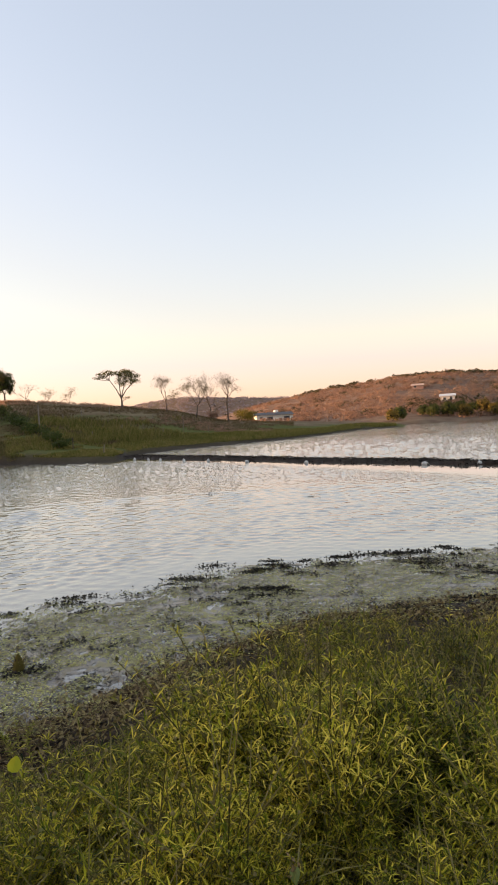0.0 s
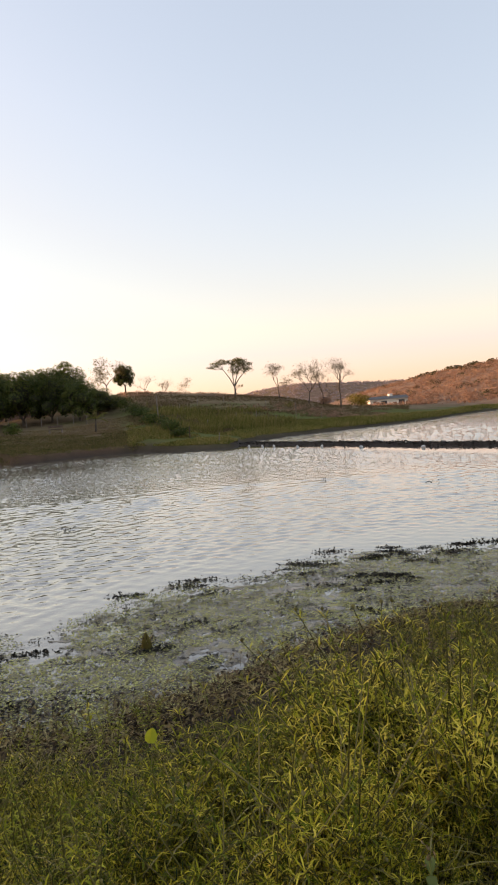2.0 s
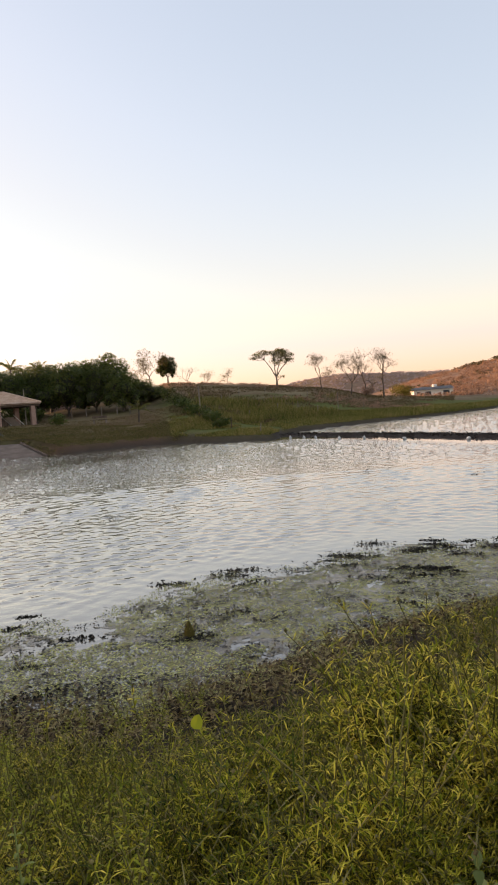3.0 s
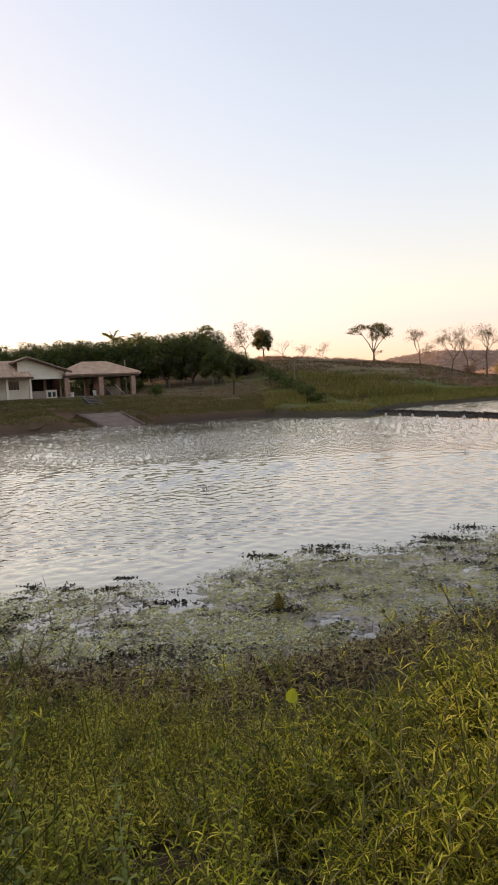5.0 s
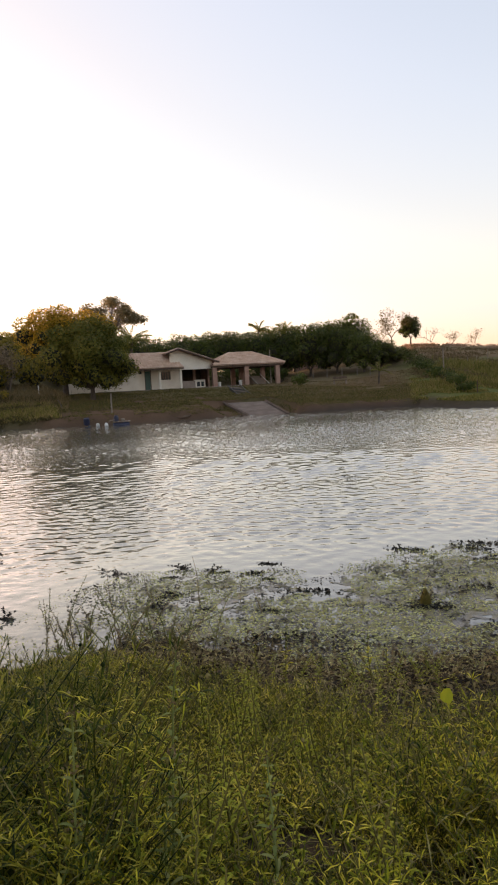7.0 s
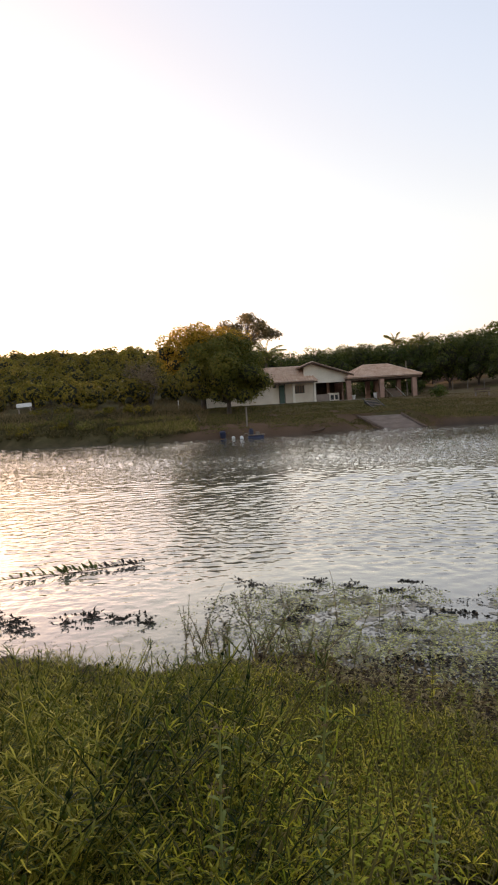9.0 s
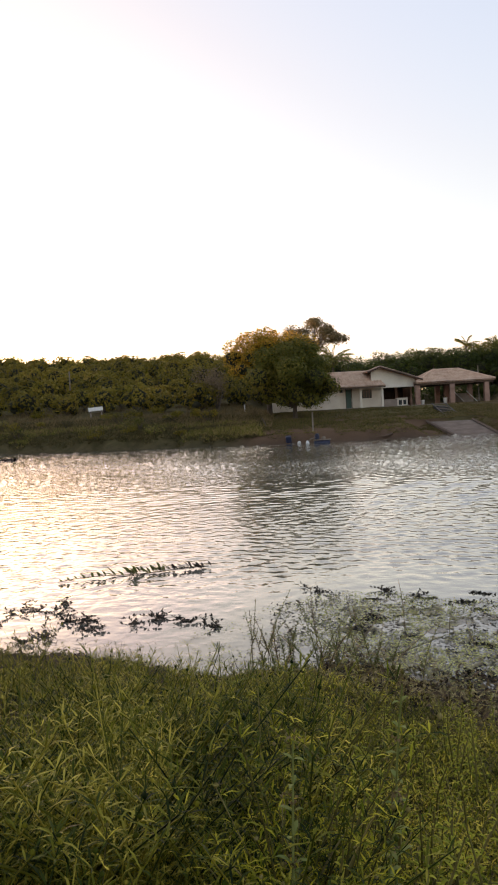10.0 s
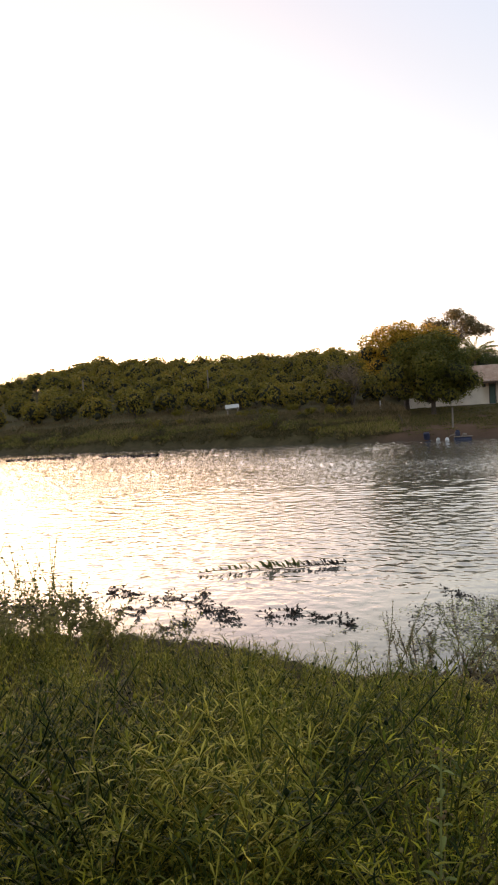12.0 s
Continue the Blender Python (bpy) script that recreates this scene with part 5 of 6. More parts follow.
part("lid", lathe([(0.215, 0.542), (0.215, 0.57), (0.2, 0.575)], 16), M_BLUE, ob)
tagged(ob, "blue plastic drum lying at the water's edge", "drum")


def pole(name, az, r, height, thick, label, lean=(0, 0), material=None, arm=0.0, category="post", group=""):
    x, y, z = at(az, r)
    ob = new(name)
    ob.matrix_basis = pose(x, y, z)
    part("shaft", rod([(0, 0, -0.3), (lean[0] * 0.5, lean[1] * 0.5, height * 0.5), (lean[0], lean[1], height)], [thick, thick * 0.92, thick * 0.8], 8), material or M_POST, ob)
    if arm:
        part("crossarm", box(-arm, arm, -0.05, 0.05, height - 0.35, height - 0.25), M_WOOD, ob)
    return tagged(ob, label, category, group)


pole("utility_pole", 17.8, 77, 3.0, 0.08, "slim weathered utility pole on the grassy slope", (-0.05, 0), category="pole")
pole("stake", 15.2, 59.5, 1.05, 0.05, "dark wooden stake at the lake edge", (0.03, 0), M_WOOD)
pole("stake", 12.7, 54.5, 0.8, 0.05, "leaning wooden stake at the lake edge", (0.12, 0), M_POST)
for az, r, h in ((13.55, 72, 0.7), (7.5, 78.6, 1.0), (5.7, 87, 2.1), (11.0, 80, 0.8), (9.2, 84, 0.9), (15.9, 84, 1.0), (3.5, 90, 0.9), (14.3, 92, 1.2), (12.0, 95, 1.1), (8.3, 94, 1.1)):
    pole("fence_post", az, r, h, 0.05, "thin weathered fence post on the grassy slope", (0.04, 0), group="fence posts on the slope")
for az, r in ((28.8, 85), (27.6, 84.5), (26.3, 84), (25.0, 82.5), (23.9, 81.5), (30.2, 86)):
    pole("fence_post", az, r, 1.1, 0.07, "pale fence post under the mango trees", (0, 0), M_PALE_BARK, group="fence posts under the mango trees")
pole("orchard_pole", 67.25, 93, 10.05 - at(67.25, 93)[2], 0.11, "slim concrete pole among the orchard trees", category="pole")
pole("orchard_pole", 77.95, 107, 10.55 - at(77.95, 107)[2], 0.11, "slim concrete pole among the orchard trees", category="pole")
pole("bank_pole", 46.55, 54.2, 1.65, 0.08, "pale wooden mooring pole on the bank", (0.05, 0), category="pole")
pole("white_post", 52.4, 71.5, 0.85, 0.07, "short white post on the bank", (0, 0), M_PLASTIC)
pole("driftwood", 50.5, 58.5, 0.8, 0.05, "bleached stick leaning out of the bank", (-0.35, -0.3), M_PALE_BARK, category="stick")
pole("leaning_trunk", 54.75, 73.5, 1.9, 0.09, "pale bare trunk leaning on the bank", (0.55, 0.3), M_PALE_BARK, category="trunk")

x, y, z = at(65.25, 78)
ob = new("trough")
ob.matrix_basis = pose(x, y, 4.0, -14, -4, 64) @ Matrix.Diagonal((0.92, 0.92, 1.1, 1))
bm = box(-0.9, 0.9, -0.3, 0.3, 0, 0.42)
top = max(bm.faces, key=lambda f: f.calc_center_median().z)
bmesh.ops.inset_region(bm, faces=[top], thickness=0.06)
bmesh.ops.translate(bm, verts=top.verts, vec=(0, 0, -0.3))
part("basin", bm, M_PLASTIC, ob)
part("leg", box(-0.75, -0.6, -0.25, 0.25, -0.9, 0.0), M_CONCRETE, ob)
part("leg", box(0.6, 0.75, -0.25, 0.25, -0.9, 0.0), M_CONCRETE, ob)
tagged(ob, "white oblong water trough below the orchard", "trough")

x, y, z = at(49.9, 69.5)
ob = new("low_wall")
ob.matrix_basis = pose(x, y, z - 0.2, 0, 0, 52)
part("wall", box(-0.6, 2.6, 0, 0.2, 0, 1.25), M_WHITE, ob, "", 0.02)
part("coping", box(-0.65, 2.65, -0.03, 0.23, 1.252, 1.31), M_CONCRETE, ob, "", 0.01)
tagged(ob, "low white garden wall beside the shade tree", "wall")

x, y, z = at(40.4, 52.9)
ob = new("rowing_boat")
ob.matrix_basis = pose(x, y, z - 0.02, 4, -8, 35) @ Matrix.Diagonal((0.5, 0.5, 0.5, 1))
L, secs = 2.6, 9
v, f = [], []
for i in range(secs):
    s = i / (secs - 1)
    w, keel = 0.52 * math.sin(math.pi * (0.12 + 0.78 * s)) , 0.1 * (2 * s - 1) ** 2
    for yy, zz in ((-w, 0.4), (-w * 0.75, 0.12 + keel), (0, keel), (w * 0.75, 0.12 + keel), (w, 0.4), (w * 0.94, 0.4), (w * 0.66, 0.16 + keel), (0, 0.05 + keel), (-w * 0.66, 0.16 + keel), (-w * 0.94, 0.4)):
        v.append((L * (s - 0.5), yy, zz + 0.12 * (2 * s - 1) ** 2))
for i in range(secs - 1):
    for k in range(10):
        f.append((i * 10 + k, i * 10 + (k + 1) % 10, (i + 1) * 10 + (k + 1) % 10, (i + 1) * 10 + k))
thing_np("hull", v, f, M_WOOD, ob)
part("thwart", box(-0.25, 0.0, -0.44, 0.44, 0.3, 0.34), M_WOOD, ob)
part("thwart", box(0.55, 0.75, -0.36, 0.36, 0.3, 0.34), M_WOOD, ob)
tagged(ob, "small weathered wooden rowing boat pulled onto the mud", "boat")

x, y, z = at(26.5, 73.5)
ob = new("garden_bench")
ob.matrix_basis = pose(x, y, z, 0, 0, 35)
part("seat", box(-0.8, 0.8, -0.25, 0.25, 0.4, 0.47), M_WOOD, ob, "", 0.01)
part("backrest", box(-0.8, 0.8, 0.22, 0.28, 0.6, 0.85), M_WOOD, ob, "", 0.01)
for s in (-0.65, 0.65):
    part("leg", box(s - 0.05, s + 0.05, -0.22, 0.28, -0.1, 0.4), M_CONCRETE, ob)
tagged(ob, "low dark garden bench on the lawn", "bench")


def far_house(name, az, r, width, depth, wall_h, roof_h, wall, roof, label, openings, turn=None, tank=False, sink=0.3):
    x, y, z = at(az, r)
    ob = new(name)
    ob.matrix_basis = pose(x, y, z, 0, 0, az if turn is None else turn)
    w = width / 2
    bm = box(-w, w, 0, depth, -sink, wall_h)
    part("wall", bm, wall, ob)
    bm = bmesh.new()
    q = [bm.verts.new(p) for p in ((-w - 0.5, -0.6, wall_h), (w + 0.5, -0.6, wall_h), (w + 0.5, depth + 0.6, wall_h), (-w - 0.5, depth + 0.6, wall_h), (-w - 0.3, depth / 2, wall_h + roof_h), (w + 0.3, depth / 2, wall_h + roof_h))]
    for fc in ((0, 1, 5, 4), (2, 3, 4, 5), (1, 2, 5), (3, 0, 4), (3, 2, 1, 0)):
        bm.faces.new([q[i] for i in fc])
    part("roof", bm, roof, ob)
    for x0, x1, z0, z1 in openings:
        win = part("window" if z0 > 0.2 else "door", box(x0, x1, -0.03, 0.02, z0, z1), M_DARK, ob)
        part("sill", box(x0 - 0.1, x1 + 0.1, -0.1, -0.03, z0 - 0.1, z0), M_WHITE, win)
    if tank:
        part("water_tank", lathe([(0.7, wall_h + roof_h * 0.4), (0.8, wall_h + roof_h * 0.5), (0.85, wall_h + roof_h + 0.5), (0.6, wall_h + roof_h + 0.7)], 14, None, (1.2, depth / 2, 0)), M_PLASTIC, ob, "white water tank")
    return tagged(ob, label, "house")


far_house("white_farmhouse", -2.4, 222, 12.6, 8, 2.7, 1.0, M_WHITE, M_GREYROOF, "white farmhouse with a grey roof behind the reedy point", [(-2.6, -0.7, 0.9, 2.1), (3.2, 5.2, 0.7, 2.2), (-5.2, -4.2, 0.0, 2.1)], 8, True)
far_house("hillside_house", -17.2, 245, 5.0, 5, 2.3, 0.9, M_WHITE, M_PLASTIC, "small white house on the far hillside", [(-1.5, -0.6, 0.8, 1.8), (0.8, 1.6, 0.0, 2.0)])
far_house("hillside_house", -14.8, 300, 5.0, 5, 1.7, 0.9, M_BRICK, M_TILE, "small pinkish house on the far hillside", [(-1.5, -0.6, 0.8, 1.8)])
far_house("farm_shed", 28.9, 108, 12, 5, 1.9, 0.9, M_BRICK, M_TILE, "low brick shed half hidden behind the mango trees", [(-4, -3, 0.7, 1.6), (1.0, 2.0, 0.0, 1.8)], 30)


# ---- shrubs, scrub and bank grass ----
def shrub(name, seed, height, width, leaf, label, az, r, group="", count=900, size=0.2):
    g = np.random.default_rng(seed)
    w = width / 2
    limbs = [tube([(0, 0, -0.1), (math.cos(k * 1.3) * w * 0.3, math.sin(k * 1.3) * w * 0.3, height * 0.4), (math.cos(k * 1.3) * w * 0.6, math.sin(k * 1.3) * w * 0.6, height * 0.75)], [0.04, 0.03, 0.015], 4) for k in range(5)]
    lobes = [((g.normal() * w * 0.4, g.normal() * w * 0.4, height * g.uniform(0.3, 0.7)), (w * g.uniform(0.35, 0.6), w * g.uniform(0.35, 0.6), height * g.uniform(0.25, 0.4))) for _ in range(8)]
    return finish_tree(name, join(limbs), lobed_crown(g, lobes, count, size, 0.6), M_BARK, leaf, label, "shrub", group, stand(az, r))


M_GREY = leaf_mat("grey_twig_leaves", [(0.11, 0.082, 0.054), (0.18, 0.13, 0.085), (0.24, 0.18, 0.12)], 0.8, 0.2, 0.4)
shrub("garden_bush", 61, 1.5, 2.2, M_MANGO, "dark clipped bush on the lawn by the pavilion", 30.0, 72)
for k, (az, r, h, w) in enumerate([(33.2, 84, 3.2, 4.6), (35.3, 85, 3.4, 5.0), (37.6, 85, 3.2, 4.6), (39.8, 84, 3.0, 4.6), (31.6, 83, 2.2, 3.2)]):
    shrub("hedge_bush", 660 + k, h, w, M_MANGO, "dark green bush behind the pavilion", az, r, "bushes behind the pavilion", 1500, 0.28)
shrub("grey_bush", 62, 5.3, 5.2, M_GREY, "tall grey leafless bush below the orchard", 54.8, 76.5, "", 3500, 0.2)
shrub("gold_bush", 63, 3.4, 5.6, M_ORCHARD, "broad golden-green bush by the far farmhouse", 0.35, 140, "", 1800, 0.3)
shrub("red_bush", 64, 1.6, 2.0, M_SCRUB, "rusty red shrub under the dry trees", 3.1, 108)
for k, (az, r, h, w) in enumerate([(19.9, 82, 1.8, 3.0), (19.2, 79, 1.6, 3.0), (18.6, 75.5, 1.5, 2.8), (17.9, 72, 1.5, 2.6), (17.2, 68, 1.3, 2.4), (16.7, 64, 1.2, 2.2), (16.2, 60, 1.0, 1.8), (20.6, 86, 2.2, 3.4)]):
    shrub("hedge_bush", 70 + k, h, w, M_MANGO, "dark green bush in the hedge up the slope", az, r, "hedge up the slope", 700)
for k, (az, r, h, w) in enumerate([(62.1, 72.7, 1.2, 2.0), (56.9, 69.4, 1.1, 1.6), (55.4, 66.8, 1.0, 1.8), (60.0, 75, 1.0, 2.2), (64, 74, 0.9, 2.5), (70, 82, 1.2, 3.0), (58.5, 71, 0.8, 1.6)]):
    shrub("bank_shrub", 90 + k, h, w, M_ORCHARD, "olive shrub among the bank grass", az, r, "shrubs on the bank", 600)


rng = np.random.default_rng(44)
for k in range(34):
    az = rng.uniform(54, 96)
    h = rng.uniform(0.5, 1.5)
    shrub("bank_shrub", 130 + k, h, h * rng.uniform(1.3, 2.4), (M_ORCHARD, M_SPARSE, M_REED)[k % 3], "low brown-green brush on the orchard bank", az, float(tab(az, SHORE)) + rng.uniform(0.8, 12), "shrubs on the bank", 420, 0.16)


def tufts(name, seed, n, az0, az1, low, high, tall, blade_w, material, label, per=4, patch=0.16, thresh=-2.0, lean=0.35):
    """Bunches of grass blades over a stretch of bank; low and high give the stretch by azimuth."""
    g = np.random.default_rng(seed)
    az = g.uniform(az0, az1, n)
    r = low(az) + (high(az) - low(az)) * g.random(n)
    x, y = -r * np.sin(np.radians(az)), r * np.cos(np.radians(az))
    keep = wob(x, y, patch, 9) + 0.5 * wob(x, y, patch * 4, 2) > thresh
    x, y = x[keep], y[keep]
    z = land(x, y)[0]
    keep = z > 0.03
    x, y, z = x[keep], y[keep], z[keep]
    P = np.repeat(np.stack([x, y, z - 0.03], 1), per, 0)
    P[:, :2] += g.normal(size=(len(P), 2)) * 0.12
    w = unit(np.stack([g.normal(size=len(P)) * lean, g.normal(size=len(P)) * lean, np.ones(len(P))], 1))
    arr = spears(P, w, unit(np.cross(w, g.normal(size=(len(P), 3)))), tall * g.uniform(0.5, 1.3, len(P)), blade_w)
    return tagged(thing_np(name, *arr, material), label, "grass", kind="stuff")


edge = lambda k: (lambda a: tab(a, SHORE) + k)
tufts("lakeside_grass", 1, 9000, 51, 97, edge(0.8), edge(9), 0.42, 0.06, M_REED, "green grass along the orchard shore", thresh=-0.1, lean=0.6)
tufts("bank_brush", 8, 11000, 51, 97, edge(0.5), edge(14), 0.3, 0.12, M_SPARSE, "low brown brush and herbs on the orchard bank", thresh=-1.5, lean=1.0)
tufts("bank_straw", 2, 9000, 50, 97, edge(5), edge(26), 0.5, 0.045, M_STRAW, "dry straw-coloured grass below the orchard", thresh=-0.1)
tufts("lawn_turf", 3, 15000, 18.5, 52, lambda a: tab(a, SHORE) + 1.6 + 2.5 * sstep(33, 39, a) * sstep(54, 50, a), lambda a: tab(a, TERRACE) - 0.5, 0.14, 0.06, M_TURF, "short patchy turf on the bank below the house", thresh=-0.7)
tufts("bank_patches", 10, 9000, 20, 53, edge(0.6), edge(9), 0.12, 0.07, M_TURF, "thin patches of weeds on the bare bank", thresh=-0.1, patch=0.4, lean=0.7)
tufts("hill_grass", 4, 16000, -12.5, 20.5, edge(1.5), edge(16), 0.22, 0.09, M_REED, "lush green grass above the far shore", thresh=-0.7)
tufts("hill_reeds", 5, 6000, 6, 19, edge(10), edge(34), 0.8, 0.06, M_REED, "tall reeds on the wet slope", thresh=0.1)
tufts("hill_straw", 6, 14000, -4, 20.5, edge(14), edge(55), 0.24, 0.08, M_STRAW, "dry brown grass over the rise", thresh=-0.4)
tufts("point_reeds", 7, 6000, -12.8, 3, edge(2), edge(14), 0.4, 0.1, M_REED, "dark green reeds along the low point", thresh=-0.8)


def scrub(name, seed, n, az0, az1, r0, r1, size, leaf, label, thresh=-2, per=13, leaf_size=0.7, low=0.4):
    g = np.random.default_rng(seed)
    az, r = g.uniform(az0, az1, n), r0 + (r1 - r0) * g.random(n)
    x, y = -r * np.sin(np.radians(az)), r * np.cos(np.radians(az))
    bare = np.hypot(x, y) - 386 - 9 * wob(x, y, 0.03, 4)
    keep = (wob(x, y, 0.05, 3) + 0.6 * wob(x, y, 0.17, 5) > thresh) & ((np.abs(bare - 8) > 9) | (g.random(n) < 0.12))
    x, y = x[keep], y[keep]
    z = land(x, y)[0]
    keep = z > 0.4
    x, y, z = x[keep], y[keep], z[keep]
    s = size * g.uniform(0.5, 1.4, len(x))
    d = unit(g.normal(size=(len(x), per, 3)))
    d[..., 2] = np.abs(d[..., 2])
    c = np.stack([x, y, z], 1)[:, None] + d * (s[:, None, None] * np.array([1, 1, low * 2])) * g.uniform(0.6, 1.05, (len(x), per, 1))
    nrm = unit(d + g.normal(size=d.shape) * 0.22)
    arr = scraps(c.reshape(-1, 3), nrm.reshape(-1, 3), np.repeat(s, per) * leaf_size, g, 0.7)
    return tagged(thing_np(name, *arr, leaf), label, "scrub", kind="stuff")


scrub("hill_scrub", 1, 4000, -34, 0, 195, 440, 1.9, M_SCRUB, "rust-brown dry scrub covering the far hill", -0.6, 22, 0.34)
scrub("hill_scrub", 2, 700, -34, 2, 200, 440, 2.2, M_SPARSE, "olive thorn bushes dotted over the far hill", 0.2, 40, 0.3)
scrub("crest_scrub", 3, 330, -34, -4, 408, 430, 2.4, M_SPARSE, "dark tree crowns along the far ridge", -0.4, 40, 0.5)
# distance haze is painted into these pale mauve-grey leaf colours
M_HAZED = leaf_mat("hazed_woodland", [(0.26, 0.2, 0.2), (0.3, 0.235, 0.23), (0.34, 0.27, 0.26)], 0.9, 0.1, 0.4, 0.01)
scrub("distant_wood", 4, 1300, -8, 14, 650, 930, 2.4, M_HAZED, "hazy grey-brown woodland on the distant ridge", -1, 14, 0.5)
tufts("lawn_straw", 9, 9000, 19, 35, edge(3.5), lambda a: tab(a, TERRACE) + 13, 0.13, 0.07, M_STRAW, "dry trampled grass on the lawn by the mango trees", thresh=-0.5, lean=0.8)
scrub("rise_scrub", 5, 1300, -2, 21, 90, 116, 0.5, M_SCRUB, "low brown brush along the crest of the rise", 0.0, 26, 0.32)
M_DULLGOLD = leaf_mat("autumn_leaves", [(0.09, 0.075, 0.02), (0.17, 0.125, 0.03), (0.28, 0.18, 0.045)], 0.6, 0.3, 0.4, 0.1)
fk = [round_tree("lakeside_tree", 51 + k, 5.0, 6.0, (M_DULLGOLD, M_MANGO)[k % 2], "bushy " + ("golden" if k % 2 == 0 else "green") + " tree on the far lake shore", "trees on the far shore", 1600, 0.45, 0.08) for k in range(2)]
spots = [[(-12.6, 178, 0, 0.7), (-18.6, 196, 40, 0.8), (-20.0, 206, 80, 1.0), (-20.9, 203, 10, 0.8), (-22.5, 214, 0, 0.9)], [(-13.2, 182, 20, 0.8), (-16.0, 192, 90, 0.8), (-17.2, 197, 0, 0.9), (-15.2, 196, 60, 0.7), (-19.2, 206, 120, 0.8), (-18.2, 208, 120, 0.85), (-21.4, 210, 120, 0.9)]]
for first_tree, rows in zip(fk, spots):
    az, r, turn, s = rows[0]
    first_tree.matrix_basis, first_tree.scale = stand(az, r, turn), (s, s, s)
    copies(first_tree, rows[1:])

g = np.random.default_rng(91)
pieces = []
for (ax, ay, aw), (bx, by, bw) in zip(BERM, BERM[1:]):
    n = int(260 * math.hypot(bx - ax, by - ay))
    t = g.random(n)
    x, y = ax + t * (bx - ax) + g.normal(size=n) * 0.5 * aw, ay + t * (by - ay) + g.normal(size=n) * 0.5 * aw
    z = land(x, y)[0]
    sel = z > -0.04
    P = np.stack([x, y, np.maximum(z, 0) + g.random(n) ** 3 * 0.05], 1)[sel]
    pieces.append(scraps(P, unit(g.normal(size=P.shape) * 0.5 + np.array([0, 0, 1.0])), g.uniform(0.05, 0.16, len(P)), g, 0.55))
M_BOG = leaf_mat("bog_litter", [(0.014, 0.011, 0.009), (0.03, 0.022, 0.018), (0.05, 0.036, 0.028)], 0.7, 0.05, 0.4)
tagged(thing_np("berm_litter", *join(pieces), M_BOG), "dark sodden plant litter along the low mud berm", "leaf litter", kind="stuff")


# ---- water's edge ----
M_ALGAE = leaf_mat("floating_leaflets", [(0.13, 0.105, 0.07), (0.3, 0.285, 0.1), (0.48, 0.465, 0.14), (0.64, 0.6, 0.24)], 0.5, 0.15, 0.9, 2.2)
M_LITTER = leaf_mat("dead_leaves", [(0.024, 0.014, 0.009), (0.08, 0.048, 0.028), (0.2, 0.14, 0.06), (0.38, 0.29, 0.13)], 0.6, 0.1, 0.4, 1.2)
M_SODDEN = leaf_mat("sodden_weed", [(0.01, 0.009, 0.007), (0.025, 0.02, 0.016), (0.045, 0.035, 0.025)], 0.45, 0.1, 0.4, 1.0)
M_YELLOW = leaf_mat("yellow_leaf", [(0.26, 0.28, 0.02), (0.36, 0.36, 0.03)], 0.5, 0.4, 0.1)
M_WEED = leaf_mat("weed_leaves", [(0.07, 0.09, 0.02), (0.12, 0.135, 0.038), (0.19, 0.185, 0.065)], 0.6, 0.35, 0.3)
M_BUSH = leaf_mat("bushy_weed_leaves", [(0.1, 0.1, 0.025), (0.2, 0.185, 0.05), (0.32, 0.275, 0.09)], 0.6, 0.45, 0.4, 1.5)
M_DRYSTEM = leaf_mat("dry_stems", [(0.12, 0.08, 0.045), (0.2, 0.14, 0.08), (0.26, 0.19, 0.12)], 0.8, 0.1, 0.3)
g = np.random.default_rng(31)

# slack film of algae lying on the shallows
m, nt, bsdf, _ = mat("algae_film")
pos = nt.nodes.new("ShaderNodeTexCoord").outputs["Object"]
wet = ramp(nt, noise_tex(nt, 7.0, 8.0, 0.75, pos), [(0.48, (0, 0, 0)), (0.58, (1, 1, 1))])
patchy, speck = noise_tex(nt, 0.9, 4.0, 0.6, pos), noise_tex(nt, 55.0, 3.0, 0.7, pos)
weedy = mix(nt, ramp(nt, patchy, [(0.35, (0, 0, 0)), (0.65, (1, 1, 1))]), (0.2, 0.155, 0.1), (0.39, 0.345, 0.13))
weedy = mix(nt, 0.6, weedy, ramp(nt, speck, [(0.3, (0.3, 0.3, 0.3)), (0.65, (1, 1, 1))]), "MULTIPLY")
nt.links.new(mix(nt, wet, (0.1, 0.08, 0.062), weedy), bsdf.inputs["Base Color"])
nt.links.new(mix(nt, wet, (0.12, 0.12, 0.12), (0.6, 0.6, 0.6)), bsdf.inputs["Roughness"])
bsdf.inputs["Specular IOR Level"].default_value = 0.42
bump(nt, speck, 0.5, 0.006, bsdf)
M_FILM = m
A, F = np.meshgrid(np.linspace(-30, 58, 700), np.linspace(0.02, 0.985, 130))
x, y = -np.sin(np.radians(A)), np.cos(np.radians(A))
R = (tab(A, GRASS_EDGE) + 1.2) * (1 - F) + tab(A, MAT_EDGE) * F
x, y = x * R, y * R
z = np.maximum(land(x, y)[0], 0) + 0.004 + 0.003 * wob(x, y, 9.0, 2)
hole = fuzz(x, y, 1.1, 4) * 0.1 + fuzz(x, y, 4.2, 6) * 0.35 + fuzz(x, y, 9.0, 3) * 0.55 + fuzz(x, y, 18.0, 8) * 0.55 - 0.02
open_water = hole < -0.6 + 1.05 * sstep(0.7, 1.0, F) + 0.6 * sstep(12, 34, A) + 1.3 * sstep(43, 51, A)
i, j = np.meshgrid(np.arange(129), np.arange(699), indexing="ij")
q = np.stack([i * 700 + j, i * 700 + j + 1, (i + 1) * 700 + j + 1, (i + 1) * 700 + j], -1).reshape(-1, 4)[:, ::-1]
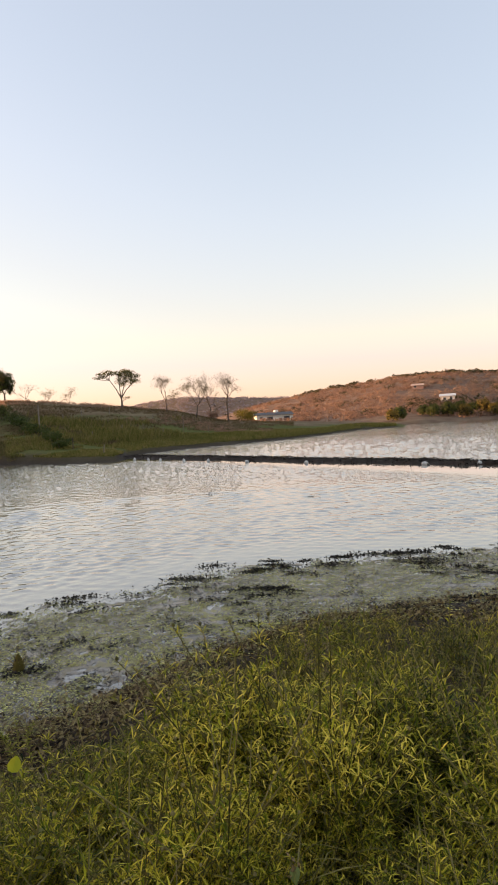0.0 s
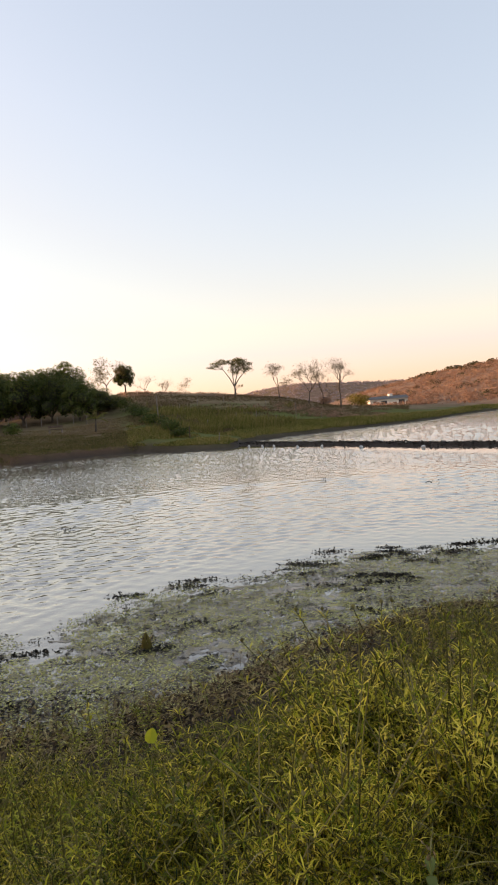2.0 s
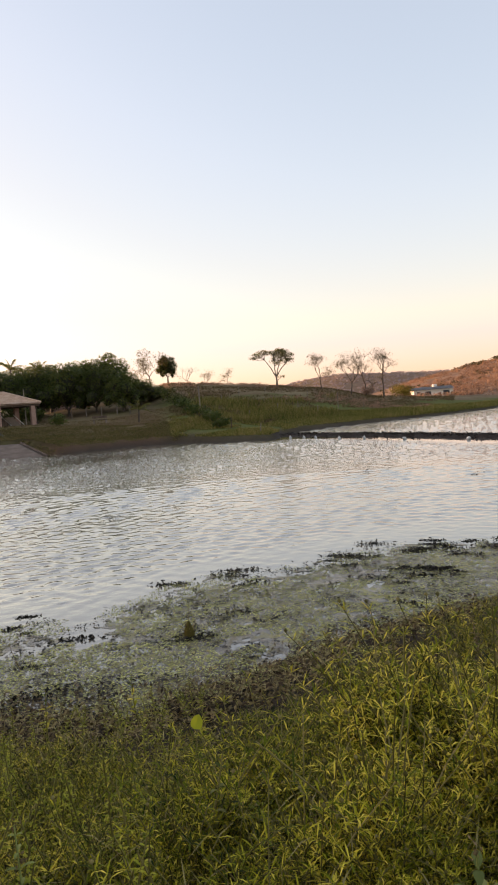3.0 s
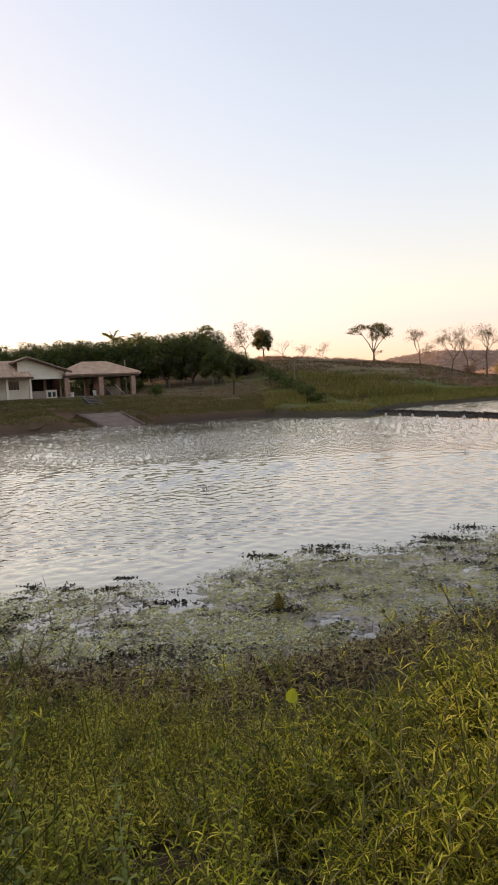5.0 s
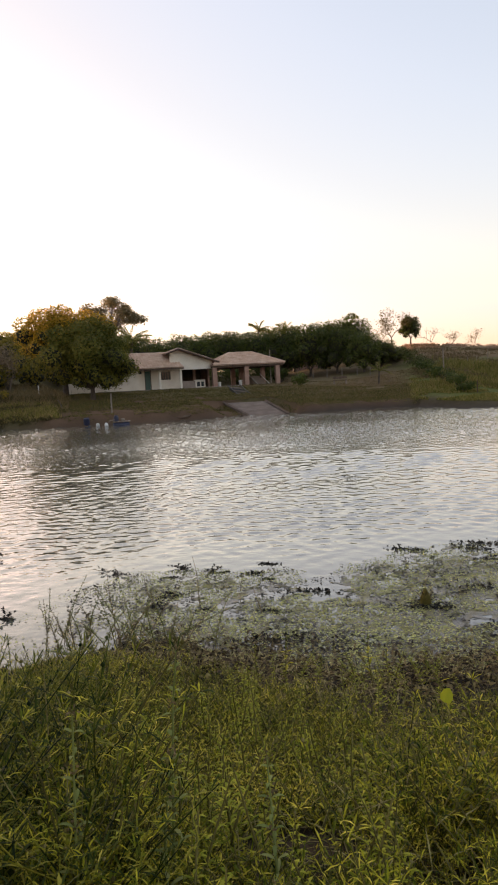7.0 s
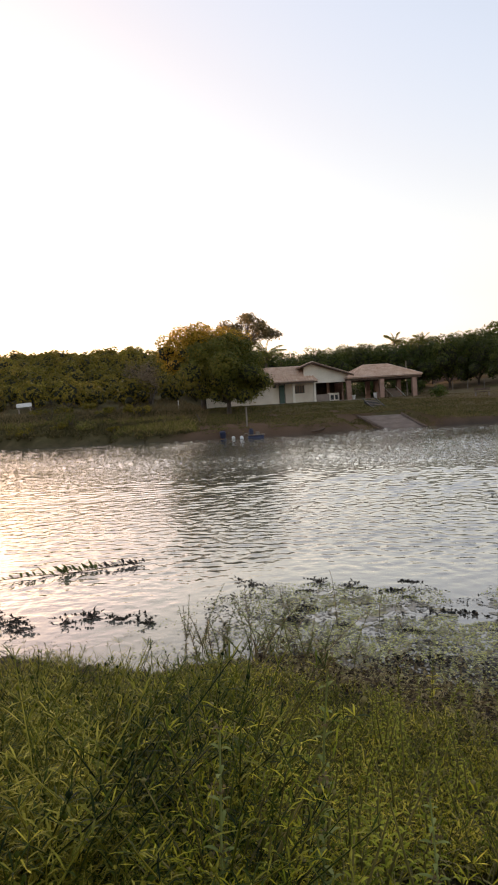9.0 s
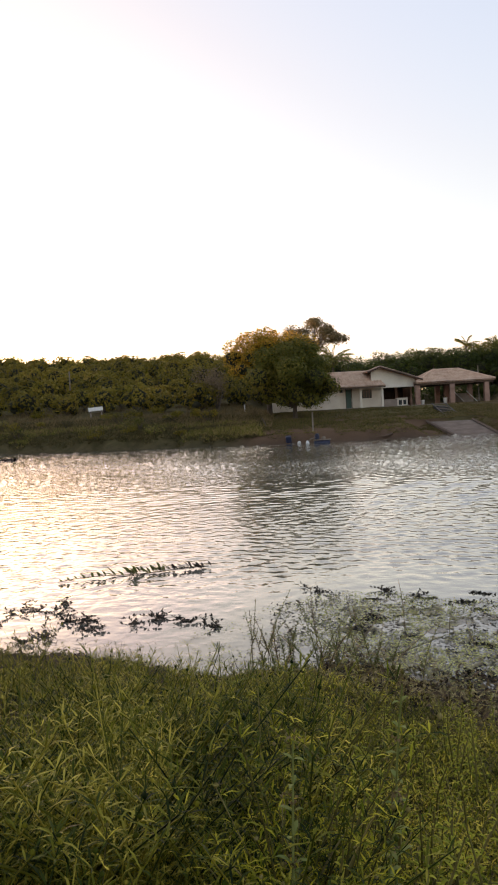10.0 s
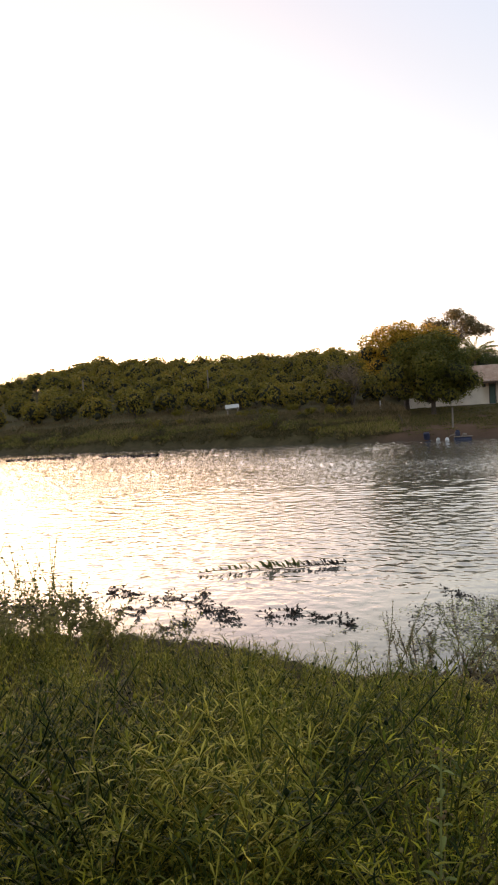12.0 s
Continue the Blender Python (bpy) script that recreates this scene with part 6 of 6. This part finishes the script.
q = q[open_water.ravel()[q].sum(1) < 2]
tagged(thing_np("algae_film", np.stack([x, y, z], -1).reshape(-1, 3), q, M_FILM, smooth=True), "torn yellow-green film of algae on the shallow water", "algae", kind="stuff")

# pale leaflets afloat over the shallows
az, r, x, y = sow(g, 215000, -26, 59, 4.6, 12.0)
rm, rg = tab(az, MAT_EDGE) + wob(x, y, 1.1) * 0.3, tab(az, GRASS_EDGE) + wob(x, y, 1.1) * 0.25
f = (r - rg) / (rm - rg)
cover = fuzz(x, y, 1.1, 4) * 0.3 + fuzz(x, y, 4.0, 6) * 0.5
keep = (r > rg + 0.3) & (g.random(len(r)) < 0.25 + 0.75 * sstep(0.5, 1.1, r - rg)) & (f < 0.97) & (cover > -0.36 + 0.5 * np.abs(f - 0.5)) & (g.random(len(r)) < 0.35 + 0.65 * sstep(1.0, 0.8, f)) & (g.random(len(r)) > 0.85 * sstep(44, 55, az))
x, y = x[keep], y[keep]
P = np.stack([x, y, np.maximum(land(x, y)[0], 0) + g.uniform(0.003, 0.014, len(x))], 1)
N = unit(np.stack([g.normal(size=len(x)) * 0.16, g.normal(size=len(x)) * 0.16, np.ones(len(x))], 1))
tagged(thing_np("floating_leaflets", *scraps(P, N, g.uniform(0.012, 0.03, len(x)), g, 0.7), M_ALGAE), "mat of pale green floating leaflets in the shallows", "water plants", kind="stuff")

# dark litter between grass and water
az, r, x, y = sow(g, 150000, -30, 94, 3.8, 9.0)
rg = tab(az, GRASS_EDGE) + wob(x, y, 1.1) * 0.25
q = r - rg
keep = (q > -0.5) & (q < 1.9) & (land(x, y)[0] > np.where(az > 48, 0.03, -0.2)) & (g.random(len(r)) < np.exp(-((q - 0.85) / 0.62) ** 2)) & (fuzz(x, y, 3.0, 5) > -0.6)
x, y = x[keep], y[keep]
P = np.stack([x, y, np.maximum(land(x, y)[0], 0) + g.uniform(0.005, 0.035, len(x))], 1)
N = unit(g.normal(size=(len(x), 3)) * 0.55 + np.array([0, 0, 1.0]))
tagged(thing_np("leaf_litter", *scraps(P, N, g.uniform(0.025, 0.07, len(x)), g, 0.4), M_LITTER), "dark purplish dead leaves and mud between grass and water", "leaf litter", kind="stuff")

# dark flecks of rotting leaf strewn over the mat
az, r, x, y = sow(g, 30000, -30, 52, 4.8, 11.8)
rm, rg = tab(az, MAT_EDGE) + wob(x, y, 1.1) * 0.3, tab(az, GRASS_EDGE) + wob(x, y, 1.1) * 0.25
keep = (r > rg + 0.7) & (r < rm) & (fuzz(x, y, 2.2, 9) + 0.7 * fuzz(x, y, 7.0, 5) > 0.2)
x, y = x[keep], y[keep]
P = np.stack([x, y, np.maximum(land(x, y)[0], 0) + g.uniform(0.012, 0.022, len(x))], 1)
N = unit(g.normal(size=(len(x), 3)) * 0.25 + np.array([0, 0, 1.0]))
tagged(thing_np("mat_litter", *scraps(P, N, g.uniform(0.02, 0.06, len(x)), g, 0.45), M_SODDEN), "dark flecks of rotting leaf strewn over the algae", "leaf litter", kind="stuff")

# dead twigs tangled over the litter
az, r, x, y = sow(g, 16000, -28, 92, 3.4, 8.0)
q = r - tab(az, GRASS_EDGE)
keep = (q > -0.3) & (q < 1.5) & (land(x, y)[0] > np.where(az > 48, 0.03, -0.2)) & (g.random(len(r)) < 0.35 + 0.65 * sstep(2, 12, az) * sstep(60, 50, az)) & (wob(x, y, 2.2, 3) > -0.5)
x, y = x[keep], y[keep]
P = np.stack([x, y, np.maximum(land(x, y)[0], 0) + g.uniform(0.01, 0.07, len(x))], 1)
W = unit(np.stack([g.normal(size=len(x)), g.normal(size=len(x)), g.uniform(-0.1, 0.7, len(x))], 1))
tagged(thing_np("dead_twigs", *blades(P, W, unit(np.cross(W, (0, 0, 1.0))), g.uniform(0.06, 0.17, len(x)), 0.0055, g.uniform(-0.1, 0.4, len(x))[:, None]), M_LITTER), "tangle of dark dead twigs on the mud", "leaf litter", kind="stuff")

# sodden brown weed: long dark drifts along the outer edge of the mat, feathery heaps within it
az, r, x, y = sow(g, 1500, -30, 52, 5.5, 12.3)
rm, rg = tab(az, MAT_EDGE) + wob(x, y, 1.1) * 0.3, tab(az, GRASS_EDGE)
f = (r - rg) / (rm - rg)
right = sstep(10, -8, az)
edge_line = np.exp(-((f - 0.96) / 0.06) ** 2) * (0.12 + 0.6 * right) * sstep(44, 36, az)
inner = (0.26 + 0.45 * right) * sstep(48, 38, az) * (f > 0.25) * (f < 1) * (0.7 * fuzz(x, y, 1.1, 7) + fuzz(x, y, 2.6, 2) > 0.1)
keep = g.random(len(r)) < np.maximum(edge_line, inner)
x, y = x[keep], y[keep]
z0 = np.maximum(land(x, y)[0], -0.01)
per = 110
C = np.repeat(np.stack([x, y, z0], 1), per, 0)
sp = np.repeat(g.uniform(0.05, 0.2, len(x)) ** 1.3 * 1.6, per)
turn = np.repeat(np.arctan2(-x, y) + g.normal(size=len(x)) * 0.22, per)
along, aside = g.normal(size=len(C)) * sp, g.normal(size=len(C)) * sp * 0.32
C[:, 0] += along * np.cos(turn) - aside * np.sin(turn)
C[:, 1] += along * np.sin(turn) + aside * np.cos(turn)
C[:, 2] += np.abs(g.normal(size=len(C))) * sp * 0.13
N = unit(g.normal(size=(len(C), 3)) * 0.9 + np.array([0, 0, 1.0]))
tagged(thing_np("sodden_weed", *scraps(C, N, g.uniform(0.03, 0.065, len(C)), g, 0.5), M_SODDEN), "sodden dark brown water weed heaped along the mat", "water plants", kind="stuff")


def shoot_clump(name, spots, label, material, leaf=0.09, per=9, lift=0.6, group="", shoots=6, spread=0.16, rise=0.07, run_long=0.22):
    """Floating shoots with short paired leaves that stand out of the water."""
    x0, y0 = spots
    pieces = []
    for k in range(shoots):
        bx, by = g.normal() * spread, g.normal() * spread * 0.5
        a = g.uniform(0, 6.28)
        run = np.linspace(0, 1, per)[:, None]
        spine = np.array([bx, by, 0.0]) + np.concatenate([run * run_long * math.cos(a), run * run_long * math.sin(a), 0.015 + rise * run ** 2], 1)
        w = unit(np.stack([g.normal(size=per), g.normal(size=per), np.full(per, lift)], 1))
        pieces.append(blades(spine, w, unit(np.cross(w, (0, 0, 1.0))), leaf * g.uniform(0.5, 1.1, per), leaf * 0.42, 0.1))
    root = new(name)
    root.matrix_basis = pose(x0, y0, max(0.0, ground_at(x0, y0)))
    thing_np("leaves", *join(pieces), material, root)
    for k in range(3):
        a = k * 2.1 + 0.4
        thing_np("runner", *tube([(-spread * math.cos(a), -spread * 0.6 * math.sin(a), -0.01), (0, 0, 0.015), (spread * math.cos(a), spread * 0.6 * math.sin(a), 0.0)], [0.006] * 3, 4), M_SODDEN, root)
    return tagged(root, label, "water plant", group)


for x, y, n in ((-8.84, 2.07, 6), (-8.62, 2.3, 7), (-8.05, 2.44, 4), (-7.99, 2.69, 7), (-7.98, 3.05, 4), (-7.64, 2.85, 3), (-7.25, 2.8, 9), (-7.15, 2.98, 8), (-6.96, 2.41, 6), (-6.78, 2.85, 6), (-6.94, 2.16, 4), (-7.75, 2.17, 5), (-7.94, 1.93, 4), (-6.63, 3.3, 4), (-6.53, 3.58, 9), (-6.27, 3.72, 6), (-5.86, 3.84, 5), (-6.02, 5.5, 5), (-5.4, 6.05, 4), (-4.96, 6.08, 3), (-4.71, 4.75, 2)):
    shoot_clump("weed_clump", (x, y), "dark floating water weed clump near the bank", M_SODDEN, 0.052, 14, 0.8, "floating weed clumps", n + 2, 0.03 + 0.013 * n, 0.02, 0.13)


def floating_runner():
    """A runner afloat: leaves in chevrons along its thin end, a crowded leafy end, and a darker rotten tail."""
    q = np.random.default_rng(71)
    root = new("floating_runner")
    root.matrix_basis = pose(-9.1, 3.4, 0.012, 0, 0, 66)
    span = 2.15
    s = np.linspace(0, 1, 12)
    spine = np.stack([s * span, 0.05 * np.sin(s * 5), 0.01 + 0.015 * np.sin(s * 9)], 1)
    thing_np("stem", *tube(spine, 0.008 - 0.003 * s[::-1], 5), M_SODDEN, root)
    for k in range(20):
        f = (k + 0.5) / 20
        x0 = f * span
        y0 = 0.05 * math.sin(f * 5)
        n = 1 if k < 6 else 2 if k < 9 else 4
        for _ in range(n):
            off = q.normal(size=2) * (0.01 if k < 6 else 0.06)
            for sg in (-1, 1):
                a = sg * q.uniform(0.3, 1.3)
                base = np.array([(x0 + off[0], y0 + off[1], 0.005)])
                way = unit(np.array([(-math.cos(a), math.sin(a) * 0.6, q.uniform(0.3, 1.2))]))
                long = (0.09 + 0.07 * math.sin(math.pi * f)) * q.uniform(0.6, 1.25)
                thing_np("leaf", *lances(base, way, unit(np.cross(way, (0, 0, 1.0))), long, 0.045, 0.1), M_WEED if k < 15 else M_SODDEN, root)
    return tagged(root, "leafy green runner afloat with chevron leaves and a rotten tail", "water plant")


floating_runner()
shoot_clump("drifting_weed", (-6.8, 13.65), "small dark drift of weed alone on open water", M_SODDEN, 0.07, 8, 0.4, "", 6, 0.07)
for x, y in ((4.3, 31.0), (-1.4, 21.0), (1.7, 18.8)):
    shoot_clump("drifting_weed", (x, y), "small dark drift of weed alone on open water", M_SODDEN, 0.07, 6, 0.3, "drifting weed", 3, 0.1)

# thin dark drifts of weed afloat before the far bank
for (a0, d0), (a1, d1) in (((84.5, 62.0), (79.1, 58.6)), ((76.8, 55.6), (71.9, 51.4))):
    u = g.random(420)
    az, r = a0 + (a1 - a0) * u, d0 + (d1 - d0) * u + g.normal(size=420) * 0.22 + 0.3 * np.sin(u * 9)
    P = np.stack([-r * np.sin(np.radians(az)), r * np.cos(np.radians(az)), g.uniform(0.02, 0.1, 420)], 1)
    tagged(thing_np("weed_drift", *scraps(P, unit(g.normal(size=(420, 3)) * 0.5 + np.array([0, 0, 1.0])), g.uniform(0.15, 0.4, 420), g, 0.5), M_SODDEN), "long thin drift of dark weed afloat before the far bank", "water plant", "drifts before the far bank")

# half-rotten husk standing in the mat
root = new("husk")
root.matrix_basis = pose(-2.29, 6.06, 0.0, 0, 0, 20)
M_HUSK = leaf_mat("husk_fibre", [(0.1, 0.075, 0.02), (0.16, 0.12, 0.03)], 0.8, 0.1)
part("shell", lathe([(0.04, -0.02), (0.055, 0.02), (0.05, 0.07), (0.03, 0.12), (0.01, 0.16)], 9), M_HUSK, root)
w = unit(np.stack([g.normal(size=16) * 0.5, g.normal(size=16) * 0.5, np.ones(16)], 1))
thing_np("fibres", *blades(np.tile((0, 0, 0.02), (16, 1)), w, unit(np.cross(w, (0.2, 0.9, 0.1))), g.uniform(0.08, 0.24, 16), 0.012, 0.1), M_LITTER, root)
tagged(root, "yellow-brown rotting plant husk standing in the algae mat", "plant stump")


def tall_weed(name, x, y, height, label, seed, leaf=0.06, width=0.018, pairs=7, leaf_from=0.25, heads=True, lean=(0.05, 0.03), group="", material=None, stem=0.004, category="weed", sides=0):
    q = np.random.default_rng(seed)
    root = new(name)
    root.matrix_basis = pose(x, y, max(ground_at(x, y), -0.02) - 0.01, 0, 0, q.uniform(0, 360))
    s = np.linspace(0, 1, 6)
    pts = np.stack([lean[0] * s ** 1.5 + 0.01 * np.sin(s * 5 + seed), lean[1] * s ** 1.5, s * height], 1)
    thing_np("stem", *tube(pts, stem * (1.2 - 0.7 * s), 6), M_DRYSTEM if material in (M_LITTER, M_DRYSTEM) else M_GREYGREEN if material is M_GREYGREEN else M_STEM, root)
    base, way = [], []
    for k in range(pairs):
        f = leaf_from + (1 - leaf_from) * (k + 0.3) / pairs
        p = np.array([np.interp(f, s, pts[:, i]) for i in range(3)])
        a = k * 1.57 + q.uniform(-0.2, 0.2)
        for sg in (0, math.pi):
            base.append(p)
            way.append((math.cos(a + sg), math.sin(a + sg), q.uniform(0.3, 0.9)))
    for k in range(sides):
        f, a, long = q.uniform(0.15, 0.6), q.uniform(0, 6.28), height * q.uniform(0.25, 0.45)
        p = np.array([np.interp(f, s, pts[:, i]) for i in range(3)])
        arm = np.stack([p + np.array([math.cos(a) * 0.6 * u, math.sin(a) * 0.6 * u, 0.5 * u + 0.5 * u * u]) * long for u in np.linspace(0, 1, 4)])
        thing_np("side_shoot", *tube(arm, np.linspace(stem * 0.8, stem * 0.4, 4), 5), M_STEM, root)
        for n in range(12):
            u = 0.15 + 0.85 * n / 12
            b = a + 1.57 * n + q.uniform(-0.4, 0.4)
            base.append(np.array([np.interp(u, np.linspace(0, 1, 4), arm[:, i]) for i in range(3)]))
            way.append((math.cos(b), math.sin(b), q.uniform(0.3, 1.2)))
    base, way = np.array(base), unit(np.array(way))
    taper = np.concatenate([np.repeat(np.linspace(1.15, 0.45, pairs), 2), np.tile(np.linspace(1.0, 0.5, 12), sides)])
    thing_np("leaves", *lances(base, way, unit(np.cross(way, (0, 0, 1.0))), leaf * taper * q.uniform(0.8, 1.2, len(base)), width * (0.6 + 0.4 * taper), 0.3), material or M_WEED, root)
    if heads:
        for k in range(3):
            f = 1.0 - 0.2 * k
            p = np.array([np.interp(f, s, pts[:, i]) for i in range(3)])
            c = p + q.normal(size=(14, 3)) * 0.008
            thing_np("flower_head", *scraps(c, unit(q.normal(size=(14, 3))), 0.011, q, 0.6), M_STRAW, root)
    return tagged(root, label, category, group)


for k, (x, y, h) in enumerate([(-1.22, 0.86, 0.62), (-1.2, 1.13, 0.68), (-1.12, 1.02, 0.46), (-0.95, 1.25, 0.4)]):
    tall_weed("stalk_weed", x, y, h, "upright grey-green weed with paired leaves and small pale heads", 100 + k, 0.062, 0.0125, 10, 0.12, group="upright weeds", material=M_GREYGREEN, stem=0.0036)
tall_weed("broad_leaf_weed", -0.66, 1.68, 0.44, "herb with one broad yellow leaf near the top", 110, 0.06, 0.016, 5, heads=False)
root = new("yellow_leaf")
root.matrix_basis = pose(-0.66, 1.67, 1.345, 62, 25, 20) @ Matrix.Diagonal((0.68, 0.68, 0.68, 1))
bm = bmesh.new()
rim = [(0, -0.035), (0.026, -0.028), (0.034, -0.005), (0.026, 0.022), (0.012, 0.038), (0, 0.045), (-0.012, 0.038), (-0.028, 0.022), (-0.036, -0.005), (-0.026, -0.028)]
vs = [bm.verts.new((a * 0.75, b * 0.75, 0.25 * a * a / 0.03)) for a, b in rim]
mid = bm.verts.new((0, 0.004, -0.003))
for i in range(len(vs)):
    bm.faces.new((vs[i], vs[(i + 1) % len(vs)], mid))
part("blade", bm, M_YELLOW, root)
part("stalk", rod([(0, -0.035, 0), (0.004, -0.07, -0.02)], [0.002, 0.002], 4), M_STEM, root)
tagged(root, "broad heart-shaped yellow leaf among the herbs", "leaf")
for k in range(92):
    a, d = g.uniform(77.0, 94), g.uniform(5.6, 7.3)
    x, y, _ = at(a, d)
    h = g.uniform(0.4, 0.75) if k % 6 else g.uniform(0.85, 1.1)
    tall_weed("bushy_weed", x, y, h * (0.65 if a < 79.5 else 1.0), "tall leafy weed in the clump at the water's edge", 200 + k, 0.07, 0.03, 13, 0.1, False, (g.normal() * 0.16, g.normal() * 0.16), "tall weeds at the water's edge", M_BUSH, sides=3)
for k in range(40):
    x, y = -4.25 + g.normal() * 0.36, 3.7 + g.normal() * 0.26
    tall_weed("twiggy_weed", x, y, g.uniform(0.2, 0.62), "thin grey-green twiggy weed at the waterline", 300 + k, 0.034, 0.02, 16, 0.25, False, (g.normal() * 0.22, g.normal() * 0.22), "twiggy weeds at the waterline", M_WEED if k % 3 else M_LITTER, 0.0035, sides=1)
for a, d in ((84.5, 8.6), (83, 8.9), (81.5, 8.4), (86, 8.8), (80, 8.9)):
    x, y, _ = at(a, d)
    shoot_clump("weed_clump", (x, y), "dark floating water weed clump near the bank", M_SODDEN, 0.085, 10, 0.6, "floating weed clumps", 12, 0.2, 0.02, 0.16)
for k, (x, y, h) in enumerate([(-4.31, 5.04, 0.55), (-4.0, 5.3, 0.35), (-4.75, 4.8, 0.4), (-3.6, 5.1, 0.3), (-5.0, 5.0, 0.3), (-2.3, 6.1, 0.34)]):
    tall_weed("dry_stalk", x, y, h, "thin dead stalk standing in the shallows", 400 + k, 0.03, 0.01, 8, 0.2, False, (-0.05, 0.03), "dead stalks", M_LITTER, 0.0035)
for k, (x, y, h) in enumerate([(0.38, 4.0, 0.55), (0.3, 3.8, 0.45), (0.45, 4.3, 0.4)]):
    tall_weed("tan_stalk", x, y, h, "tan seed stalk standing over the herbs", 420 + k, 0.06, 0.014, 14, 0.15, True, (0.03, 0.05), "tan stalks", M_DRYSTEM, 0.0028)
for k, (x, y, h) in enumerate([(0.73, 4.5, 0.62), (0.3, 5.0, 0.4), (-0.6, 4.6, 0.4), (1.6, 5.4, 0.45), (-2.4, 3.6, 0.4), (-1.9, 3.9, 0.42)]):
    tall_weed("fresh_herb", x, y, h, "fresh green herb taller than its neighbours", 440 + k, 0.07, 0.022, 6, 0.3, False, (0.02, 0.02), "taller herbs", M_HERB)
for k in range(95):
    a, d = g.uniform(22, 52), g.uniform(1.3, 3.7)
    x, y, _ = at(a, d)
    tall_weed("yellow_herb", x, y, g.uniform(0.22, 0.42), "bushy yellow-green herb with soft leaves", 500 + k, 0.05, 0.0085, 15, 0.1, False, (g.normal() * 0.05, g.normal() * 0.05), "yellow-green herbs", M_BRIGHT)
for k in range(34):
    a, d = g.uniform(17, 42), g.uniform(3.3, 4.7)
    x, y, _ = at(a, d)
    tall_weed("yellow_herb", x, y, g.uniform(0.16, 0.3), "bushy yellow-green herb with soft leaves", 600 + k, 0.048, 0.0085, 14, 0.1, False, (g.normal() * 0.06, g.normal() * 0.06), "yellow-green herbs", M_BRIGHT)
tall_weed("flowering_weed", 0.05, 1.16, 0.44, "broad-leaved weed with one small pale violet flower head", 700, 0.13, 0.026, 5, 0.45, True, (0.01, 0.01), "", M_GREYGREEN, 0.0045)
